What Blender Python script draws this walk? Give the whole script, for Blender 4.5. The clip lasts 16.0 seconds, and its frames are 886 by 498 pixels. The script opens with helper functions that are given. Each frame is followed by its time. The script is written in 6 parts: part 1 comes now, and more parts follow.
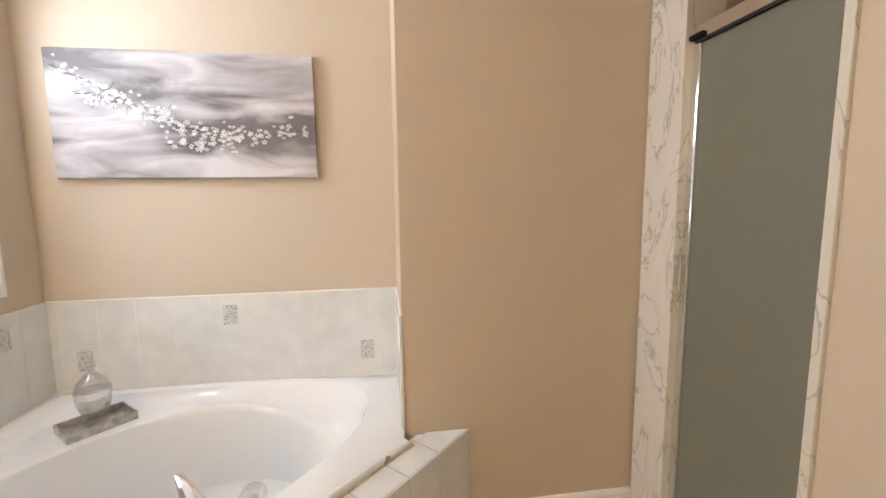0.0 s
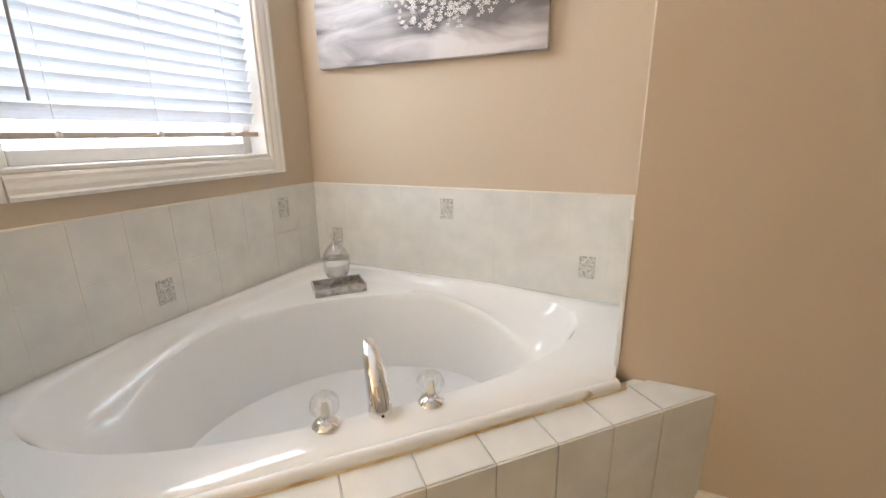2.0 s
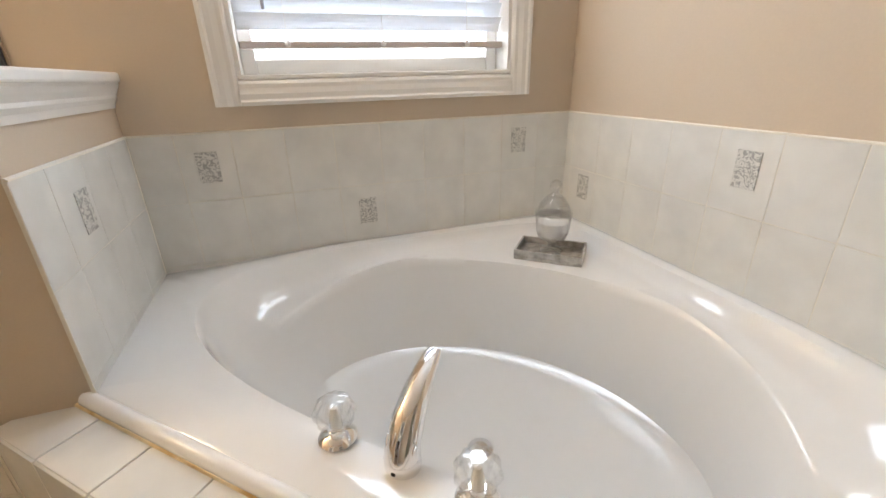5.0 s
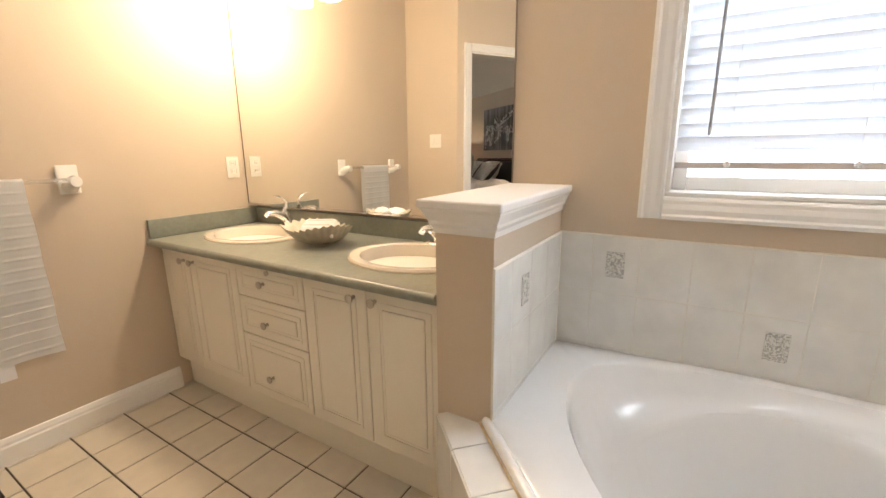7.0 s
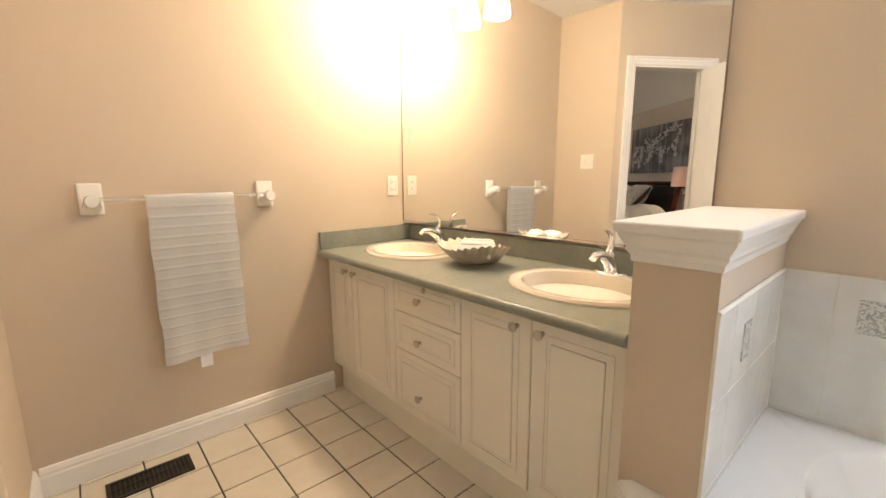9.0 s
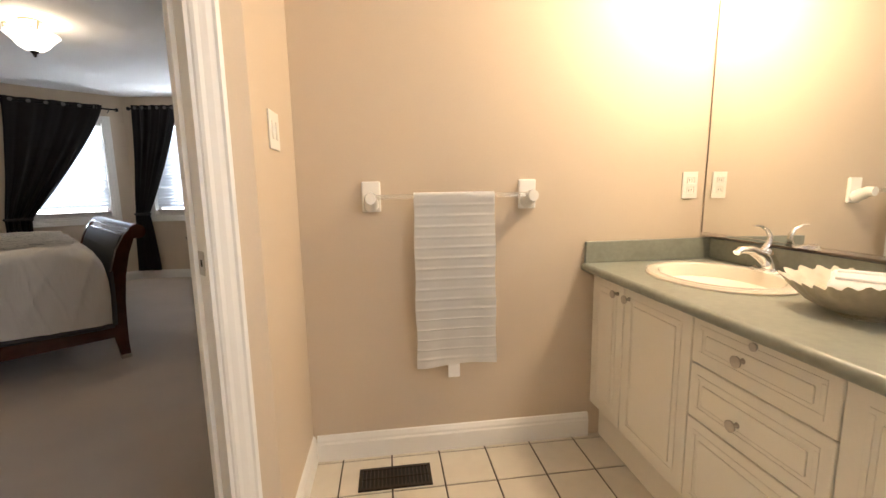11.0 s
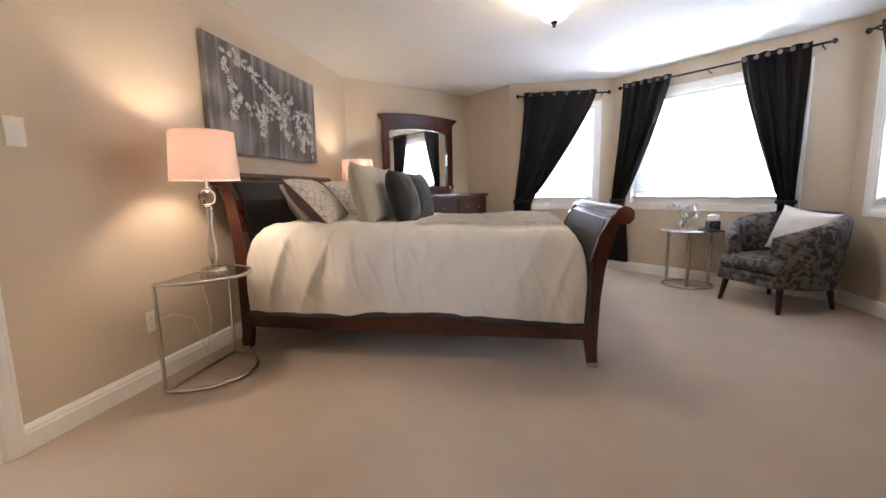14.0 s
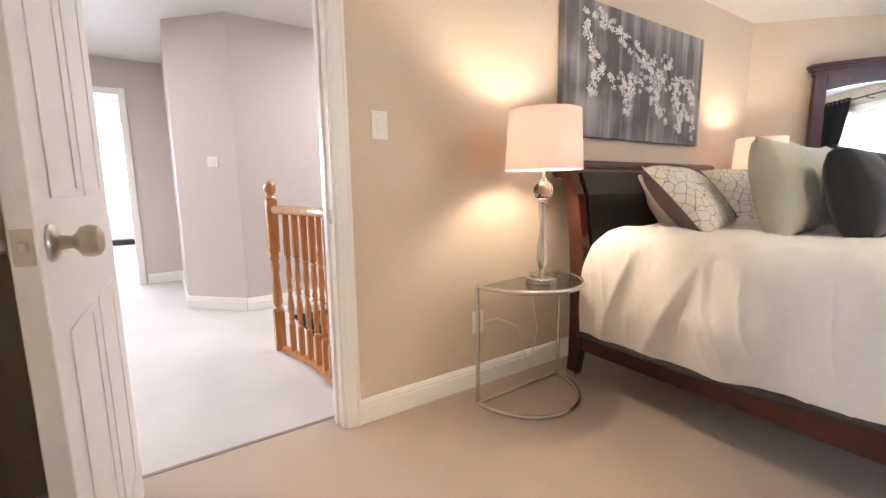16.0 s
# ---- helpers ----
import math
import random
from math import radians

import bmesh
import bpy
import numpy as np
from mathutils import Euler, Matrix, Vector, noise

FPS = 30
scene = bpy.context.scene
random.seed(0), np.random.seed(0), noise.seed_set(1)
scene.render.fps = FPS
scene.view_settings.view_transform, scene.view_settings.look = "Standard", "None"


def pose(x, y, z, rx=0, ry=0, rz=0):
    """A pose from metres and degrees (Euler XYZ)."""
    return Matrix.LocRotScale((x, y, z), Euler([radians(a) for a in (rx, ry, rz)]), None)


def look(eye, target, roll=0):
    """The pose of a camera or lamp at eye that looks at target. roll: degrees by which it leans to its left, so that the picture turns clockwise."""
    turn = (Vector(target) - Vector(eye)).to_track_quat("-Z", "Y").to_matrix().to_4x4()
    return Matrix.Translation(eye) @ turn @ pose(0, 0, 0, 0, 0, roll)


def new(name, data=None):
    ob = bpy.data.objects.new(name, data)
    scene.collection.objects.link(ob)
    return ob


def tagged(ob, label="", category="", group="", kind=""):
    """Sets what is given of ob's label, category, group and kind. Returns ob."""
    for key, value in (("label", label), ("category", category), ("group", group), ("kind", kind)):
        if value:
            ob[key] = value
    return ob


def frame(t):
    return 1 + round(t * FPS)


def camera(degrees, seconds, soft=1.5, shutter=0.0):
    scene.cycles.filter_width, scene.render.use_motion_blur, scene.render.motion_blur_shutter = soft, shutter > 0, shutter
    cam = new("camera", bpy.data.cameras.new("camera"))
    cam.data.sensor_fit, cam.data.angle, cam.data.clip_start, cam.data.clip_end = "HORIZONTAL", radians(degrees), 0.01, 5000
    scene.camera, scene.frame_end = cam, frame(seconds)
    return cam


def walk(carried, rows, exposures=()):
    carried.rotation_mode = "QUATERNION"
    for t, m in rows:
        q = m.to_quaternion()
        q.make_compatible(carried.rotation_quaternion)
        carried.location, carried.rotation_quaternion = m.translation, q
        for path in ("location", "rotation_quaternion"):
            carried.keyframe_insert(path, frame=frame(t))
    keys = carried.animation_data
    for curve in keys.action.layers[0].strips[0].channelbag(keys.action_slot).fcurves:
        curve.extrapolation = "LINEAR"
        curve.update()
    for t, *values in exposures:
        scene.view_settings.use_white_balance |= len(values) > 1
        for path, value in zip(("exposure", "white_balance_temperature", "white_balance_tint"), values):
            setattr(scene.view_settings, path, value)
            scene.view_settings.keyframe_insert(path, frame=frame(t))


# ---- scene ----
cam = camera(93.2, 16.0)
PATH = [
    (0, (1.472, 1.73, 1.337), (1.752, 3.695, 1.093), -0.7),
    (0.5, (1.503, 1.765, 1.319), (1.46, 3.748, 1.063), -0.5),
    (1, (1.519, 1.806, 1.26), (1.142, 3.746, 0.953), -0.5),
    (1.5, (1.519, 1.883, 1.189), (0.922, 3.747, 0.778), -0.6),
    (2, (1.517, 2.021, 1.136), (0.722, 3.779, 0.608), -0.8),
    (2.5, (1.513, 2.171, 1.062), (0.532, 3.787, 0.408), -1.2),
    (3, (1.501, 2.286, 1.015), (0.399, 3.777, 0.264), -1.6),
    (3.2, (1.494, 2.322, 0.997), (0.348, 3.767, 0.222), -1.7),
    (5.3, (1.488, 2.718, 1.069), (-0.339, 3.106, 0.353), -1.4),
    (5.5, (1.488, 2.732, 1.101), (-0.379, 2.958, 0.42), -1.3),
    (6, (1.504, 2.755, 1.154), (-0.382, 2.424, 0.577), -1.3),
    (6.5, (1.527, 2.718, 1.189), (-0.254, 1.957, 0.691), -1.0),
    (7, (1.553, 2.658, 1.201), (-0.108, 1.64, 0.747), -0.7),
    (7.5, (1.556, 2.614, 1.203), (-0.011, 1.441, 0.792), -0.6),
    (8, (1.559, 2.571, 1.199), (0.077, 1.282, 0.821), -0.5),
    (8.2, (1.558, 2.555, 1.192), (0.107, 1.228, 0.828), -0.5),
    (10.3, (1.490, 2.245, 1.157), (0.687, 0.440, 0.843), -1.0),
    (10.5, (1.468, 2.203, 1.146), (0.798, 0.343, 0.846), -1.1),
    (11, (1.437, 2.094, 1.139), (1.177, 0.132, 0.846), -1.0),
    (11.5, (1.466, 1.979, 1.123), (1.650, 0.009, 0.834), -1.0),
    (12, (1.585, 1.789, 1.099), (2.156, -0.106, 0.81), -0.9),
    (12.5, (1.716, 1.624, 1.083), (2.568, -0.163, 0.795), -0.8),
    (13, (1.834, 1.432, 1.066), (2.912, -0.231, 0.779), -1.0),
    (13.5, (1.943, 1.327, 1.058), (3.231, -0.175, 0.770), -1.15),
    (14, (2.095, 1.182, 1.027), (3.588, -0.118, 0.748), -1.1),
    (14.5, (2.242, 1.053, 1.036), (3.914, -0.009, 0.759), -1.2),
    (15, (2.379, 0.95, 1.029), (4.209, 0.192, 0.753), -1.2),
    (15.5, (2.538, 0.89, 1.029), (4.498, 0.605, 0.75), -1.0),
    (16, (2.734, 0.893, 1.027), (4.703, 1.092, 0.74), -0.8),
]
walk(cam, [(t, look(eye, target, roll)) for t, eye, target, roll in PATH], [(0.0, 0.18, 6400, 14), (2.5, 0.02, 6450, 12), (5.5, 0.05, 6450, 12), (7.0, 0.33, 6500, 13), (11.0, 0.43, 6500, 13), (12.0, 0.45, 6450, 15), (13.0, 0.72, 6350, 17), (14.0, 1.6, 6200, 15), (15.0, 1.87, 6100, 14), (16.0, 2.12, 6000, 14)])
# ---- world and lights ----
world = bpy.data.worlds.new("sky")
scene.world = world
world.use_nodes = True
wn = world.node_tree.nodes
sky = wn.new("ShaderNodeTexSky")
sky.sky_type, sky.sun_disc = "NISHITA", False
sky.sun_elevation, sky.sun_rotation = radians(38), radians(200)
world.node_tree.links.new(sky.outputs[0], wn["Background"].inputs[0])
wn["Background"].inputs[1].default_value = 0.12


def lamp(name, kind, m, energy, colour, size=0.1, size_y=None):
    data = bpy.data.lights.new(name, kind)
    data.energy, data.color = energy, colour
    if kind == "AREA":
        data.shape, data.size, data.size_y = "RECTANGLE", size, size_y or size
    elif kind == "SUN":
        data.angle = size
    else:
        data.shadow_soft_size = size
    ob = new(name, data)
    ob.matrix_world = m
    return ob


lamp("sun", "SUN", look((0, 0, 8), (3, -4, 0)), 1.2, (1, 0.96, 0.9), radians(12))

# ---- plan ----
CU, SU = math.cos(radians(51)), math.sin(radians(51))


def W(u, v, z=0.0):
    """The bedroom's own axes, turned against the bathroom's."""
    return Vector((CU * u + SU * v, -SU * u + CU * v, z))


def bed_frame(u, v, z=0.0, turn=0.0):
    return Matrix.Translation(W(u, v, z)) @ pose(0, 0, 0, 0, 0, -51 + turn)


BATH_H, BED_H = 2.5, 2.33
SKY_DAY = (0.80, 0.90, 1.0)

# daylight in the window openings
lamp("daylight_and_fill", "AREA", look((-0.10, 3.02, 1.66), (1, 3.02, 1.35)), 41, SKY_DAY, 0.85, 1.1)
lamp("daylight_and_fill", "AREA", look(W(6.073, 1.8, 1.42), W(3, 1.8, 1.3)), 36, SKY_DAY, 0.7, 1.1)
lamp("daylight_and_fill", "AREA", look(W(5.235, 0.283, 1.42), W(3.235, 2.283, 1.3)), 64, SKY_DAY, 1.4, 1.1)
lamp("daylight_and_fill", "AREA", look(W(3.73, -0.475, 1.42), W(3.73, 2, 1.3)), 27, SKY_DAY, 0.85, 1.1)
WARM = (1.0, 0.80, 0.56)
BULB, BEDSIDE, CEIL = 11.0, 4.4, 9.5

# ---- materials ----


def material(name, colour, rough=0.6, metal=0.0, scale=30.0, vary=0.05, bump=0.02, big=1.2, trans=0.0, emit=None, coat=0.0, spec=0.5, sheen=0.0, ior=1.45, alpha=1.0):
    m = bpy.data.materials.new(name)
    m.use_nodes = True
    n, ln = m.node_tree.nodes, m.node_tree.links
    b = n["Principled BSDF"]
    b.inputs["Roughness"].default_value, b.inputs["Metallic"].default_value = rough, metal
    b.inputs["Transmission Weight"].default_value, b.inputs["Coat Weight"].default_value = trans, coat
    b.inputs["Specular IOR Level"].default_value, b.inputs["Sheen Weight"].default_value = spec, sheen
    b.inputs["IOR"].default_value = ior
    geo = n.new("ShaderNodeNewGeometry")
    fine, broad = n.new("ShaderNodeTexNoise"), n.new("ShaderNodeTexNoise")
    fine.inputs["Scale"].default_value, fine.inputs["Detail"].default_value = scale, 4
    broad.inputs["Scale"].default_value, broad.inputs["Detail"].default_value = big, 3
    for t in (fine, broad):
        ln.new(geo.outputs["Position"], t.inputs["Vector"])
    add = n.new("ShaderNodeMath")
    add.operation = "ADD"
    ln.new(fine.outputs[0], add.inputs[0])
    ln.new(broad.outputs[0], add.inputs[1])
    rng = n.new("ShaderNodeMapRange")
    rng.inputs[1].default_value, rng.inputs[2].default_value = 0.6, 1.4
    rng.inputs[3].default_value, rng.inputs[4].default_value = 1 - vary, 1 + vary
    ln.new(add.outputs[0], rng.inputs[0])
    mul = n.new("ShaderNodeVectorMath")
    mul.operation = "SCALE"
    mul.inputs[0].default_value = colour[:3]
    ln.new(rng.outputs[0], mul.inputs["Scale"])
    ln.new(mul.outputs[0], b.inputs["Base Color"])
    if bump:
        bp = n.new("ShaderNodeBump")
        bp.inputs["Strength"].default_value, bp.inputs["Distance"].default_value = bump, 0.003
        ln.new(fine.outputs[0], bp.inputs["Height"])
        ln.new(bp.outputs[0], b.inputs["Normal"])
    if emit:
        b.inputs["Emission Color"].default_value, b.inputs["Emission Strength"].default_value = (*emit[0], 1), emit[1]
    return m


M = {}
M["wall"] = material("beige_wall_paint", (0.62, 0.515, 0.395), 0.65, scale=180, vary=0.025, bump=0.05, big=0.8)
M["hallwall"] = material("pale_taupe_paint", (0.62, 0.56, 0.52), 0.65, scale=180, vary=0.02, bump=0.05)
M["ceiling"] = material("textured_ceiling_paint", (0.82, 0.80, 0.77), 0.8, scale=120, vary=0.04, bump=0.35)
M["trim"] = material("white_trim_paint", (0.85, 0.83, 0.79), 0.35, scale=60, vary=0.015, bump=0.01)
M["white"] = material("white_lacquer", (0.86, 0.82, 0.72), 0.35, scale=90, vary=0.015, bump=0.01)
M["tub"] = material("white_acrylic", (0.86, 0.86, 0.85), 0.12, scale=40, vary=0.01, bump=0.0, coat=0.4)
M["walltile"] = material("marbled_wall_tile", (0.77, 0.765, 0.73), 0.15, scale=11, vary=0.10, bump=0.01, big=4)
M["grout"] = material("pale_grout", (0.80, 0.765, 0.68), 0.8, scale=200, vary=0.05, bump=0.1)
M["floortile"] = material("cream_floor_tile", (0.66, 0.60, 0.50), 0.28, scale=16, vary=0.07, bump=0.02, big=5)
M["floorgrout"] = material("dark_floor_grout", (0.07, 0.05, 0.033), 0.9, scale=200, vary=0.2, bump=0.2)
M["carpet"] = material("beige_carpet", (0.50, 0.40, 0.31), 0.95, scale=420, vary=0.14, bump=0.35, big=2.2, sheen=0.3)
M["counter"] = material("green_laminate", (0.26, 0.27, 0.225), 0.3, scale=45, vary=0.16, bump=0.01, big=9)
M["cherry"] = material("dark_cherry_wood", (0.062, 0.013, 0.008), 0.25, scale=18, vary=0.35, bump=0.02, big=3, coat=0.3)
M["chrome"] = material("chrome", (0.85, 0.85, 0.86), 0.08, 1.0, vary=0.01, bump=0)
M["black"] = material("black_cloth", (0.014, 0.012, 0.012), 0.8, scale=200, vary=0.2, bump=0.1)



def noise_mix(name, stops, scale, rough=0.5, stretch=(1, 1, 1), detail=6, distort=0.0, kind="NOISE", bump=0.0, coat=0.0, metal=0.0, spec=0.5):
    """A material whose colour runs through stops (position, colour) by a stretched noise."""
    m = bpy.data.materials.new(name)
    m.use_nodes = True
    n, ln = m.node_tree.nodes, m.node_tree.links
    b = n["Principled BSDF"]
    b.inputs["Roughness"].default_value, b.inputs["Coat Weight"].default_value = rough, coat
    b.inputs["Metallic"].default_value, b.inputs["Specular IOR Level"].default_value = metal, spec
    tc, mp = n.new("ShaderNodeTexCoord"), n.new("ShaderNodeMapping")
    mp.inputs["Scale"].default_value = stretch
    ln.new(tc.outputs["Object"], mp.inputs["Vector"])
    t = n.new("ShaderNodeTexNoise" if kind == "NOISE" else "ShaderNodeTexVoronoi")
    t.inputs["Scale"].default_value = scale
    if kind == "NOISE":
        t.inputs["Detail"].default_value, t.inputs["Distortion"].default_value = detail, distort
    elif kind == "EDGE":
        t.feature = "DISTANCE_TO_EDGE"
    ln.new(mp.outputs[0], t.inputs["Vector"])
    r = n.new("ShaderNodeValToRGB")
    while len(r.color_ramp.elements) < len(stops):
        r.color_ramp.elements.new(0.5)
    for e, (p, c) in zip(r.color_ramp.elements, stops):
        e.position, e.color = p, (*c, 1)
    ln.new(t.outputs[0], r.inputs[0])
    ln.new(r.outputs[0], b.inputs["Base Color"])
    if bump:
        bp = n.new("ShaderNodeBump")
        bp.inputs["Strength"].default_value, bp.inputs["Distance"].default_value = bump, 0.01
        ln.new(t.outputs[0], bp.inputs["Height"])
        ln.new(bp.outputs[0], b.inputs["Normal"])
    return m


M["stall"] = material("pale_stall_tile", (0.62, 0.58, 0.5), 0.25, scale=12, vary=0.06)
M["hallcarpet"] = material("pale_grey_carpet", (0.62, 0.59, 0.56), 0.95, scale=420, vary=0.1, bump=0.3, big=2.2)
M["glass"] = material("clear_glass", (1, 1, 1), 0.02, trans=1.0, vary=0, bump=0)
M["slat"] = material("white_blind_slat", (0.88, 0.89, 0.9), 0.45, vary=0.01, bump=0)
sn = M["slat"].node_tree
_tr = sn.nodes.new("ShaderNodeBsdfTranslucent")
_tr.inputs[0].default_value = (0.85, 0.9, 0.97, 1)
_mx = sn.nodes.new("ShaderNodeMixShader")
_mx.inputs[0].default_value = 0.2
sn.links.new(sn.nodes["Principled BSDF"].outputs[0], _mx.inputs[1])
sn.links.new(_tr.outputs[0], _mx.inputs[2])
sn.links.new(_mx.outputs[0], sn.nodes["Material Output"].inputs[0])
M["rail"] = material("cream_bottom_rail", (0.62, 0.55, 0.5), 0.4, vary=0.01, bump=0)
M["wand"] = material("grey_plastic", (0.35, 0.34, 0.34), 0.3, vary=0.01, bump=0)
M["overcast"] = material("overcast_sky", (0.8, 0.85, 0.9), 1.0, vary=0, bump=0, emit=((0.86, 0.93, 1.0), 1.6))
M["nickel"] = material("brushed_nickel", (0.55, 0.50, 0.44), 0.28, 1.0, scale=90, vary=0.05, bump=0.02)
M["dark"] = material("dark_void", (0.02, 0.018, 0.015), 0.8, vary=0.1)
M["seam"] = material("dark_seam", (0.28, 0.22, 0.17), 0.7, vary=0.1)
M["marble"] = noise_mix("veined_marble", ((0.0, (0.74, 0.69, 0.60)), (0.48, (0.72, 0.68, 0.60)), (0.495, (0.42, 0.39, 0.35)), (0.51, (0.70, 0.65, 0.57)), (1.0, (0.80, 0.76, 0.68))), 2.6, 0.2, (1.5, 1.5, 0.75), 8, 2.2)
M["frost"] = material("frosted_glass", (0.25, 0.25, 0.19), 0.45, scale=300, vary=0.03, bump=0.2, trans=0.25, big=1.6)
M["bronze"] = material("dark_bronze", (0.03, 0.022, 0.018), 0.4, 0.8, vary=0.1)
M["mirror"] = material("mirror_glass", (0.93, 0.94, 0.92), 0.0, 1.0, vary=0, bump=0)
M["sinkcream"] = material("cream_porcelain", (0.80, 0.72, 0.60), 0.12, vary=0.01, bump=0, coat=0.3)
M["ceramic"] = material("white_ceramic", (0.84, 0.82, 0.77), 0.15, vary=0.01, bump=0, coat=0.3)
M["crystal"] = material("clear_crystal", (1, 1, 1), 0.02, trans=1.0, vary=0, bump=0, ior=1.5)


def thin_glass(name, tint, rim):
    """Clear thin-walled glass: light goes straight through, with gloss towards its rims."""
    m = bpy.data.materials.new(name)
    m.use_nodes = True
    n, ln = m.node_tree.nodes, m.node_tree.links
    n.remove(n["Principled BSDF"])
    clear, gloss, mix, fres = n.new("ShaderNodeBsdfTransparent"), n.new("ShaderNodeBsdfGlossy"), n.new("ShaderNodeMixShader"), n.new("ShaderNodeLayerWeight")
    clear.inputs[0].default_value = (*tint, 1)
    gloss.inputs["Roughness"].default_value = 0.03
    fres.inputs[0].default_value = rim
    ln.new(fres.outputs["Facing"], mix.inputs[0])
    ln.new(clear.outputs[0], mix.inputs[1])
    ln.new(gloss.outputs[0], mix.inputs[2])
    ln.new(mix.outputs[0], n["Material Output"].inputs[0])
    return m


M["acrylic"] = thin_glass("clear_moulded_acrylic", (0.98, 0.98, 0.975), 0.22)
M["jarglass"] = thin_glass("clear_jar_glass", (0.97, 0.97, 0.97), 0.30)
M["towel"] = material("white_terry", (0.93, 0.92, 0.90), 0.95, scale=350, vary=0.02, bump=0.0)
M["deco"] = noise_mix("grey_floral_inlay", ((0.0, (0.33, 0.33, 0.32)), (0.44, (0.42, 0.42, 0.40)), (0.52, (0.72, 0.71, 0.67)), (1.0, (0.78, 0.77, 0.73))), 55, 0.2, (1, 1, 1), 3, 3.0)
M["silver"] = noise_mix("silver_leaf", ((0.3, (0.35, 0.33, 0.30)), (0.6, (0.62, 0.60, 0.57)), (1, (0.75, 0.73, 0.7))), 40, 0.35, metal=0.7)
M["salts"] = material("white_bath_salts", (0.88, 0.87, 0.84), 0.9, scale=250, vary=0.06, bump=0.8)
M["shell"] = noise_mix("mother_of_pearl", ((0.2, (0.55, 0.46, 0.32)), (0.5, (0.78, 0.72, 0.58)), (0.8, (0.84, 0.80, 0.70))), 22, 0.25, coat=0.5)
M["shellout"] = material("dark_shell_underside", (0.40, 0.35, 0.26), 0.35, vary=0.3, coat=0.3)
M["shade"] = material("pink_white_lampshade", (0.72, 0.59, 0.55), 0.8, scale=200, vary=0.02, bump=0.1)
M["frostshade"] = material("frosted_lamp_glass", (0.95, 0.9, 0.8), 0.4, vary=0, bump=0, emit=((1.0, 0.78, 0.50), 11.0))
M["bowlglass"] = material("alabaster_glass", (0.95, 0.92, 0.85), 0.4, vary=0, bump=0, emit=((1.0, 0.90, 0.74), 2.0))
M["oak"] = noise_mix("golden_oak", ((0.25, (0.36, 0.14, 0.045)), (0.5, (0.50, 0.21, 0.07)), (0.75, (0.60, 0.28, 0.10))), 9, 0.22, (9, 9, 0.8), 5, 0.6, coat=0.4)
M["leather"] = material("black_leather", (0.014, 0.013, 0.013), 0.48, scale=130, vary=0.15, bump=0.2)
M["sage"] = material("sage_linen", (0.46, 0.44, 0.35), 0.9, scale=380, vary=0.07, bump=0.2, sheen=0.2)
M["charcoal"] = material("charcoal_linen", (0.022, 0.022, 0.023), 0.9, scale=380, vary=0.12, bump=0.2, sheen=0.2)
M["plum"] = material("plum_grey_satin", (0.12, 0.085, 0.085), 0.6, scale=200, vary=0.06, bump=0.15)
M["border"] = material("dark_grey_border", (0.06, 0.05, 0.05), 0.8, scale=200, vary=0.1, bump=0.15)
M["scroll"] = noise_mix("scroll_embroidered_cotton", ((0.0, (0.20, 0.17, 0.16)), (0.016, (0.26, 0.23, 0.21)), (0.03, (0.76, 0.72, 0.65)), (1.0, (0.80, 0.77, 0.70))), 21, 0.85, (1, 1, 1), kind="EDGE")
M["curtain"] = material("black_curtain_cloth", (0.018, 0.014, 0.014), 0.75, scale=220, vary=0.15, bump=0.2)
M["rod"] = material("black_iron", (0.012, 0.011, 0.012), 0.4, 0.6, vary=0.1)
M["damask"] = noise_mix("grey_damask", ((0.0, (0.030, 0.027, 0.028)), (0.43, (0.048, 0.044, 0.045)), (0.54, (0.16, 0.15, 0.14)), (1.0, (0.22, 0.205, 0.195))), 15, 0.75, (1, 1, 1), 2, 1.2)
M["darkwood"] = material("dark_leg_wood", (0.03, 0.015, 0.01), 0.35, vary=0.2, coat=0.2)
M["cushion"] = material("white_faux_fur", (0.82, 0.79, 0.75), 0.95, scale=300, vary=0.05, bump=0.25, sheen=0.4)
M["petal"] = material("white_petal", (0.85, 0.84, 0.84), 0.6, vary=0.03, bump=0)
M["leafgreen"] = material("dark_stem_green", (0.06, 0.10, 0.04), 0.5, vary=0.1, bump=0)
M["smoke"] = material("smoked_glass", (0.05, 0.045, 0.04), 0.05, vary=0, bump=0, coat=0.5)
M["steel"] = material("silver_frame_metal", (0.66, 0.64, 0.60), 0.25, 1.0, vary=0.03, bump=0.01)
M["plastic"] = material("white_switch_plastic", (0.82, 0.79, 0.72), 0.35, vary=0.01, bump=0)
M["ventmetal"] = material("dark_register_metal", (0.05, 0.038, 0.028), 0.4, 0.6, vary=0.1)


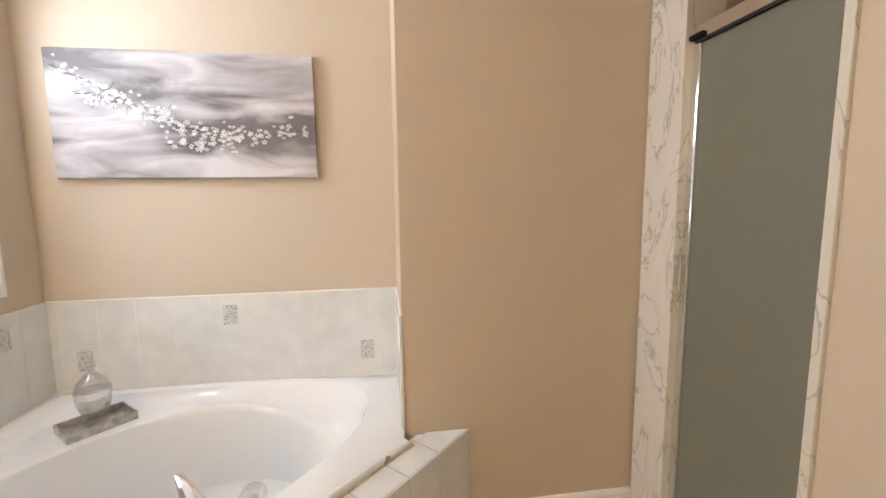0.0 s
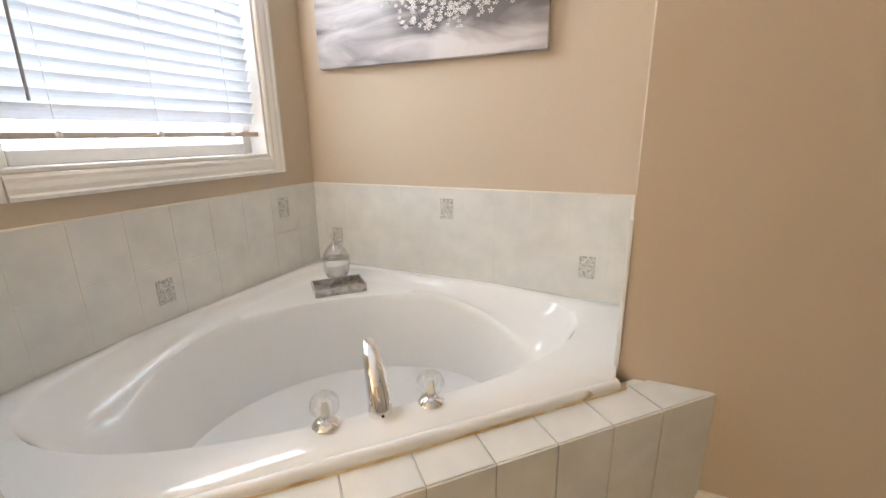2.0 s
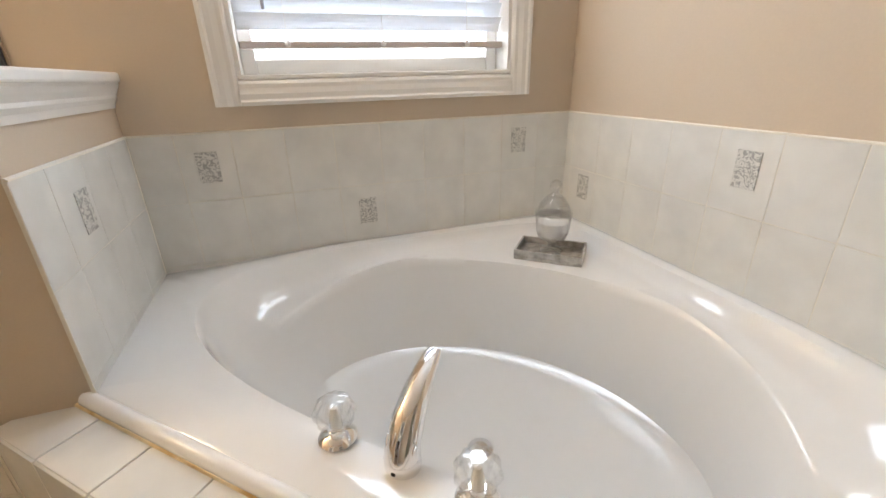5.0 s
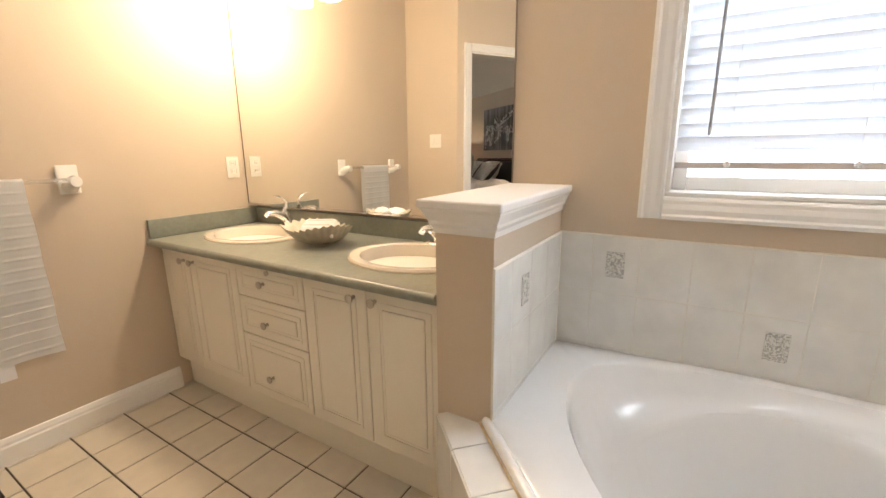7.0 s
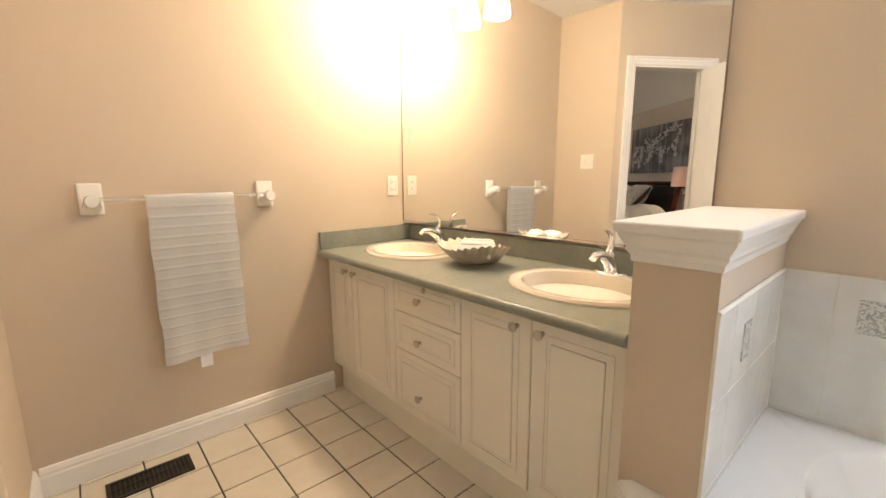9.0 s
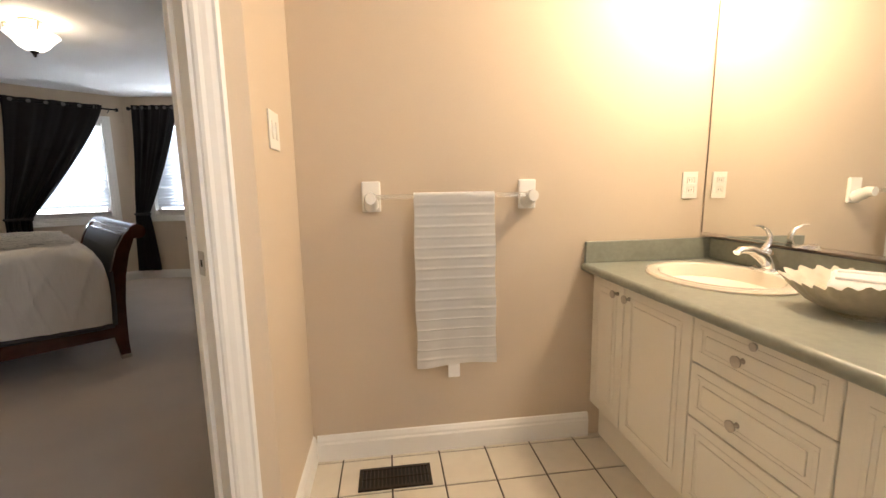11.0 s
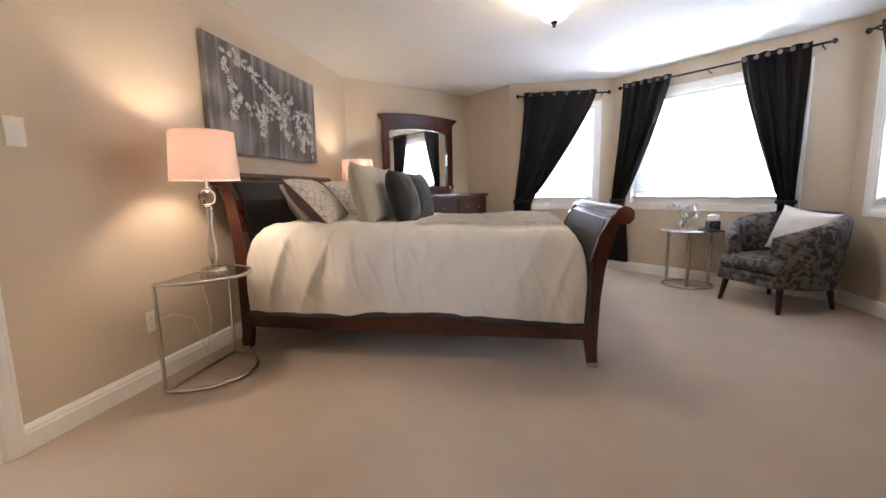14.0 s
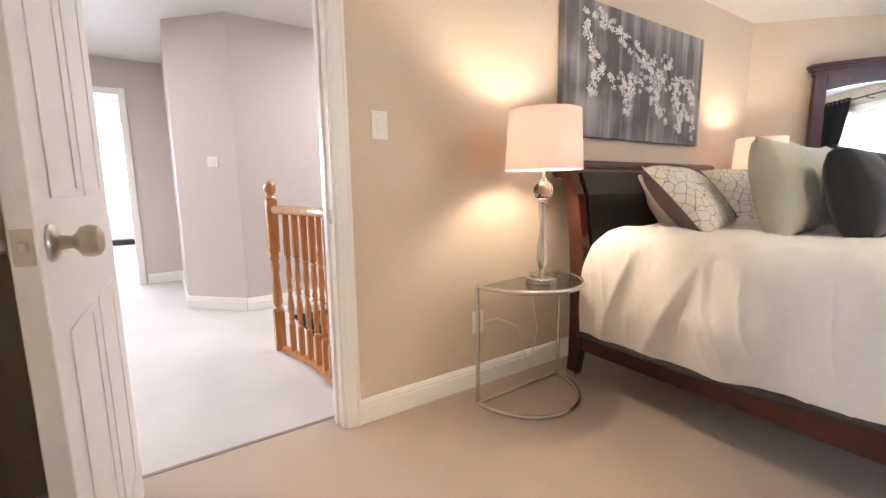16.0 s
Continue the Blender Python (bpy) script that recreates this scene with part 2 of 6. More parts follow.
def canvas(name, dark, light, streak, band, blossom, joined=False, sparse=0.84):
    """A painted canvas: streaked ground, darker drifts along a band, clustered pale blossoms."""
    m = bpy.data.materials.new(name)
    m.use_nodes = True
    n, ln = m.node_tree.nodes, m.node_tree.links
    b = n["Principled BSDF"]
    b.inputs["Roughness"].default_value = 0.55

    def node(kind, **k):
        x = n.new("ShaderNode" + kind)
        for key, value in k.items():
            x.inputs[key].default_value = value
        return x

    def math_(op, a, c):
        x = n.new("ShaderNodeMath")
        x.operation = op
        for s, v in zip(x.inputs, (a, c)):
            if isinstance(v, float):
                s.default_value = v
            else:
                ln.new(v, s)
        return x.outputs[0]

    tc = n.new("ShaderNodeTexCoord")
    mp = node("Mapping", Scale=streak)
    ln.new(tc.outputs["Object"], mp.inputs[0])
    ground = node("TexNoise", Scale=3.0, Detail=8.0, Distortion=0.8)
    ln.new(mp.outputs[0], ground.inputs["Vector"])
    sep = n.new("ShaderNodeSeparateXYZ")
    ln.new(tc.outputs["Object"], sep.inputs[0])
    wob = node("TexNoise", Scale=4.0, Detail=3.0)
    ln.new(tc.outputs["Object"], wob.inputs["Vector"])
    masks, level = [], None
    for x0, z0, slope, width in band:
        line = math_("ADD", math_("MULTIPLY", math_("SUBTRACT", sep.outputs[0], x0), slope), z0)
        if joined:
            line = level = line if level is None else math_("MAXIMUM", level, line)
        off = math_("ABSOLUTE", math_("ADD", math_("SUBTRACT", sep.outputs[2], line), math_("MULTIPLY", math_("SUBTRACT", wob.outputs[0], 0.5), 0.30)), 0.0)
        masks.append(math_("MAXIMUM", math_("SUBTRACT", 1.0, math_("DIVIDE", off, width)), 0.0))
    mask = masks[0]
    if joined:
        mask = masks[-1]
        masks = masks[:1]
    for k in masks[1:]:
        mask = math_("MAXIMUM", mask, k)
    tone = math_("SUBTRACT", ground.outputs[0], math_("MULTIPLY", mask, 0.22))
    ramp = n.new("ShaderNodeValToRGB")
    ramp.color_ramp.elements[0].position, ramp.color_ramp.elements[0].color = 0.28, (*dark, 1)
    ramp.color_ramp.elements[1].position, ramp.color_ramp.elements[1].color = 0.62, (*light, 1)
    ln.new(tone, ramp.inputs[0])
    vor = node("TexVoronoi", Scale=blossom)
    warp = node("TexNoise", Scale=blossom * 0.8, Detail=3.0)
    ln.new(tc.outputs["Object"], warp.inputs["Vector"])
    far = n.new("ShaderNodeVectorMath")
    far.operation = "MULTIPLY_ADD"
    ln.new(warp.outputs["Color"], far.inputs[0])
    far.inputs[1].default_value = (1.6 / blossom,) * 3
    ln.new(tc.outputs["Object"], far.inputs[2])
    ln.new(far.outputs[0], vor.inputs["Vector"])
    fine = node("TexNoise", Scale=blossom * 0.45, Detail=4.0)
    ln.new(tc.outputs["Object"], fine.inputs["Vector"])
    spots = math_("LESS_THAN", vor.outputs["Distance"], 0.52)
    dense = math_("GREATER_THAN", math_("ADD", math_("MULTIPLY", mask, 0.55), math_("MULTIPLY", fine.outputs[0], 0.9)), sparse)
    mix = n.new("ShaderNodeMix")
    mix.data_type = "RGBA"
    ln.new(math_("MULTIPLY", spots, dense), mix.inputs[0])
    ln.new(ramp.outputs[0], mix.inputs[6])
    mix.inputs[7].default_value = (0.80, 0.78, 0.74, 1)
    ln.new(mix.outputs[2], b.inputs["Base Color"])
    bp = n.new("ShaderNodeBump")
    bp.inputs["Strength"].default_value, bp.inputs["Distance"].default_value = 0.3, 0.01
    ln.new(math_("ADD", ground.outputs[0], math_("MULTIPLY", spots, dense)), bp.inputs["Height"])
    ln.new(bp.outputs[0], b.inputs["Normal"])
    return m


M["canvas_a"] = canvas("abstract_grey_canvas", (0.16, 0.14, 0.14), (0.66, 0.62, 0.62), (0.8, 1, 3.2), ((0.17, 0.41, -0.50, 0.17), (0.75, 0.215, 0.03, 0.15)), 75.0, True, 5.0)
M["canvas_b"] = canvas("blossom_grey_canvas", (0.10, 0.09, 0.09), (0.34, 0.32, 0.32), (4.5, 1, 0.5), ((0.1, 0.60, -0.10, 0.22), (0.4, 0.40, -0.45, 0.20), (0.9, 0.25, 0.5, 0.20), (0.3, 0.30, 0.05, 0.12)), 34.0, False, 5.0)
M["blossompaint"] = material("off_white_paint", (0.72, 0.70, 0.67), 0.5, scale=60, vary=0.22, bump=0.2, big=14)
M["branchpaint"] = material("dark_grey_paint", (0.05, 0.045, 0.045), 0.6, scale=60, vary=0.2)
M["caulk"] = noise_mix("worn_caulk", ((0.3, (0.50, 0.30, 0.10)), (0.5, (0.72, 0.58, 0.36)), (0.7, (0.80, 0.74, 0.62))), 14, 0.5)
M["brass"] = material("brushed_champagne_metal", (0.45, 0.40, 0.32), 0.35, 1.0, vary=0.05)
M["bulb"] = material("lit_bulb", (1, 0.9, 0.7), 0.5, vary=0, bump=0, emit=((1.0, 0.82, 0.55), 9.0))
M["clearrod"] = material("clear_acrylic", (0.95, 0.93, 0.88), 0.08, trans=0.85, vary=0, bump=0)
M["paleglass"] = material("pale_table_glass", (0.55, 0.6, 0.62), 0.06, vary=0.02, bump=0, coat=0.5)
M["bronzelight"] = material("aged_cream_metal", (0.45, 0.36, 0.24), 0.4, 0.5, vary=0.1)
M["railoak"] = noise_mix("polished_light_oak", ((0.25, (0.55, 0.30, 0.14)), (0.75, (0.70, 0.44, 0.24))), 9, 0.15, (3, 3, 3), 4, 0.4, coat=0.6)
M["headerbar"] = material("tan_metal", (0.42, 0.33, 0.24), 0.4, 0.3, vary=0.03)
_n = M["shade"].node_tree
_t = _n.nodes.new("ShaderNodeBsdfTranslucent")
_t.inputs[0].default_value = (0.92, 0.77, 0.71, 1)
_x = _n.nodes.new("ShaderNodeMixShader")
_x.inputs[0].default_value = 0.30
_n.links.new(_n.nodes["Principled BSDF"].outputs[0], _x.inputs[1])
_n.links.new(_t.outputs[0], _x.inputs[2])
_n.links.new(_x.outputs[0], _n.nodes["Material Output"].inputs[0])
M["duvet"] = noise_mix("cream_duvet", ((0.2, (0.82, 0.77, 0.70)), (0.8, (0.86, 0.82, 0.76))), 5.0, 0.85, (1.0, 2.2, 0.7), 6, 1.6, bump=0.6)
M["grommet"] = material("dark_steel_grommet", (0.16, 0.15, 0.15), 0.3, 0.9, vary=0.05)

# creases in the bedding
for key, size, deep in (("duvet", 7.5, 0.35), ("scroll", 7.0, 0.4), ("sage", 7.0, 0.4)):
    nt = M[key].node_tree
    crease, ridge, relief = nt.nodes.new("ShaderNodeTexNoise"), nt.nodes.new("ShaderNodeMapRange"), nt.nodes.new("ShaderNodeBump")
    crease.noise_type, crease.inputs["Scale"].default_value, crease.inputs["Detail"].default_value = "RIDGED_MULTIFRACTAL", size, 2
    crease.inputs["Distortion"].default_value = 0.7
    place = nt.nodes.new("ShaderNodeTexCoord")
    nt.links.new(place.outputs["Object"], crease.inputs["Vector"])
    nt.links.new(crease.outputs[0], ridge.inputs[0])
    ridge.inputs[2].default_value = 2.0
    nt.links.new(ridge.outputs[0], relief.inputs["Height"])
    relief.inputs["Strength"].default_value, relief.inputs["Distance"].default_value = deep, 0.02
    skin = nt.nodes["Principled BSDF"]
    for link in list(nt.links):
        if link.to_node == skin and link.to_socket.name == "Normal":
            nt.links.new(link.from_socket, relief.inputs["Normal"])
    nt.links.new(relief.outputs[0], skin.inputs["Normal"])

# ---- mesh helpers ----


def box(bm, x0, x1, y0, y1, z0, z1, bevel=0.0):
    """Adds a box, with its edges rounded by bevel."""
    lo, hi = Vector((min(x0, x1), min(y0, y1), min(z0, z1))), Vector((max(x0, x1), max(y0, y1), max(z0, z1)))
    r = bmesh.ops.create_cube(bm, size=1.0)
    bmesh.ops.scale(bm, verts=r["verts"], vec=hi - lo)
    bmesh.ops.translate(bm, verts=r["verts"], vec=(lo + hi) / 2)
    if bevel:
        edges = list({e for v in r["verts"] for e in v.link_edges})
        bmesh.ops.bevel(bm, geom=edges, offset=bevel, segments=2, affect="EDGES", profile=0.5)
    return bm


def boxed(x0, x1, y0, y1, z0, z1, bevel=0.0):
    return box(bmesh.new(), x0, x1, y0, y1, z0, z1, bevel)


def lathe(profile, steps=24, bm=None, at=(0, 0, 0), axis="Z"):
    """A turned solid from (radius, height) pairs."""
    bm = bm or bmesh.new()
    rings = []
    for r, h in profile:
        ring = []
        for k in range(steps):
            a = 2 * math.pi * k / steps
            p = Vector((r * math.cos(a), r * math.sin(a), h))
            if axis == "X":
                p = Vector((p.z, p.x, p.y))
            elif axis == "Y":
                p = Vector((p.y, p.z, p.x))
            ring.append(bm.verts.new(p + Vector(at)))
        rings.append(ring)
    for a, b in zip(rings, rings[1:]):
        for k in range(steps):
            bm.faces.new((a[k], a[(k + 1) % steps], b[(k + 1) % steps], b[k]))
    bm.faces.new(rings[0][::-1])
    bm.faces.new(rings[-1])
    return bm


def tube(path, radius, steps=10, bm=None, closed=False):
    """A round bar along a path of points; radius may be one number or one for each point."""
    bm = bm or bmesh.new()
    pts = [Vector(p) for p in path]
    n = len(pts)
    radii = radius if isinstance(radius, (list, tuple)) else [radius] * n
    rings, side = [], None
    for i, p in enumerate(pts):
        a, b = (pts[i - 1], pts[(i + 1) % n]) if closed else (pts[max(i - 1, 0)], pts[min(i + 1, n - 1)])
        d = (b - a).normalized()
        if side is None:
            side = d.orthogonal().normalized()
        side = (side - d * side.dot(d)).normalized()
        other = d.cross(side)
        rings.append([bm.verts.new(p + radii[i] * (math.cos(2 * math.pi * k / steps) * side + math.sin(2 * math.pi * k / steps) * other)) for k in range(steps)])
    for i in range(n if closed else n - 1):
        a, b = rings[i], rings[(i + 1) % n]
        for k in range(steps):
            bm.faces.new((a[k], a[(k + 1) % steps], b[(k + 1) % steps], b[k]))
    if not closed:
        bm.faces.new(rings[0][::-1])
        bm.faces.new(rings[-1])
    return bm


def prism(outline, z0, z1, bm=None):
    """A plan outline (counter-clockwise) raised from z0 to z1."""
    bm = bm or bmesh.new()
    lo = [bm.verts.new((p[0], p[1], z0)) for p in outline]
    hi = [bm.verts.new((p[0], p[1], z1)) for p in outline]
    n = len(lo)
    for k in range(n):
        bm.faces.new((lo[k], lo[(k + 1) % n], hi[(k + 1) % n], hi[k]))
    bm.faces.new(lo[::-1])
    bm.faces.new(hi)
    return bm


def sweep(profile, x0, x1, bm=None):
    """A moulding: a (y, z) profile drawn along x."""
    bm = bm or bmesh.new()
    a = [bm.verts.new((x0, y, z)) for y, z in profile]
    b = [bm.verts.new((x1, y, z)) for y, z in profile]
    n = len(a)
    for k in range(n):
        bm.faces.new((a[k], b[k], b[(k + 1) % n], a[(k + 1) % n]))
    bm.faces.new(a[::-1])
    bm.faces.new(b)
    bmesh.ops.recalc_face_normals(bm, faces=bm.faces)
    return bm


def mesh_of(bm, name, mat, smooth=False):
    bmesh.ops.recalc_face_normals(bm, faces=bm.faces)
    me = bpy.data.meshes.new(name)
    bm.to_mesh(me)
    bm.free()
    if mat:
        me.materials.append(mat)
    if smooth:
        me.polygons.foreach_set("use_smooth", [True] * len(me.polygons))
        me.set_sharp_from_angle(angle=radians(40))
    return me


def part(name, bm, mat, parent=None, label="", m=None, smooth=False):
    """Links a bmesh as one mesh object under a thing or a part."""
    ob = new(name, mesh_of(bm, name, mat, smooth))
    if m is not None:
        ob.matrix_basis = m
    if parent:
        ob.parent = parent
    return tagged(ob, label)


def thing(name, m, label, category, group="", kind=""):
    ob = new(name)
    ob.matrix_basis = m
    return tagged(ob, label, category, group, kind)


def structure(name, bm, mat, label="", m=None, smooth=False):
    ob = part(name, bm, mat, None, label, m, smooth)
    return tagged(ob, kind="structure")


def frame_ab(a, b):
    """The axes of a wall whose inner face runs from a to b: x along it, y into the room."""
    d = Vector((b[0] - a[0], b[1] - a[1]))
    return Matrix.Translation((a[0], a[1], 0)) @ pose(0, 0, 0, 0, 0, math.degrees(math.atan2(d.y, d.x))), d.length


def wall(name, a, b, height, mat, thick=0.12, holes=(), label="", before=0.0, after=0.0):
    """A wall with its inner face from a to b, the room on its left, and holes (s0, s1, z0, z1) through it."""
    m, length = frame_ab(a, b)
    bm = bmesh.new()
    s = -before
    for s0, s1, z0, z1 in sorted(holes):
        box(bm, s, s0, -thick, 0, -0.02, height)
        if z0 > 0:
            box(bm, s0, s1, -thick, 0, -0.02, z0)
        if z1 < height:
            box(bm, s0, s1, -thick, 0, z1, height)
        s = s1
    box(bm, s, length + after, -thick, 0, -0.02, height)
    return structure(name, bm, mat, label, m)


BASE = ((0, 0), (0.016, 0), (0.016, 0.075), (0.012, 0.082), (0.012, 0.092), (0.006, 0.108), (0, 0.112))


def baseboard(a, b, runs, label="white painted baseboard"):
    """Skirting along the wall a-b over the stretches given."""
    m, length = frame_ab(a, b)
    for s0, s1 in runs:
        structure("baseboard", sweep(BASE, s0, s1), M["trim"], label, m)


CASE = ((0, 0), (0, 0.020), (0.010, 0.022), (0.016, 0.017), (0.030, 0.017), (0.045, 0.013), (0.055, 0.013), (0.062, 0.009), (0.066, 0))


def casing(parent, s0, s1, z0, z1, sill=False, mat=None, width=1.0):
    """Moulded boards round an opening, in a wall's axes; the profile's thick edge lies outside."""
    w = 0.066 * width
    for side in (0, 1):
        bm = bmesh.new()
        prof = [((s0 - w + q * width) if side == 0 else (s1 + w - q * width), d) for q, d in CASE]
        lo = [bm.verts.new((x, y, z0 - (w if sill else 0))) for x, y in prof]
        hi = [bm.verts.new((x, y, z1 + w)) for x, y in prof]
        n = len(prof)
        for k in range(n):
            bm.faces.new((lo[k], lo[(k + 1) % n], hi[(k + 1) % n], hi[k]))
        bm.faces.new(lo[::-1])
        bm.faces.new(hi)
        part("casing", bm, mat or M["trim"], parent)
    for z, up in ((z1, 1), (z0, -1)):
        if up < 0 and not sill:
            continue
        part("casing", sweep([(d + 0.001, z + up * (w - q * width)) for q, d in CASE], s0 - 0.002, s1 + 0.002), mat or M["trim"], parent)


# ---- bathroom shell ----
Y_W, Y_P, Y_T, X_R, X_S, X_SW = 0.405, 3.748, 3.245, 1.53, 2.481, 1.777
DOOR_U, UB = 0.41, 0.53
HEAD_V = 4.34
corner = (X_SW, (X_SW * CU - DOOR_U) / SU)
right = (X_S, (X_S * CU - DOOR_U) / SU)
V0 = corner[0] * SU + corner[1] * CU
V1 = right[0] * SU + right[1] * CU

WIN = (2.56, 3.475, 1.05, 2.28)
wall("wall_window", (0, Y_P), (0, Y_W), BATH_H, M["wall"], 0.2, [(Y_P - WIN[1], Y_P - WIN[0], WIN[2], WIN[3])], "beige painted bathroom wall with the window", 0.12, 0.12)
wall("wall_towel", (0, Y_W), (X_SW, Y_W), BATH_H, M["wall"], 0.12, (), "beige painted bathroom wall behind the towel bar", 0, 0.10)
wall("wall_switch", (X_SW, Y_W), corner, BATH_H, M["wall"], 0.10, (), "short beige wall with the light switch", 0, 0)
wall("wall_picture", (X_R, Y_P), (0, Y_P), BATH_H, M["wall"], 0.12, (), "beige wall above the bathtub", 0.12, 0)
wall("wall_return", (X_R, Y_T + 0.12), (X_R, Y_P), BATH_H, M["wall"], 0.12, (), "beige wall end beside the bathtub")
wall("wall_tan", (X_S, Y_T), (X_R, Y_T), BATH_H, M["wall"], 0.12, (), "beige wall between bathtub and shower", 0.9, 0)
SHOWER = (2.543, 3.215, 0.0, 2.3)
wall("wall_shower", right, (X_S, Y_T), BATH_H, M["wall"], 0.12, [(SHOWER[0] - right[1], SHOWER[1] - right[1], SHOWER[2], SHOWER[3])], "beige wall round the shower opening")
DOOR = (2.073, 2.70)
wall("wall_door", corner, W(DOOR_U, HEAD_V), BATH_H, M["wall"], 0.12, [(DOOR[0] - V0, DOOR[1] - V0, 0, 2.05)], "beige wall between bathroom and bedroom", 0, 0.1)
structure("floor_bathroom", prism([(0, Y_W), (X_SW, Y_W), corner, right, (X_S, Y_T), (X_R, Y_T), (X_R, Y_P), (0, Y_P)], -0.06, -0.004), M["floorgrout"], "dark grout between the bathroom floor tiles")
structure("ceiling_bathroom", prism([(-0.2, Y_W - 0.12), (X_SW + 0.02, Y_W - 0.12), corner, W(DOOR_U + 0.02, V1), (X_S + 1.0, right[1]), (X_S + 1.0, Y_P + 0.12), (-0.2, Y_P + 0.12)], BATH_H, BATH_H + 0.1), M["ceiling"], "white bathroom ceiling")
# shower stall
wall("wall_stall", (X_S + 0.9, 2.2), (X_S + 0.9, Y_T), BATH_H, M["stall"], 0.1, (), "pale tiled wall inside the shower")
wall("wall_stall", (X_S + 0.12, 2.2), (X_S + 0.9, 2.2), BATH_H, M["stall"], 0.1, (), "pale tiled wall inside the shower")
structure("floor_shower", boxed(X_S + 0.12, X_S + 0.9, 2.2, Y_T, -0.06, 0.05), M["tub"], "white shower tray")

# ---- bedroom shell ----
HALL = (0.82, 1.60)
GV = -0.38
A1, A2, A3, A4, A5, A6, A7 = W(UB, GV), W(4.45, GV), W(5.99, 1.2), W(5.97, 2.46), W(6.52, 3.06), W(5.19, HEAD_V), W(UB, HEAD_V)
L1, L2, L3 = (A4 - A3).length, (A3 - A2).length, (A2 - A1).length
W1 = (0.22, 0.98, 0.83, 2.0)
W2 = (0.40, L2 - 0.25, 0.83, 2.02)
W3 = (L3 - 1.20, L3 - 0.24, 0.83, 2.02)
wall("wall_third", A1, A2, BED_H, M["wall"], 0.16, [W3], "beige bedroom wall with a window", 0.1, 0.06)
wall("wall_bay", A2, A3, BED_H, M["wall"], 0.16, [W2], "beige bay wall with the wide window", 0, 0)
wall("wall_side", A3, A4, BED_H, M["wall"], 0.16, [W1], "beige bay wall with the narrow window", 0.06, 0)
wall("wall_jog", A4, A5, BED_H, M["wall"], 0.16, (), "beige bedroom wall jog", -0.001, 0.1)
wall("wall_dresser", A5, A6, BED_H, M["wall"], 0.16, (), "beige wall behind the dresser", 0, 0.06)
wall("wall_headboard", A6, A7, BED_H, M["wall"], 0.12, [(5.19 - HALL[1], 5.19 - HALL[0], 0, 2.05)], "beige wall behind the bed", 0, -0.001)
wall("wall_back", (X_SW + 0.10, corner[1] + 0.06), (X_SW + 0.10, Y_W - 0.121), BED_H, M["wall"], 0.002, (), "beige bedroom side of the bathroom corner")
wall("wall_back", (X_SW + 0.1, Y_W - 0.124), (-0.3, Y_W - 0.124), BED_H, M["wall"], 0.003, (), "beige bedroom side of the bathroom wall")
wall("wall_back", (-0.3, Y_W - 0.124), A1, BED_H, M["wall"], 0.12, (), "beige bedroom end wall", 0.1, 0.1)
BEDROOM = [(-0.35, Y_W - 0.02), tuple(W(UB - 0.2, GV - 0.16))[:2]] + [tuple(p)[:2] for p in (W(4.52, GV - 0.16), W(6.15, 1.13), W(6.12, 2.4), W(6.72, 3.06), W(5.25, HEAD_V + 0.12), W(DOOR_U + 0.005, HEAD_V + 0.12), W(DOOR_U + 0.005, V0 + 0.05))] + [(X_SW + 0.03, corner[1]), (X_SW + 0.03, Y_W - 0.02)]
structure("carpet", prism(BEDROOM, -0.06, 0.0), M["carpet"], "beige wall-to-wall bedroom carpet")
structure("ceiling_bedroom", prism(BEDROOM, BED_H, BED_H + 0.1), M["ceiling"], "white textured bedroom ceiling")

# hall beyond the bedroom door
HV = HEAD_V + 0.12
structure("carpet_hall", prism([tuple(p)[:2] for p in (W(-2.2, HV), W(1.72, HV), W(1.72, 5.45), W(1.7, 6.4), W(3.6, 6.4), W(3.6, 11), W(-2.2, 11))], -0.06, -0.004), M["hallcarpet"], "pale grey hall carpet")
structure("floor_stairwell", prism([tuple(p)[:2] for p in (W(1.72, HV), W(4.2, HV), W(4.2, 6.4), W(1.70, 6.4), W(1.72, 5.45))], -1.3, -1.2), M["hallcarpet"], "lower landing of the stairwell")
structure("ceiling_hall", prism([tuple(p)[:2] for p in (W(-2.2, HV), W(4.3, HV), W(4.3, 11), W(-2.2, 11))], 2.42, 2.52), M["ceiling"], "white hall ceiling")
wall("wall_hall", W(4.2, 6.56), W(1.54, 6.56), 2.42, M["hallwall"], 0.12, (), "pale taupe hall wall above the stairs", 0, 0)
wall("wall_hall", W(1.54, 6.56), W(1.12, 6.98), 2.42, M["hallwall"], 0.12, (), "angled pale taupe hall wall", 0, 0)
wall("wall_hall", W(1.12, 6.98), W(1.12, 8.42), 2.42, M["hallwall"], 0.12, (), "pale taupe hall wall", 0, 0)
wall("wall_hall", W(1.12, 8.42), W(-2.2, 8.42), 2.42, M["hallwall"], 0.12, [(0.42, 1.2, 0, 2.05)], "pale taupe wall at the hall's end", 0.5, 0)
wall("wall_hall", W(-2.2, 8.42), W(-2.2, HV), 2.42, M["hallwall"], 0.12, (), "pale taupe hall side wall", 0, 0)
wall("wall_hall", W(4.2, HV), W(4.2, 6.56), 2.42, M["hallwall"], 0.12, (), "pale taupe stairwell wall", 0, 0)
for u0, u1 in ((-2.2, HALL[0] - 0.02), (HALL[1] + 0.02, 4.2)):
    wall("wall_hall", W(u0, HV + 0.003), W(u1, HV + 0.003), 2.42, M["hallwall"], 0.002, (), "hall side of the bedroom wall")
wall("wall_well", W(1.72, HV), W(1.72, 6.4), -0.01, M["hallwall"], 0.1, (), "taupe stairwell side")
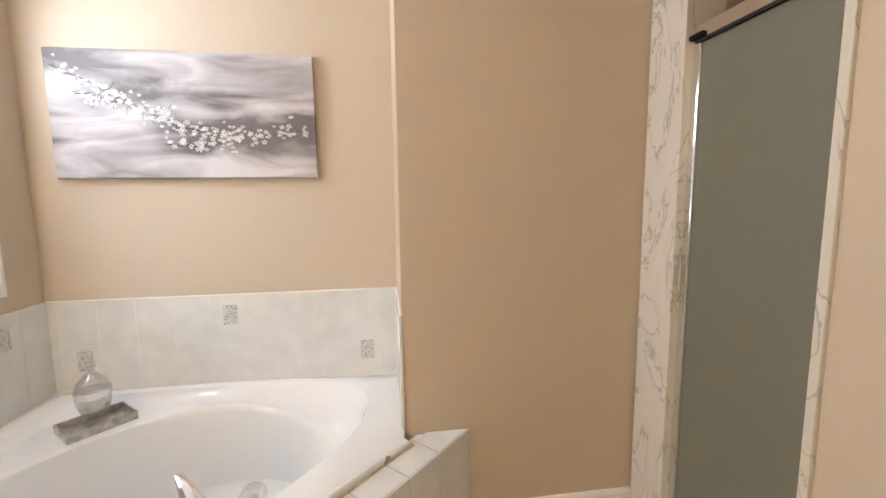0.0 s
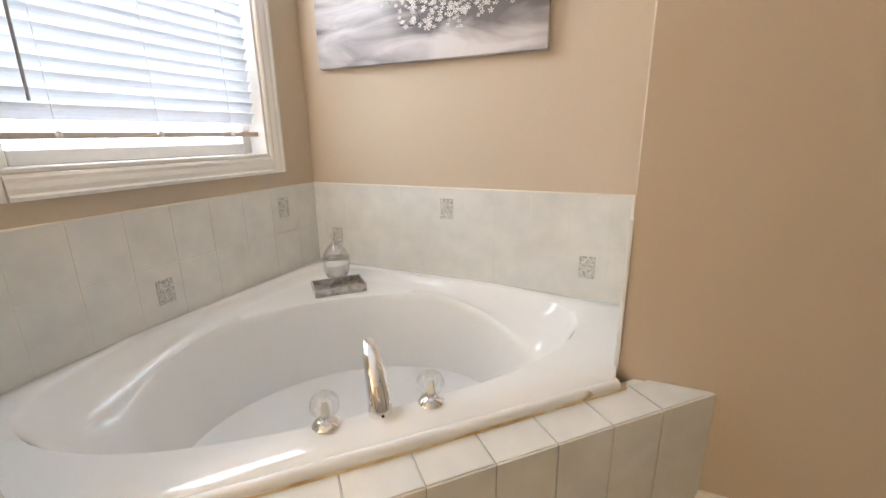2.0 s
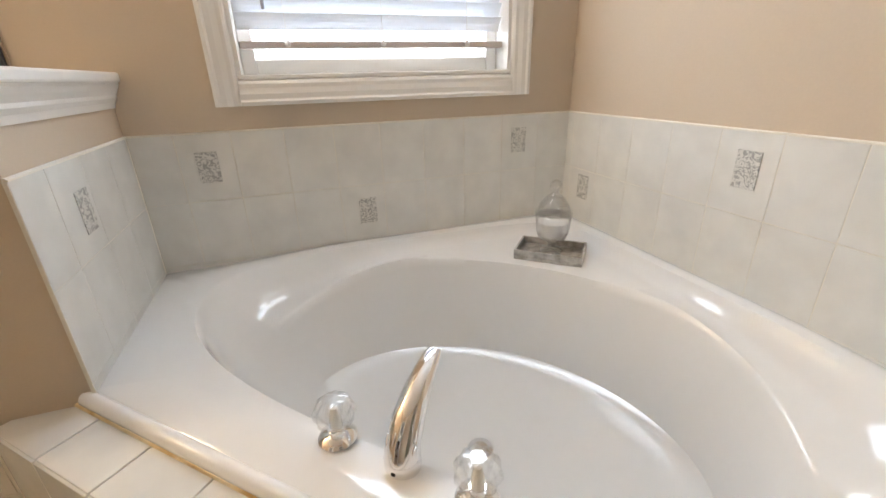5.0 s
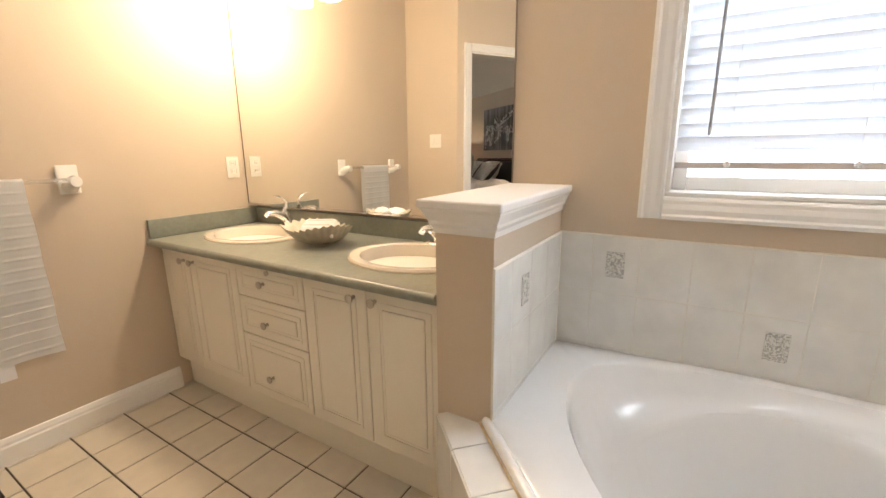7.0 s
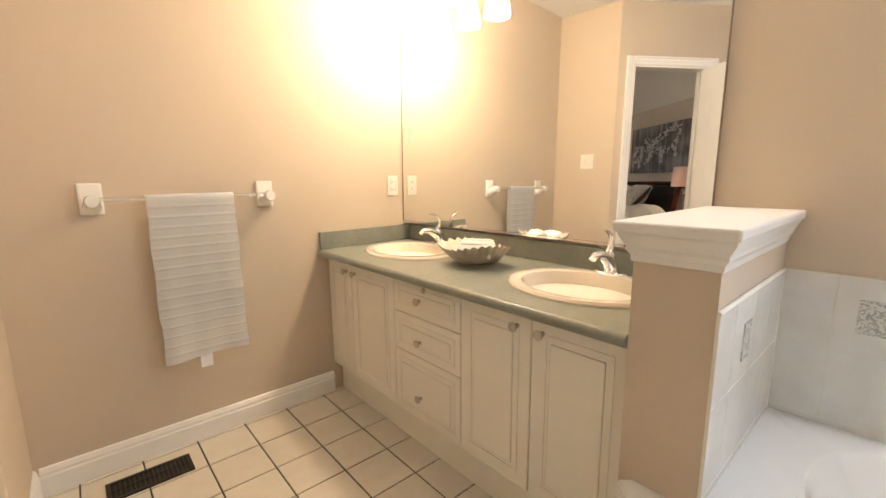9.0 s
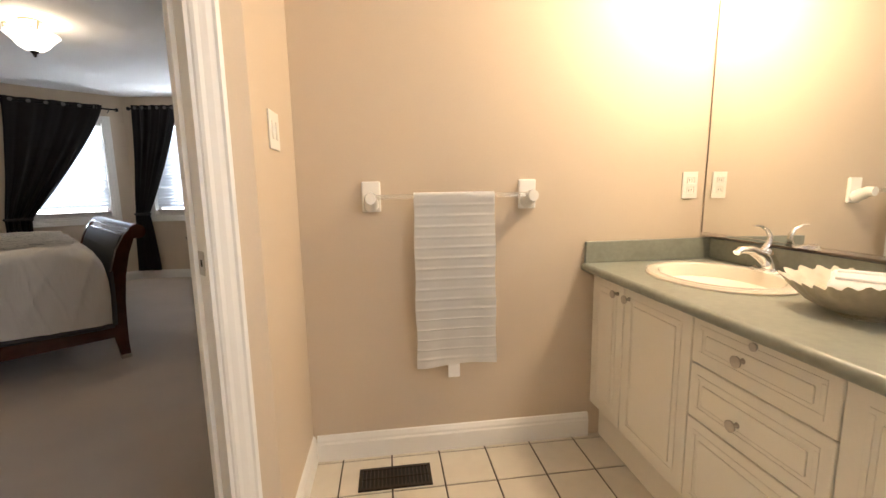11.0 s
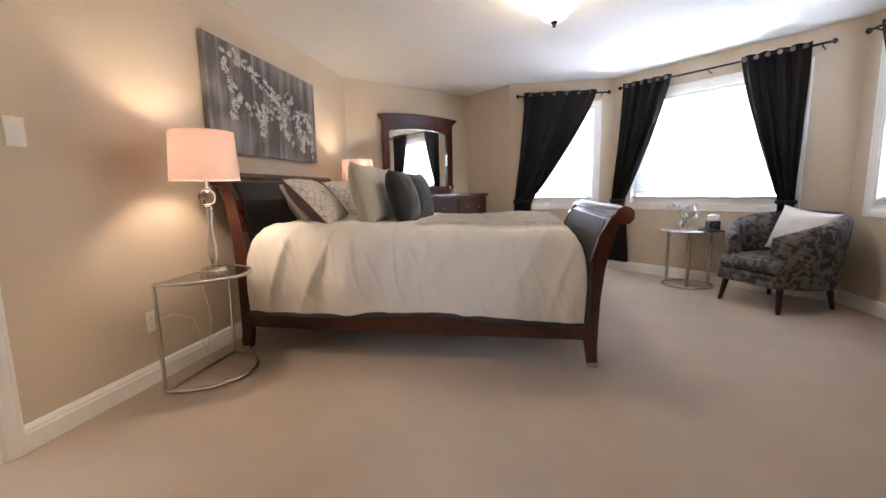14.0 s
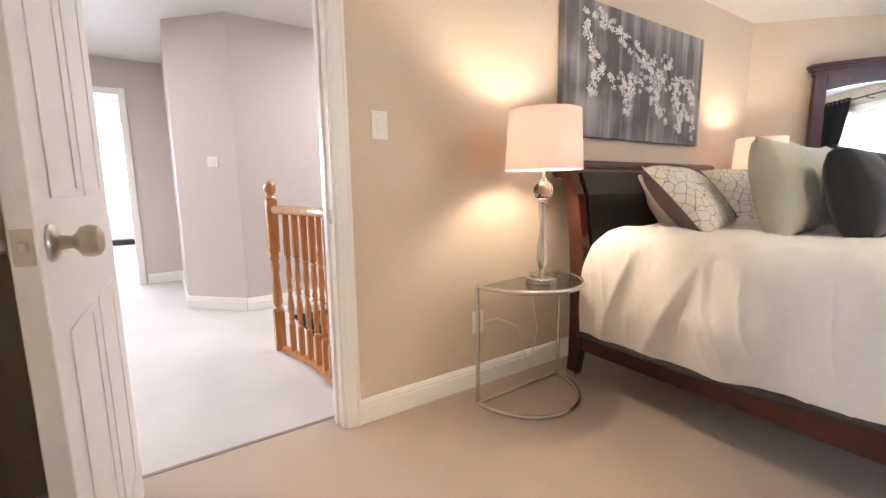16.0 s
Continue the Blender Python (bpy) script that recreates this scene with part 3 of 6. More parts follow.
# bright room beyond the hall
wall("wall_far", W(1.2, 10.9), W(-1.5, 10.9), 2.42, M["hallwall"], 0.12, [(0.6, 1.9, 0.7, 2.1)], "bright far room wall")
wall("wall_far", W(1.2, 8.6), W(1.2, 10.9), 2.42, M["hallwall"], 0.12, (), "bright far room side wall")
wall("wall_far", W(-1.5, 10.9), W(-1.5, 8.6), 2.42, M["hallwall"], 0.12, (), "bright far room side wall")
lamp("daylight_and_fill", "AREA", look(W(-0.1, 10.85, 1.4), W(-0.1, 9, 1.2)), 42, SKY_DAY, 1.2, 1.3)
# Two unseen fill lamps added under the hall ceiling, not daylight from an opening
lamp("daylight_and_fill", "AREA", look(W(3.0, 5.6, 2.38), W(3.0, 5.6, 0)), 12, (1, 0.93, 0.88), 1.6, 1.2)
lamp("daylight_and_fill", "AREA", look(W(-0.6, 6.4, 2.38), W(-0.6, 6.4, 0)), 13, (1, 0.93, 0.9), 1.6, 1.6)

# bright overcast sky seen through the blinds
backdrop = bmesh.new()
for a, b in ((W(7.4, 4.6), W(7.4, 0.4)), (W(7.4, 0.4), W(5.2, -1.8)), (W(5.2, -1.8), W(1.0, -1.8)), (Vector((-1.2, 1.2, 0)), Vector((-1.2, 4.8, 0))), (W(2.0, 11.6), W(-2.5, 11.6))):
    backdrop.faces.new([backdrop.verts.new((p.x, p.y, z)) for p, z in ((a, -0.3), (b, -0.3), (b, 3.2), (a, 3.2))])
structure("backdrop", backdrop, M["overcast"], "bright white overcast sky outside the windows")

# ---- openings, trim ----


def window(name, a, b, hole, depth, label):
    """A white window: jamb boards, sash, pane, casing, in the axes of the wall a-b."""
    m, _ = frame_ab(a, b)
    s0, s1, z0, z1 = hole
    w = thing(name, m, label, "window", kind="structure")
    for x in (s0, s1 - 0.012):
        part("jamb", boxed(x, x + 0.012, -depth, 0.002, z0, z1), M["trim"], w)
    part("jamb", boxed(s0, s1, -depth, 0.002, z1 - 0.012, z1), M["trim"], w)
    part("sill", boxed(s0, s1, -depth, 0.006, z0, z0 + 0.014, 0.003), M["trim"], w)
    casing(w, s0, s1, z0, z1, True, width=1.12)
    fr = bmesh.new()
    y0, y1 = -depth + 0.01, -depth + 0.05
    box(fr, s0 + 0.012, s0 + 0.055, y0, y1, z0 + 0.014, z1 - 0.012, 0.004)
    box(fr, s1 - 0.055, s1 - 0.012, y0, y1, z0 + 0.014, z1 - 0.012, 0.004)
    box(fr, s0 + 0.055, s1 - 0.055, y0, y1, z0 + 0.014, z0 + 0.06, 0.004)
    box(fr, s0 + 0.055, s1 - 0.055, y0, y1, z1 - 0.058, z1 - 0.012, 0.004)
    part("window_frame", fr, M["trim"], w)
    p = part("pane", boxed(s0 + 0.05, s1 - 0.05, y0 + 0.015, y0 + 0.02, z0 + 0.055, z1 - 0.05), M["glass"], w, "clear glass pane")
    p.visible_shadow = False
    return w


def blind(a, b, hole, bottom, label, wand=True, tilt=65):
    """A slatted blind in a window opening: headrail, slats, bottom rail, cords, wand."""
    m, _ = frame_ab(a, b)
    s0, s1, z0, z1 = hole
    t = thing("window_blind", m @ Matrix.Translation((0, 0, z1)), label, "blind")
    x0, x1, y = s0 + 0.018, s1 - 0.018, -0.055
    part("headrail", boxed(x0, x1, y - 0.025, y + 0.025, -0.05, -0.012, 0.004), M["trim"], t)
    slat = bmesh.new()
    prof = [(-0.025, -0.001), (-0.012, 0.002), (0, 0.003), (0.012, 0.002), (0.025, -0.001)]
    prof += [(p, q - 0.0025) for p, q in prof[::-1]]
    sweep(prof, x0, x1, slat)
    me = mesh_of(slat, "slat", M["slat"])
    n = int((z1 - bottom - 0.075) / 0.043)
    for k in range(n):
        ob = new("slat", me)
        ob.parent = t
        ob.matrix_basis = pose(0, y, -0.075 - k * 0.043, tilt + random.uniform(-3, 3), random.uniform(-0.15, 0.15), 0)
    part("bottom_rail", boxed(x0, x1, y - 0.026, y + 0.026, bottom - z1 - 0.012, bottom - z1 + 0.008, 0.004), M["rail"], t)
    for f in (0.16, 0.5, 0.84):
        x = x0 + f * (x1 - x0)
        part("cord", boxed(x - 0.0008, x + 0.0008, y + 0.0275, y + 0.029, bottom - z1, -0.05), M["trim"], t)
        part("cord_cap", lathe([(0.006, 0), (0.010, 0.008), (0.006, 0.02)], 10, at=(x, y + 0.034, bottom - z1 - 0.008)), M["trim"], t)
    if wand:
        part("wand", tube([(x1 - 0.09, y + 0.05, -0.04), (x1 - 0.088, y + 0.055, -0.5), (x1 - 0.085, y + 0.05, -1.04)], 0.0045, 8), M["wand"], t, "grey tilt wand")
    return t


window("window_1", (0, Y_P), (0, Y_W), (Y_P - WIN[1], Y_P - WIN[0], WIN[2], WIN[3]), 0.14, "white bathroom window with moulded casing")
blind((0, Y_P), (0, Y_W), (Y_P - WIN[1], Y_P - WIN[0], WIN[2], WIN[3]), 1.15, "white slatted blind lowered in the bathroom window")
window("window_2", A3, A4, W1, 0.12, "narrow white bedroom window")
blind(A3, A4, W1, 0.90, "white slatted blind in the narrow window", False)
window("window_3", A2, A3, W2, 0.12, "wide white bedroom window")
blind(A2, A3, W2, 0.90, "white slatted blind in the wide window", False)
window("window_4", A1, A2, W3, 0.12, "white bedroom window in the side wall")
blind(A1, A2, W3, 0.90, "white slatted blind in the side window", False)

# bathroom doorway: jambs, stops, casings on both sides, strike plate, open door
DM = frame_ab(corner, W(DOOR_U, HEAD_V))[0]
d0, d1 = DOOR[0] - V0, DOOR[1] - V0
dr = thing("door_1", DM, "white painted bathroom doorway with an open door", "door", kind="structure")
for s, q in ((d0, 1), (d1, -1)):
    part("jamb", boxed(s, s + q * 0.018, -0.122, 0.002, 0, 2.05), M["trim"], dr)
    part("stop", boxed(s + q * 0.018, s + q * 0.030, -0.104, -0.066, 0, 2.03, 0.002), M["trim"], dr)
part("jamb", boxed(d0, d1, -0.122, 0.002, 2.032, 2.05), M["trim"], dr)
casing(dr, d0 + 0.01, d1 - 0.01, 0, 2.04, width=1.0)
back = thing("door_1", DM @ Matrix.Translation((0, -0.12, 0)) @ pose(d0 + d1, 0, 0, 0, 0, 180), "white casing on the bedroom side of the bathroom door", "door", kind="structure")
casing(back, d0 + 0.01, d1 - 0.01, 0, 2.04, width=1.0)
strike = part("strike_plate", boxed(d0 + 0.018, d0 + 0.0205, -0.062, -0.020, 0.925, 0.988, 0.0008), M["nickel"], dr, "brushed nickel strike plate")
part("strike_hole", boxed(d0 + 0.0205, d0 + 0.0212, -0.046, -0.034, 0.948, 0.966), M["dark"], strike)
SLAB_W = d1 - d0 - 0.045
slab = part("door_slab", boxed(-0.036, 0, 0.0, SLAB_W, 0.01, 2.03, 0.003), M["trim"], dr, "white painted door slab", pose(d1 - 0.020, 0.006, 0, 0, 0, -4))
for z0, z1 in ((0.16, 0.78), (1.02, 1.88)):
    for c0, c1 in ((0.09, 0.255), (0.315, 0.48)):
        mould = bmesh.new()
        box(mould, -0.039, -0.036, c0, c1, z0, z0 + 0.016, 0.001)
        box(mould, -0.039, -0.036, c0, c1, z1 - 0.016, z1, 0.001)
        box(mould, -0.039, -0.036, c0, c0 + 0.016, z0 + 0.016, z1 - 0.016, 0.001)
        box(mould, -0.039, -0.036, c1 - 0.016, c1, z0 + 0.016, z1 - 0.016, 0.001)
        part("panel_mould", mould, M["trim"], slab)

# hall doorway with an open door
HM = frame_ab(A6, A7)[0]
h0, h1 = 5.19 - HALL[1], 5.19 - HALL[0]
hd = thing("door_2", HM, "white painted bedroom doorway with the door standing open", "door", kind="structure")
for s, q in ((h0, 1), (h1, -1)):
    part("jamb", boxed(s, s + q * 0.018, -0.122, 0.002, 0, 2.05), M["trim"], hd)
    part("stop", boxed(s + q * 0.018, s + q * 0.030, -0.085, -0.045, 0, 2.03, 0.002), M["trim"], hd)
part("jamb", boxed(h0, h1, -0.122, 0.002, 2.032, 2.05), M["trim"], hd)
casing(hd, h0 + 0.008, h1 - 0.008, 0, 2.04, width=1.0)
part("strike_plate", boxed(h0 + 0.018, h0 + 0.0205, -0.044, -0.008, 0.89, 0.95, 0.0008), M["nickel"], hd, "brushed nickel strike plate")
structure("trim", boxed(h0, h1, -0.128, -0.108, -0.004, 0.003, 0.002), M["seam"], "dark carpet seam strip in the doorway", HM)
hs = thing("door", HM @ pose(h1 - 0.02, 0.004, 0, 0, 0, -1.5), "white panelled bedroom door standing open", "door")
SW = 0.765
part("slab", boxed(-0.036, 0, 0, SW, 0.012, 2.03, 0.003), M["trim"], hs)
for z0, z1 in ((0.16, 0.78), (1.02, 1.88)):
    for c0, c1 in ((0.11, 0.35), (0.42, 0.66)):
        for x in (-0.039, 0.0):
            fr = bmesh.new()
            box(fr, x, x + 0.003, c0, c1, z0, z0 + 0.018, 0.001)
            box(fr, x, x + 0.003, c0, c1, z1 - 0.018, z1, 0.001)
            box(fr, x, x + 0.003, c0, c0 + 0.018, z0 + 0.018, z1 - 0.018, 0.001)
            box(fr, x, x + 0.003, c1 - 0.018, c1, z0 + 0.018, z1 - 0.018, 0.001)
            part("panel_mould", fr, M["trim"], hs)
KNOB = [(0.032, 0), (0.033, 0.004), (0.028, 0.010), (0.013, 0.014), (0.011, 0.030), (0.016, 0.036), (0.026, 0.042), (0.0285, 0.055), (0.025, 0.066), (0.014, 0.072), (0.001, 0.073)]
for q in (1, -1):
    part("knob", lathe([(r, q * h) for r, h in KNOB], 28, at=(0.0 if q > 0 else -0.036, SW - 0.06, 0.945), axis="X"), M["nickel"], hs, "brushed nickel round door knob", smooth=True)
lp = part("latch_plate", boxed(-0.031, -0.005, SW, SW + 0.002, 0.917, 0.974, 0.0008), M["nickel"], hs, "brushed nickel latch plate")
part("latch_bolt", boxed(-0.024, -0.012, SW + 0.002, SW + 0.012, 0.937, 0.955, 0.003), M["nickel"], lp)

# baseboards
baseboard((0, Y_W), (X_SW, Y_W), [(0.56, X_SW - 0.016)])
baseboard((X_SW, Y_W), corner, [(0, corner[1] - Y_W)])
baseboard((X_S, Y_T), (X_R, Y_T), [(0.0, X_S - 1.765)])
baseboard(right, (X_S, Y_T), [(0, SHOWER[0] - right[1] - 0.02)])
baseboard(A1, A2, [(0, L3)])
baseboard(A2, A3, [(0, L2)])
baseboard(A3, A4, [(0, L1)])
baseboard(A4, A5, [(0, (A5 - A4).length)])
baseboard(A5, A6, [(0, (A6 - A5).length)])
baseboard(A6, A7, [(0, 5.19 - HALL[1] - 0.06), (5.19 - HALL[0] + 0.06, 5.19 - UB)])
for a, b in ((W(4.2, 6.56), W(1.54, 6.56)), (W(1.54, 6.56), W(1.12, 6.98)), (W(1.12, 6.98), W(1.12, 8.42)), (W(1.12, 8.42), W(0.78, 8.42))):
    baseboard(a, b, [(0, (b - a).length)])
fd = thing("door_3", frame_ab(W(1.12, 8.42), W(-2.2, 8.42))[0], "white casing of the bright far doorway", "door", kind="structure")
casing(fd, 0.42, 1.2, 0, 2.05)

# ---- bathroom: tub ----
DG = math.sqrt(0.5)
RIM, DECK = 0.463, 0.440
F0, F1 = Vector((0.61, 2.225)), Vector((1.53, 3.165))          # front edge of the tub rim
PO = [(0.004, 2.229), (0.60, 2.229), (F1.x - 0.004, F1.y - 0.012), (X_R - 0.004, Y_P - 0.004), (0.004, Y_P - 0.004)]
tub = thing("bathtub", Matrix.Translation((0.80, 2.95, 0)), "white acrylic corner bathtub with a moulded seat ledge", "bathtub")


def tub_shell():
    """The tub's top: a rim, an oval bowl, and a shelf in the back corner whose arms sink along both walls."""
    bm = bmesh.new()
    cx, cy = 0.80, 2.95
    centre = Vector((0.655, 3.095)) + 0.03 * Vector((DG, -DG))
    turns = sorted([2 * math.pi * k / 120 for k in range(120)] + [math.atan2(p[1] - centre.y, p[0] - centre.x) % (2 * math.pi) for p in PO])
    N = len(turns)

    def outline(ang):
        d = Vector((math.cos(ang), math.sin(ang)))
        best = 9.0
        for k in range(5):
            a, b = Vector(PO[k]), Vector(PO[(k + 1) % 5])
            e = b - a
            den = d.x * e.y - d.y * e.x
            if abs(den) > 1e-9:
                r = a - centre
                t = (r.x * e.y - r.y * e.x) / den
                s = (r.x * d.y - r.y * d.x) / den
                if t > 0 and -1e-6 <= s <= 1 + 1e-6:
                    best = min(best, t)
        return best

    def ease(x):
        x = min(1.0, max(0.0, x))
        return x * x * (3 - 2 * x)

    def super_(c, s, major, minor, n):
        return (abs(c / major) ** n + abs(s / minor) ** n) ** (-1 / n)

    wall_t = (0.0, 0.02, 0.06, 0.13, 0.24, 0.36, 0.50, 0.65, 0.80, 0.92, 1.0)
    wall_z = (0.0, -0.006, -0.030, -0.085, -0.155, -0.215, -0.270, -0.315, -0.345, -0.362, -0.368)
    rings = [[] for _ in range(15)]
    for ang in turns:
        d = Vector((math.cos(ang), math.sin(ang)))
        c, s = math.cos(ang - radians(45)), math.sin(ang - radians(45))
        full = outline(ang)
        lim = full - 0.045
        raw = super_(c, s, 0.875, 0.80, 1.55) if s > 0 else super_(c, s, 0.875, 0.425, 2.4)
        rim = (raw ** -14 + lim ** -14) ** (-1 / 14)
        well = super_(c, s, 0.65 - 0.05 * s, 0.445 if s > 0 else 0.40, 2.0)
        well = min(well, rim - 0.02)
        off = abs(math.degrees(math.atan2(c, s)))
        keep = 1 - ease((off - 90) / 18)
        shelf = -0.018 - 0.105 * ease((off - 48) / 56)
        share = 0.22 + 0.52 * ease((off - 20) / 45)
        lift = 0.024 * ease((s + 0.15) / 0.6)
        ledge = [(rim, 0.0), (rim - 0.008, -0.006), (rim + (well - rim) * share * 0.5, shelf * 0.62), (rim + (well - rim) * share, shelf), (rim + (well - rim) * 0.93, shelf + 0.001), (well, shelf - 0.006),
                 (well * 0.982, shelf - 0.030), (well * 0.945, (shelf - 0.36) * 0.5), (well * 0.91, -0.290), (well * 0.865, -0.350), (well * 0.79, -0.368)]
        foot = well * 0.79
        ring_r = [(full, -0.03), (full, lift), (full - 0.010, 0.005 + lift), (rim + (full - rim) * 0.35, 0.006 + lift)]
        for (lr, lz), wt, wz in zip(ledge, wall_t, wall_z):
            up = lift * max(0.0, 1 - wt / 0.05)
            ring_r.append((lr * keep + (rim + (foot - rim) * wt) * (1 - keep), lz * keep + wz * (1 - keep) + up))
        for ring, (r, z) in zip(rings, ring_r):
            p = centre + d * r
            ring.append(bm.verts.new((p.x - cx, p.y - cy, RIM + z)))
    rings.append([bm.verts.new((centre.x - cx + (v.co.x - centre.x + cx) * 0.45, centre.y - cy + (v.co.y - centre.y + cy) * 0.45, RIM - 0.376)) for v in rings[-1]])
    for a, b in zip(rings, rings[1:]):
        for k in range(N):
            bm.faces.new((a[k], a[(k + 1) % N], b[(k + 1) % N], b[k]))
    bm.faces.new(rings[-1])
    return bm


sh = part("shell", tub_shell(), M["tub"], tub, smooth=True)
part("drain", lathe([(0.035, 0), (0.035, 0.004), (0.02, 0.007), (0.001, 0.007)], 24, at=(-0.1, 0.1, RIM - 0.376)), M["chrome"], tub, "chrome drain")
# tiled apron and deck along the diagonal front
DIR = Vector((F1 - F0)).normalized()
OUT = Vector((DIR.y, -DIR.x))
apron = thing("tub_apron", Matrix.Translation((F0.x, F0.y, 0)) @ pose(0, 0, 0, 0, 0, math.degrees(math.atan2(DIR.y, DIR.x))), "white tiled bathtub deck and apron with cream grout", "bathtub surround")
LF = (F1 - F0).length
part("rim_lip", tube([(-0.02, 0.0, RIM - 0.012), (LF * 0.5, -0.004, RIM - 0.012), (LF + 0.0, 0.0, RIM - 0.012)], 0.017, 12), M["tub"], tub, "rounded white front lip", Matrix.Translation((F0.x - 0.80, F0.y - 2.95, 0)) @ pose(0, 0, 0, 0, 0, math.degrees(math.atan2(DIR.y, DIR.x))), True)
PITCH, FIRST, NEAR, FAR = 0.163, 1.357, -0.122, -0.006


def wall_cut(y):
    """How far along the front a tile reaches, at depth y, before the beige wall."""
    return (Y_T - 0.003 - F0.y - OUT.y * -y) / DIR.y


part("core", prism([(-0.08, -0.118), (wall_cut(-0.118), -0.118), (wall_cut(0.02), 0.02), (-0.08, 0.02)], 0.0, DECK - 0.007), M["grout"], apron)
for k in range(10):
    x1, x0 = FIRST - (k - 1) * PITCH - 0.003, max(FIRST - k * PITCH, -0.14)
    if x1 - x0 < 0.02:
        continue
    if k == 0:
        part("deck_tile", prism([(x0, NEAR), (wall_cut(NEAR), NEAR), (wall_cut(FAR), FAR), (x0, FAR)], DECK - 0.007, DECK), M["walltile"], apron)
        x1 = wall_cut(-0.127)
    else:
        part("deck_tile", boxed(x0, x1, NEAR, FAR, DECK - 0.007, DECK, 0.002), M["walltile"], apron)
    part("apron_tile", boxed(x0, x1, -0.127, -0.118, 0.006, DECK - 0.003, 0.002), M["walltile"], apron)
part("caulk", tube([(-0.05, -0.013, DECK + 0.001), (LF * 0.5, -0.0165, DECK + 0.001), (LF + 0.02, -0.013, DECK + 0.001)], 0.007, 8), M["caulk"], apron, "worn golden caulk line")
part("soap_chip", tube([(LF - 0.13, -0.02, DECK + 0.006), (LF - 0.11, -0.014, DECK + 0.016), (LF - 0.085, -0.01, DECK + 0.008)], [0.003, 0.009, 0.004], 8), M["shellout"], apron, "dark chipped grout patch")

# wall tiles over the tub
TW, TH, TZ = 0.1565, 0.208, 0.487
tile_me = mesh_of(boxed(0, TW - 0.0022, -0.002, 0.0065, 0, TH - 0.0022, 0.0008), "wall_tile", M["walltile"])


def tile_band(label, m, length, offset=0.0, decos=()):
    """Two rows of wall tiles with a bullnose top and grey inlays, in a wall's axes."""
    t = thing("tile_surround", m, label, "wall tiles", kind="structure")
    part("grout_bed", boxed(0, length, -0.001, 0.0055, 0.40, TZ + 2 * TH - 0.004), M["grout"], t)
    s = offset
    while s < length:
        for r in range(-1, 2):
            x0, x1 = max(s, 0.001), min(s + TW, length)
            if x1 - x0 > 0.01:
                if x1 - x0 > TW - 0.003 and r >= 0:
                    ob = new("tile", tile_me)
                    ob.parent, ob.location = t, (s, 0, TZ + r * TH)
                else:
                    part("tile", boxed(x0, x1 - 0.0012, -0.002, 0.0065, TZ + r * TH + (0 if r >= 0 else TH - 0.075), TZ + (r + 1) * TH - 0.0012, 0.0008), M["walltile"], t)
        s += TW
    for x, z in decos:
        d = part("inlay", boxed(x - 0.031, x + 0.031, 0.007, 0.0095, z - 0.047, z + 0.047, 0.001), M["deco"], t, "grey floral relief inlay")
    part("cap", sweep([(0, TZ + 2 * TH - 0.002), (0.008, TZ + 2 * TH - 0.002), (0.008, TZ + 2 * TH + 0.001), (0.004, TZ + 2 * TH + 0.004), (0, TZ + 2 * TH + 0.004)], 0, length), M["grout"], t)
    return t


tile_band("marbled white wall tiles under the bathroom window", frame_ab((0, Y_P), (0, 2.228))[0], Y_P - 2.228, Y_P - 3.748 + 0.147 - TW, ((Y_P - 2.428, 0.80), (Y_P - 2.911, 0.60), (Y_P - 3.518, 0.81)))
tile_band("marbled white wall tiles under the canvas", frame_ab((X_R, Y_P), (0, Y_P))[0], X_R, 0.075 - TW, ((X_R - 0.76, 0.81), (X_R - 1.38, 0.605), (X_R - 0.138, 0.628)))
tile_band("marbled white tiles on the half wall", frame_ab((0, 2.228), (0.608, 2.228))[0], 0.608, 0.02, ((0.385, 0.79),))
tile_band("marbled white tiles on the wall end", frame_ab((X_R, Y_T - 0.0), (X_R, Y_P))[0], Y_P - Y_T, 0.0, ())

edge = thing("tile_edge", Matrix.Translation((X_R, Y_T, 0)), "white glazed tile edge on the wall corner", "trim", kind="structure")
part("strip", boxed(-0.012, 0.002, -0.007, 0.004, DECK, TZ + 2 * TH + 0.004, 0.003), M["tub"], edge)

# faucet set on the tub deck
def tub_knob(x, y):
    t = thing("tub_tap", Matrix.Translation((x, y, RIM + 0.006)), "clear crystal bathtub tap on a chrome base", "tap", "bathtub taps")
    part("base", lathe([(0.033, 0), (0.034, 0.004), (0.028, 0.012), (0.014, 0.018), (0.012, 0.028)], 24), M["chrome"], t, "chrome base", smooth=True)
    bm = bmesh.new()
    rings = []
    for r, h in ((0.014, 0.026), (0.025, 0.034), (0.0325, 0.048), (0.0335, 0.060), (0.029, 0.074), (0.020, 0.084), (0.012, 0.085)):
        rings.append([bm.verts.new(((r * (1 + (0.10 if k % 2 else -0.06))) * math.cos(k * math.pi / 10), (r * (1 + (0.10 if k % 2 else -0.06))) * math.sin(k * math.pi / 10), h)) for k in range(20)])
    for a, b in zip(rings, rings[1:]):
        for k in range(20):
            bm.faces.new((a[k], a[(k + 1) % 20], b[(k + 1) % 20], b[k]))
    bm.faces.new(rings[0][::-1])
    bm.faces.new(rings[-1])
    part("handle", bm, M["acrylic"], t, "faceted crystal handle")
    part("stem", lathe([(0.011, 0.02), (0.010, 0.045), (0.006, 0.066), (0.001, 0.068)], 12), M["ceramic"], t, "cream stem inside the handle")


tub_knob(0.905, 2.684)
tub_knob(1.096, 2.863)
sp = thing("tub_spout", Matrix.Translation((0.998, 2.776, RIM + 0.004)) @ pose(0, 0, 0, 0, 0, 135), "chrome blade-shaped bathtub spout leaning over the tub", "spout")
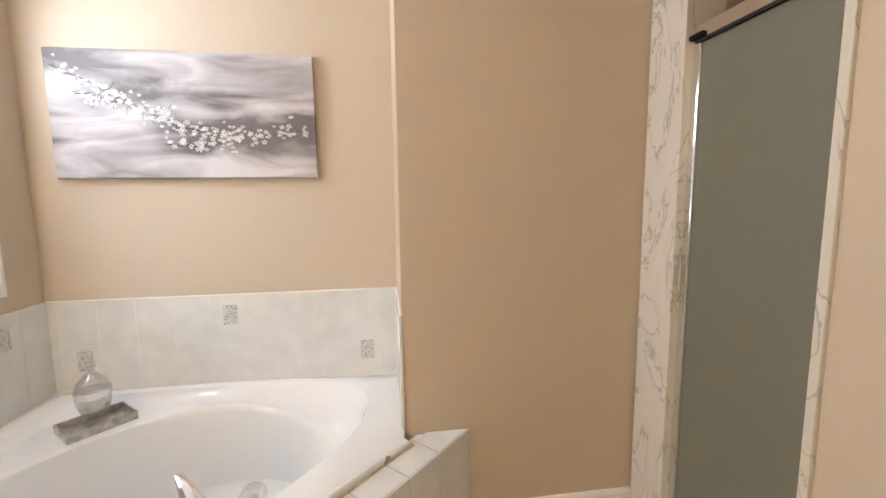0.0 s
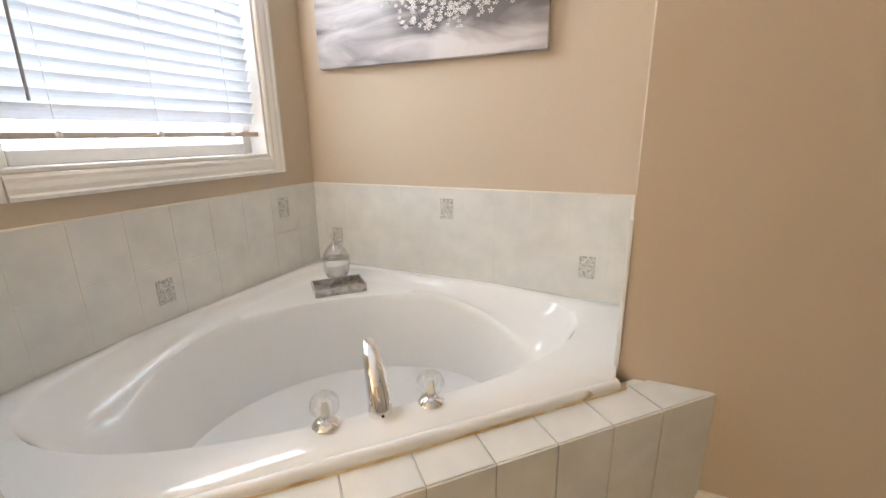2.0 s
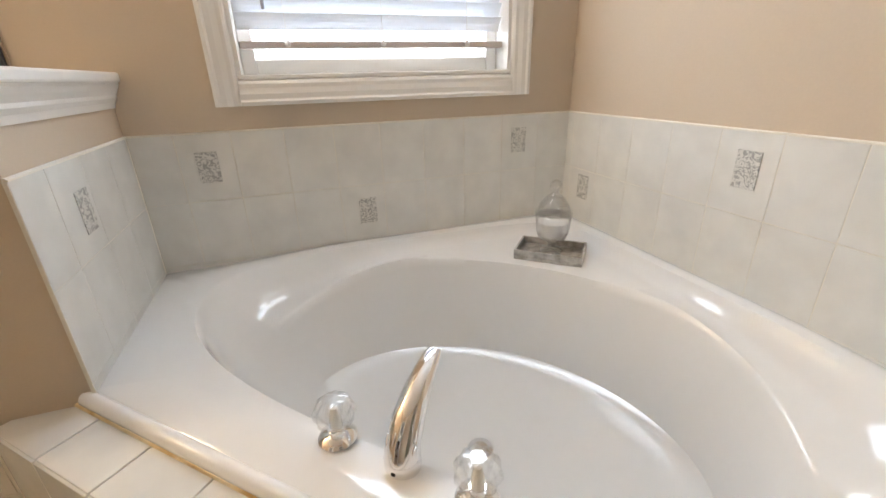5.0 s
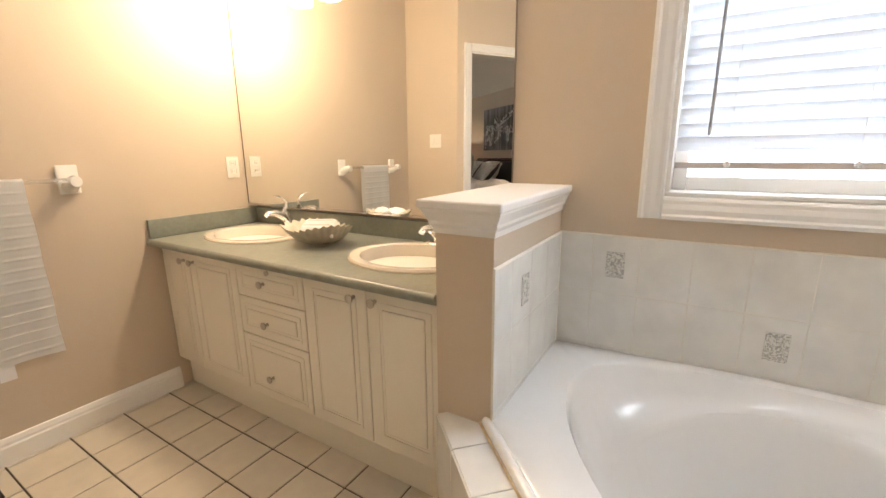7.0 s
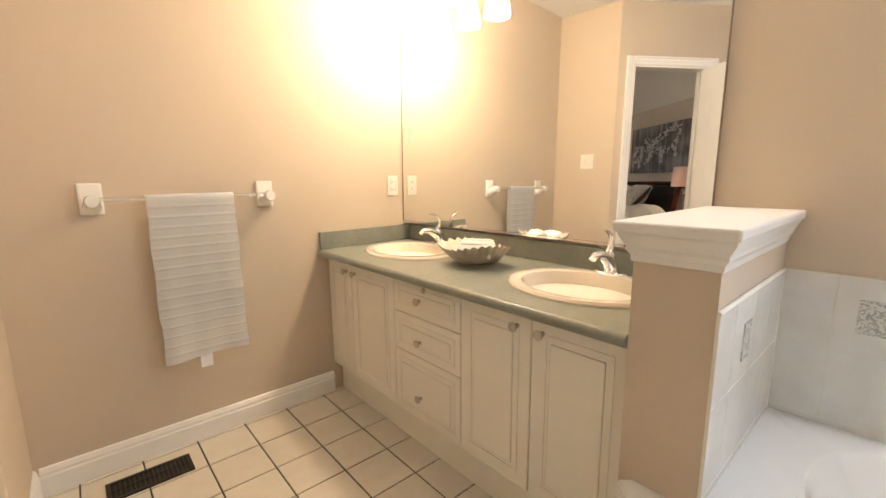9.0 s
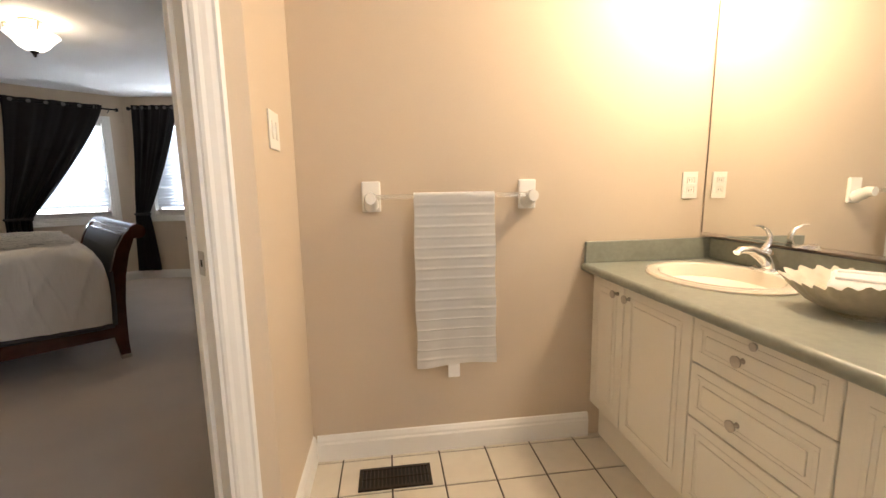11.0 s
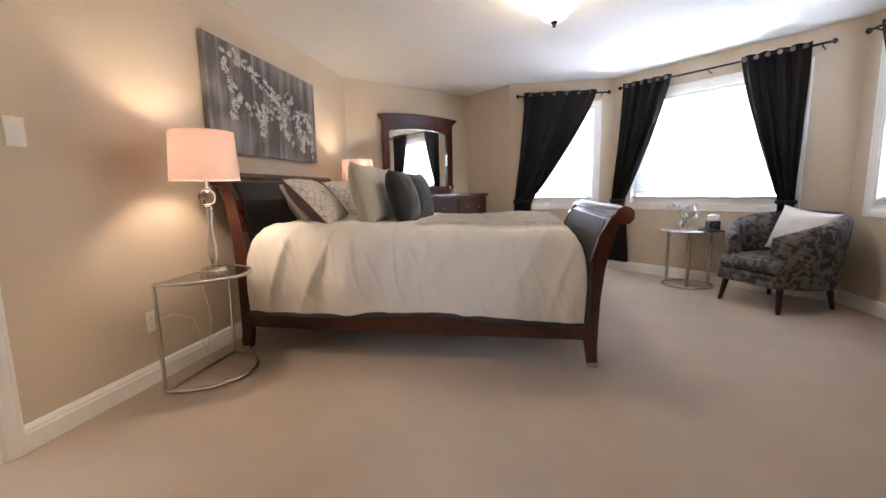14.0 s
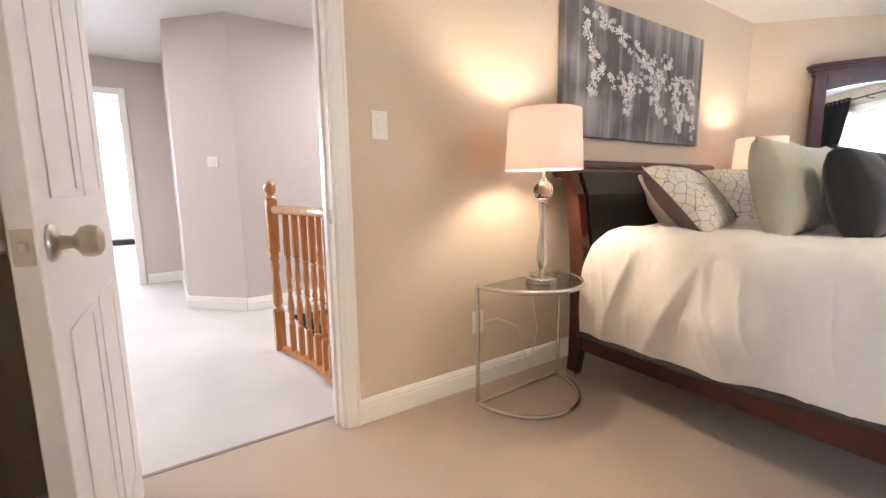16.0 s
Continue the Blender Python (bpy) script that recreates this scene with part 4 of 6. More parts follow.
part("base", lathe([(0.030, 0), (0.030, 0.022), (0.027, 0.028)], 28), M["chrome"], sp, smooth=True)


def flat_tube(path, widths, heights, steps=16):
    """A smooth oval bar: a path in the x-z plane with a width and height at each point."""
    bm = bmesh.new()
    rings = []
    for i, (x, z) in enumerate(path):
        a, b = Vector(path[max(i - 1, 0)]), Vector(path[min(i + 1, len(path) - 1)])
        d = (b - a).normalized()
        n = Vector((-d.y, d.x))
        rings.append([bm.verts.new((x + heights[i] * math.sin(2 * math.pi * k / steps) * n.x, widths[i] * math.cos(2 * math.pi * k / steps), z + heights[i] * math.sin(2 * math.pi * k / steps) * n.y)) for k in range(steps)])
    for a, b in zip(rings, rings[1:]):
        for k in range(steps):
            bm.faces.new((a[k], a[(k + 1) % steps], b[(k + 1) % steps], b[k]))
    bm.faces.new(rings[0][::-1])
    bm.faces.new(rings[-1])
    return bm


part("spout", flat_tube([(-0.002, 0.018), (0.004, 0.045), (0.024, 0.076), (0.052, 0.102), (0.086, 0.124), (0.116, 0.138), (0.126, 0.141)], [0.029, 0.029, 0.028, 0.025, 0.020, 0.016, 0.012], [0.028, 0.026, 0.022, 0.017, 0.012, 0.008, 0.004], 24), M["chrome"], sp, smooth=True)
part("drain_hole", lathe([(0.004, 0), (0.004, 0.002), (0.001, 0.002)], 12, at=(-0.0305, 0, 0.011), axis="X"), M["dark"], sp, "small dark hole in the base")

# tray and jar in the tub's corner
tray_m = Matrix.Translation((0.318, 3.491, RIM - 0.016)) @ pose(0, 0, 0, 0, 0, 48)
tray = thing("tray", tray_m, "small silver-leaf tray on the bathtub corner", "tray")
part("base", boxed(-0.115, 0.115, -0.075, 0.075, 0, 0.012, 0.003), M["silver"], tray)
for y in (-0.075, 0.068):
    part("side", boxed(-0.115, 0.115, y, y + 0.007, 0.0125, 0.036, 0.002), M["silver"], tray)
for x in (-0.115, 0.108):
    part("side", boxed(x, x + 0.007, -0.0675, 0.0675, 0.0125, 0.036, 0.002), M["silver"], tray)
jar = thing("apothecary_jar", tray_m @ Matrix.Translation((0, 0.01, 0.0125)), "clear glass footed jar half full of white bath salts", "jar")
jar_glass = part("glass", lathe([(0.040, 0), (0.040, 0.004), (0.014, 0.012), (0.010, 0.026), (0.016, 0.040), (0.046, 0.052), (0.056, 0.075), (0.062, 0.135), (0.059, 0.137), (0.053, 0.078), (0.042, 0.058), (0.001, 0.050)], 32), M["jarglass"], jar, smooth=True)
jar_glass.visible_shadow = False
part("salts", lathe([(0.001, 0.052), (0.041, 0.060), (0.0515, 0.080), (0.0545, 0.112), (0.03, 0.118), (0.001, 0.116)], 28), M["salts"], jar, "white bath salts", smooth=True)
jar_lid = part("lid", lathe([(0.061, 0.139), (0.064, 0.143), (0.058, 0.152), (0.046, 0.178), (0.026, 0.202), (0.012, 0.212), (0.010, 0.220), (0.018, 0.231), (0.020, 0.242), (0.013, 0.254), (0.001, 0.258), (0.0005, 0.205), (0.022, 0.196), (0.042, 0.175), (0.054, 0.152), (0.058, 0.139)], 32), M["jarglass"], jar, "domed glass lid with a ball finial", smooth=True)

jar_lid.visible_shadow = False

# painted relief on the canvases


def petals(width, height, lines, size, count, spread, seed):
    """Raised five-petal blossoms scattered along bent lines (given as shares of the canvas), facing -y."""
    rnd = random.Random(seed)
    bm = bmesh.new()
    for line in lines:
        for k in range(int(count * sum(math.dist(a, b) for a, b in zip(line, line[1:])))):
            f = rnd.random() * (len(line) - 1)
            i = min(int(f), len(line) - 2)
            x = (line[i][0] + (line[i + 1][0] - line[i][0]) * (f - i)) * width + rnd.gauss(0, spread)
            z = (line[i][1] + (line[i + 1][1] - line[i][1]) * (f - i)) * height + rnd.gauss(0, spread)
            if not (size < x < width - size and size < z < height - size):
                continue
            r, turn, squash, y = size * rnd.uniform(0.6, 1.15), rnd.random() * 6.3, rnd.uniform(0.55, 1.0), -0.0008 - 0.0022 * rnd.random()
            for p in range(5):
                a = turn + p * 1.2566 + rnd.uniform(-0.15, 0.15)
                ring = [(0.12, -0.5), (0.55, -0.42), (0.95, -0.22), (1.0, 0.12), (0.8, 0.36), (0.45, 0.38), (0.12, 0.4)]
                bm.faces.new([bm.verts.new((x + r * q * math.cos(a + w), y - 0.0004 * p, z + squash * r * q * math.sin(a + w))) for q, w in ring])
    return bm


def twigs(width, height, lines, radius, seed):
    """Thin painted branches along the same lines, with short side shoots."""
    rnd = random.Random(seed)
    bm = bmesh.new()
    for line in lines:
        path = []
        for a, b in zip(line, line[1:]):
            for k in range(6):
                path.append(((a[0] + (b[0] - a[0]) * k / 6) * width + rnd.gauss(0, 0.006), -0.0002, (a[1] + (b[1] - a[1]) * k / 6) * height + rnd.gauss(0, 0.006)))
        tube(path, [radius * (1 - 0.6 * k / len(path)) for k in range(len(path))], 5, bm)
        for p in path[1::2]:
            a = rnd.random() * 6.3
            tube([p, (p[0] + 0.022 * math.cos(a), p[1], p[2] + 0.022 * math.sin(a)), (p[0] + 0.05 * math.cos(a + 0.4), p[1], p[2] + 0.05 * math.sin(a + 0.4))], radius * 0.55, 4, bm)
    return bm


# canvas over the tub
pic = thing("canvas_painting", Matrix.Translation((0.13, Y_P - 0.036, 1.435)), "wide abstract grey canvas with silver-white flecks", "painting")
part("canvas", boxed(0, 1.055, 0, 0.034, 0, 0.525, 0.003), M["canvas_a"], pic)
DRIFT = [[(0.02, 0.86), (0.18, 0.72), (0.34, 0.55), (0.48, 0.40), (0.64, 0.34), (0.80, 0.36), (0.97, 0.38)], [(0.10, 0.66), (0.26, 0.60), (0.44, 0.50)], [(0.42, 0.28), (0.58, 0.26), (0.74, 0.30)]]
part("branch_painting", twigs(1.055, 0.525, DRIFT, 0.0022, 3), M["branchpaint"], pic, "thin dark painted branches")
part("blossom_painting", petals(1.055, 0.525, DRIFT, 0.0115, 150, 0.019, 11), M["blossompaint"], pic, "small off-white painted blossoms")

# ---- bathroom: half wall ----
structure("wall_half", prism([(0, 2.05), (0.60, 2.05), (0.60, 2.226), (0, 2.226)], 0, 1.0), M["wall"], "beige half wall beside the bathtub")
cap = thing("wall_cap", Matrix.Identity(4), "white moulded cap on the half wall", "trim", kind="structure")


def ring_moulding(x1, y0, y1, prof):
    """A moulding round three sides of the half wall, from (offset, height) pairs."""
    bm = bmesh.new()
    rings = [[bm.verts.new(p) for p in ((0.002, y0 - o, z), (x1 + o, y0 - o, z), (x1 + o, y1 + o, z), (0.002, y1 + o, z))] for o, z in prof]
    for a, b in zip(rings, rings[1:]):
        for k in range(3):
            bm.faces.new((a[k], a[k + 1], b[k + 1], b[k]))
    bm.faces.new(rings[-1])
    bm.faces.new(rings[0][::-1])
    for k in (0, 3):
        bm.faces.new([r[k] for r in rings] if k else [r[k] for r in rings][::-1]) if len(rings) > 2 else None
    return bm


part("moulding", ring_moulding(0.60, 2.05, 2.226, [(0.001, 0.985), (0.004, 0.985), (0.006, 1.000), (0.014, 1.012), (0.014, 1.020), (0.022, 1.034), (0.028, 1.046), (0.028, 1.052)]), M["trim"], cap)
part("top_board", boxed(0.002, 0.638, 2.012, 2.262, 1.052, 1.078, 0.006), M["trim"], cap)

# ---- bathroom: vanity ----
VX, VT = 0.555, 0.805
van = thing("vanity_cabinet", Matrix.Translation((0, Y_W, 0)), "white thermofoil double vanity with raised panels", "vanity")
Y1 = 2.048 - Y_W
part("body", boxed(0.004, VX - 0.018, 0.004, Y1, 0.155, VT - 0.036), M["white"], van)
part("toe_kick", boxed(0.004, 0.505, 0.004, Y1, 0.0, 0.155), M["white"], van, "recessed white toe kick")
KN = [(0.008, 0), (0.008, 0.004), (0.005, 0.010), (0.006, 0.016), (0.015, 0.022), (0.016, 0.027), (0.010, 0.031), (0.001, 0.032)]


def front(name, y0, y1, z0, z1, knob):
    """A cabinet front with a raised frame and a knob."""
    d = part(name, boxed(VX - 0.017, VX, y0 + 0.002, y1 - 0.002, z0 + 0.002, z1 - 0.002, 0.004), M["white"], van)
    if z1 - z0 > 0.1:
        i = 0.045 if z1 - z0 > 0.3 else 0.03
        fr = bmesh.new()
        a0, a1, c0, c1 = y0 + i, y1 - i, z0 + i, z1 - i
        for w, t in ((0.012, 0.003), ):
            box(fr, VX, VX + t, a0, a1, c0, c0 + w, 0.0012)
            box(fr, VX, VX + t, a0, a1, c1 - w, c1, 0.0012)
            box(fr, VX, VX + t, a0, a0 + w, c0 + w, c1 - w, 0.0012)
            box(fr, VX, VX + t, a1 - w, a1, c0 + w, c1 - w, 0.0012)
        part("moulding", fr, M["white"], d)
        part("panel", boxed(VX, VX + 0.004, a0 + 0.024, a1 - 0.024, c0 + 0.024, c1 - 0.024, 0.0035), M["white"], d)
    part("knob", lathe(KN, 18, at=(VX, knob[0], knob[1]), axis="X"), M["nickel"], d, "satin nickel mushroom knob", smooth=True)
    return d


ZB, ZT = 0.165, 0.765
ys = [0.004, 0.245, 0.610, 1.025, 1.335, Y1]
front("door", ys[0], ys[1], ZB, ZT, (0.205, 0.715))
front("door", ys[1], ys[2], ZB, ZT, (0.285, 0.715))
mid = (ys[2] + ys[3]) / 2
dtop = front("drawer", ys[2], ys[3], 0.615, ZT, (mid - 0.025, 0.690))
part("lock", lathe([(0.011, 0), (0.011, 0.006), (0.004, 0.008), (0.001, 0.008)], 16, at=(VX, mid, 0.737), axis="X"), M["nickel"], dtop, "small round cabinet lock")
front("drawer", ys[2], ys[3], 0.445, 0.615, (mid - 0.025, 0.515))
front("drawer", ys[2], ys[3], ZB, 0.445, (mid - 0.025, 0.272))
front("door", ys[3], ys[4], ZB, ZT, (ys[4] - 0.055, 0.72))
front("door", ys[4], ys[5], ZB, ZT, (ys[4] + 0.040, 0.72))
top = thing("countertop", Matrix.Translation((0, Y_W, 0)), "grey-green laminate vanity top with a backsplash", "countertop")


def holed_top():
    """The worktop as a slab with two oval holes and a rounded front edge."""
    bm = bmesh.new()
    x0, x1, y1 = 0.004, 0.595, Y1
    N = 32
    ov = [(0.285, 0.375), (0.285, 1.335)]
    def ring(c):
        return [(c[0] + 0.185 * math.sin(2 * math.pi * k / N), c[1] + 0.235 * math.cos(2 * math.pi * k / N)) for k in range(N)]
    bounds = [(0.004, 0.85), (0.85, y1)]
    for c, (a, b) in zip(ov, bounds):
        for z in (VT,):
            inner = [bm.verts.new((x, y, z)) for x, y in ring(c)]
            outer = []
            for x, y in ring(c):
                dx, dy = x - c[0], y - c[1]
                t = min((x1 - c[0]) / dx if dx > 1e-6 else 9, (x0 - c[0]) / dx if dx < -1e-6 else 9, (b - c[1]) / dy if dy > 1e-6 else 9, (a - c[1]) / dy if dy < -1e-6 else 9)
                outer.append(bm.verts.new((c[0] + dx * t, c[1] + dy * t, z)))
            corners = [(x1, b), (x1, a), (x0, a), (x0, b)]
            for k in range(N):
                p, q = outer[k], outer[(k + 1) % N]
                f = [inner[k], inner[(k + 1) % N], q]
                for cxy in corners:
                    if abs(p.co.x - cxy[0]) < 1e-6 and abs(q.co.y - cxy[1]) < 1e-6 or abs(p.co.y - cxy[1]) < 1e-6 and abs(q.co.x - cxy[0]) < 1e-6:
                        if (p.co - Vector((*cxy, z))).length > 1e-5 and (q.co - Vector((*cxy, z))).length > 1e-5:
                            f.append(bm.verts.new((*cxy, z)))
                f.append(p)
                bm.faces.new(f)
    bmesh.ops.remove_doubles(bm, verts=bm.verts[:], dist=1e-4)
    bmesh.ops.recalc_face_normals(bm, faces=bm.faces[:])
    if sum(f.normal.z for f in bm.faces) < 0:
        bmesh.ops.reverse_faces(bm, faces=bm.faces[:])
    return bm


part("slab", holed_top(), M["counter"], top)
part("front_edge", tube([(0.595, 0.004, VT - 0.018), (0.595, Y1, VT - 0.018)], 0.018, 14), M["counter"], top, "rolled front edge", smooth=True)
part("backsplash", boxed(0.002, 0.020, 0.02, Y1, VT, VT + 0.092, 0.003), M["counter"], top)
part("side_splash", boxed(0.002, 0.60, 0.002, 0.020, VT, VT + 0.092, 0.003), M["counter"], top)


def basin(y):
    t = thing("sink", Matrix.Translation((0.285, Y_W + y, VT)), "cream oval drop-in porcelain sink", "sink", "vanity sinks")
    bm = bmesh.new()
    N = 40
    prof = [(1.06, 0.000), (1.06, 0.006), (1.03, 0.013), (0.90, 0.014), (0.86, 0.011), (0.835, 0.0), (0.80, -0.04), (0.72, -0.10), (0.52, -0.13), (0.2, -0.14)]
    rings = [[bm.verts.new((0.20 * f * math.sin(2 * math.pi * k / N), 0.25 * f * math.cos(2 * math.pi * k / N), h)) for k in range(N)] for f, h in prof]
    for a, b in zip(rings, rings[1:]):
        for k in range(N):
            bm.faces.new((a[k], a[(k + 1) % N], b[(k + 1) % N], b[k]))
    bm.faces.new(rings[-1])
    part("bowl", bm, M["sinkcream"], t, smooth=True)
    part("drain", lathe([(0.022, 0), (0.022, 0.003), (0.001, 0.004)], 20, at=(0, 0, -0.139)), M["chrome"], t, "chrome drain")
    f = thing("sink_faucet", Matrix.Translation((0.085, Y_W + y, VT + 0.013)), "chrome single-lever sink faucet", "faucet", "sink faucets")
    part("base", lathe([(0.026, 0), (0.026, 0.004), (0.022, 0.010)], 24), M["chrome"], f, smooth=True)
    part("deck_plate", flat_tube([(0, 0.0), (0, 0.004), (0, 0.009)], [0.078, 0.078, 0.06], [0.026, 0.026, 0.02], 24), M["chrome"], f, smooth=True)
    part("body", flat_tube([(-0.012, 0.004), (-0.008, 0.03), (0.004, 0.055), (0.016, 0.075), (0.020, 0.090)], [0.030, 0.026, 0.023, 0.021, 0.010], [0.028, 0.025, 0.023, 0.019, 0.009]), M["chrome"], f, smooth=True)
    part("spout", flat_tube([(-0.005, 0.030), (0.035, 0.062), (0.075, 0.080), (0.112, 0.082), (0.130, 0.072)], [0.022, 0.021, 0.019, 0.017, 0.014], [0.026, 0.021, 0.016, 0.013, 0.010]), M["chrome"], f, smooth=True)
    part("lever", flat_tube([(0.016, 0.084), (0.002, 0.105), (0.000, 0.128), (0.014, 0.150), (0.042, 0.166), (0.072, 0.168)], [0.014, 0.011, 0.010, 0.010, 0.010, 0.007], [0.012, 0.008, 0.006, 0.005, 0.004, 0.003]), M["chrome"], f, smooth=True)
    for s in (-1, 1):
        part("foot", lathe([(0.018, 0), (0.018, 0.010), (0.001, 0.014)], 16, at=(0, s * 0.05, 0)), M["chrome"], f)


basin(0.375)
basin(1.335)

# shell dish with rolled towels
dish = thing("shell_dish", Matrix.Translation((0.28, Y_W + 0.84, VT)) @ pose(0, 0, 0, 0, 0, 20) @ Matrix.Scale(1.12, 4), "mother-of-pearl shell dish with a scalloped rim", "dish")


def shell_bowl(levels):
    """One skin of the dish: an oval bowl with a fluted, flaring rim and a drawn-out tip."""
    bm = bmesh.new()
    N = 120
    rings = []
    for f, h in levels:
        ring = []
        for k in range(N):
            a = 2 * math.pi * k / N
            flute = math.cos(26 * a) * 0.05 * f * f
            tip = 1 + 0.28 * max(0.0, math.cos(a + 1.57)) ** 8
            r = f * (1 + flute) * tip
            ring.append(bm.verts.new((0.100 * r * math.cos(a), 0.125 * r * math.sin(a), h + 0.005 * f * f * math.cos(26 * a) + 0.012 * f * f * math.sin(2 * a))))
        rings.append(ring)
    for a, b in zip(rings, rings[1:]):
        for k in range(N):
            bm.faces.new((a[k], a[(k + 1) % N], b[(k + 1) % N], b[k]))
    bm.faces.new(rings[-1])
    return bm


part("bowl", shell_bowl(((1.0, 0.076), (0.86, 0.055), (0.66, 0.032), (0.42, 0.017), (0.1, 0.013))), M["shell"], dish, smooth=True)
part("underside", shell_bowl(((1.0, 0.075), (0.9, 0.054), (0.7, 0.026), (0.46, 0.010), (0.1, 0.008))), M["shellout"], dish, "dark glossy shell underside", smooth=True)
part("foot", lathe([(0.045, 0), (0.05, 0.004), (0.04, 0.008)], 24), M["shellout"], dish)


def roll(m):
    t = thing("rolled_washcloth", m, "white rolled terry washcloth in the shell dish", "washcloth", "rolled washcloths")
    part("roll", lathe([(0.004, -0.072), (0.026, -0.073), (0.033, -0.066), (0.035, -0.03), (0.034, 0.0), (0.035, 0.04), (0.033, 0.066), (0.025, 0.073), (0.004, 0.071)], 24, axis="Y"), M["towel"], t, smooth=True)
    part("edge", tube([(0.012, -0.06, 0.0335), (0.014, 0.0, 0.034), (0.012, 0.06, 0.0335)], 0.005, 8), M["towel"], t)


DM2 = dish.matrix_basis @ Matrix.Scale(0.86, 4)
roll(DM2 @ pose(0.050, 0.015, 0.070, 0, 0, 10))
roll(DM2 @ pose(-0.030, -0.010, 0.076, 0, 0, 18))

# mirror above the vanity
mir = thing("wall_mirror", pose(0.030, 1.2, 1.3, 0, -0.5, 1.5), "large frameless mirror above the vanity", "mirror")
part("glass", boxed(-0.004, 0.0, Y_W - 1.190, 0.828, -0.378, 0.77), M["mirror"], mir)
part("polished_edge", boxed(-0.044, 0.001, Y_W - 1.196, Y_W - 1.191, -0.378, 0.77), M["seam"], mir, "dark polished mirror edge")
part("polished_edge", boxed(-0.006, 0.001, 0.829, 0.833, -0.378, 0.77), M["seam"], mir, "dark polished mirror edge")
part("bottom_channel", boxed(-0.008, 0.004, Y_W - 1.190, 0.828, -0.389, -0.379), M["chrome"], mir, "chrome bottom channel")

# vanity light
vl = thing("vanity_light", Matrix.Translation((0, 0, 0)), "nickel vanity light bar with three frosted glass shades", "light")
part("backplate", boxed(0.002, 0.028, 0.53, 1.13, 2.125, 2.195, 0.008), M["nickel"], vl)
for y in (0.63, 0.83, 1.02):
    part("arm", tube([(0.025, y, 2.16), (0.11, y, 2.175), (0.15, y, 2.15), (0.15, y, 2.105)], 0.009, 10), M["nickel"], vl, smooth=True)
    part("holder", lathe([(0.024, 0), (0.026, 0.02), (0.012, 0.035)], 18, at=(0.15, y, 2.075)), M["nickel"], vl)
    s = part("shade", lathe([(0.064, 1.908), (0.062, 1.94), (0.052, 1.99), (0.036, 2.03), (0.028, 2.05)], 28, at=(0.15, y, 0.03)), M["frostshade"], vl, "glowing frosted glass bell shade", smooth=True)
    s.visible_shadow = False
    lamp("vanity_bulb", "POINT", Matrix.Translation((0.15, y, 1.99)), BULB, WARM, 0.05)

# towel bar, towel
tb = thing("towel_bar", Matrix.Translation((0, Y_W, 0)), "white ceramic towel bar with a clear rod", "towel bar")
for x in (0.862, 1.495):
    part("bracket", boxed(x - 0.037, x + 0.037, 0.001, 0.016, 1.045, 1.165, 0.006), M["ceramic"], tb)
    part("bracket_arm", flat_tube([(0.014, 1.075), (0.04, 1.085), (0.07, 1.10), (0.095, 1.10)], [0.03, 0.027, 0.024, 0.02], [0.03, 0.026, 0.024, 0.022], 16), M["ceramic"], tb, "", pose(x, 0, 0, 0, 0, 90), True)
part("rod", tube([(0.86, 0.075, 1.105), (1.495, 0.075, 1.105)], 0.009, 12), M["clearrod"], tb, "clear acrylic rod", smooth=True)


def hanging_towel():
    """A folded towel over the bar, with ribs across it and soft vertical waves."""
    bm = bmesh.new()
    cols, rows = 28, 160
    x0, x1 = 1.018, 1.333
    line = [(0.086 + 0.004, 1.085 - 0.66 * k / rows) for k in range(rows + 1)][::-1]
    line += [(0.075 + 0.015 * math.cos(a), 1.105 + 0.015 * math.sin(a)) for a in [0.2 + 2.7 * k / 8 for k in range(9)]]
    line += [(0.060 - 0.002, 1.085 - 0.5 * k / 20) for k in range(21)]
    grid = []
    for i, (y, z) in enumerate(line):
        row = []
        drop = max(0.0, 1.09 - z)
        rib = (0.0018 if abs((drop / 0.041) % 1 - 0.5) < 0.09 else 0.0) if i <= rows else 0
        for k in range(cols + 1):
            f = k / cols
            wave = 0.010 * drop * math.sin(7.5 * f + 1.2) + 0.005 * drop * math.sin(16 * f)
            inset = 0.006 * math.sin(26 * drop) * (1 if k in (0, cols) else 0.4)
            row.append(bm.verts.new((x0 + (x1 - x0) * f + inset * (0.5 - f) * 0.6 + 0.012 * drop * (f - 0.5), y + (rib if i <= rows else -0.002) + wave * 0.6 + 0.02 * drop * 0.5, z + (0.006 * math.sin(5 * f) if i == 0 else 0))))
        grid.append(row)
    for a, b in zip(grid, grid[1:]):
        for k in range(cols):
            bm.faces.new((a[k], a[k + 1], b[k + 1], b[k]))
    bmesh.ops.solidify(bm, geom=bm.faces[:], thickness=0.006)
    return bm


tw = thing("hand_towel", Matrix.Translation((0, Y_W, 0)), "white ribbed hand towel hanging over the bar", "towel")
part("cloth", hanging_towel(), M["towel"], tw, smooth=True)
part("care_tag", boxed(1.165, 1.212, 0.092, 0.094, 0.372, 0.432), M["petal"], tw, "white care label")


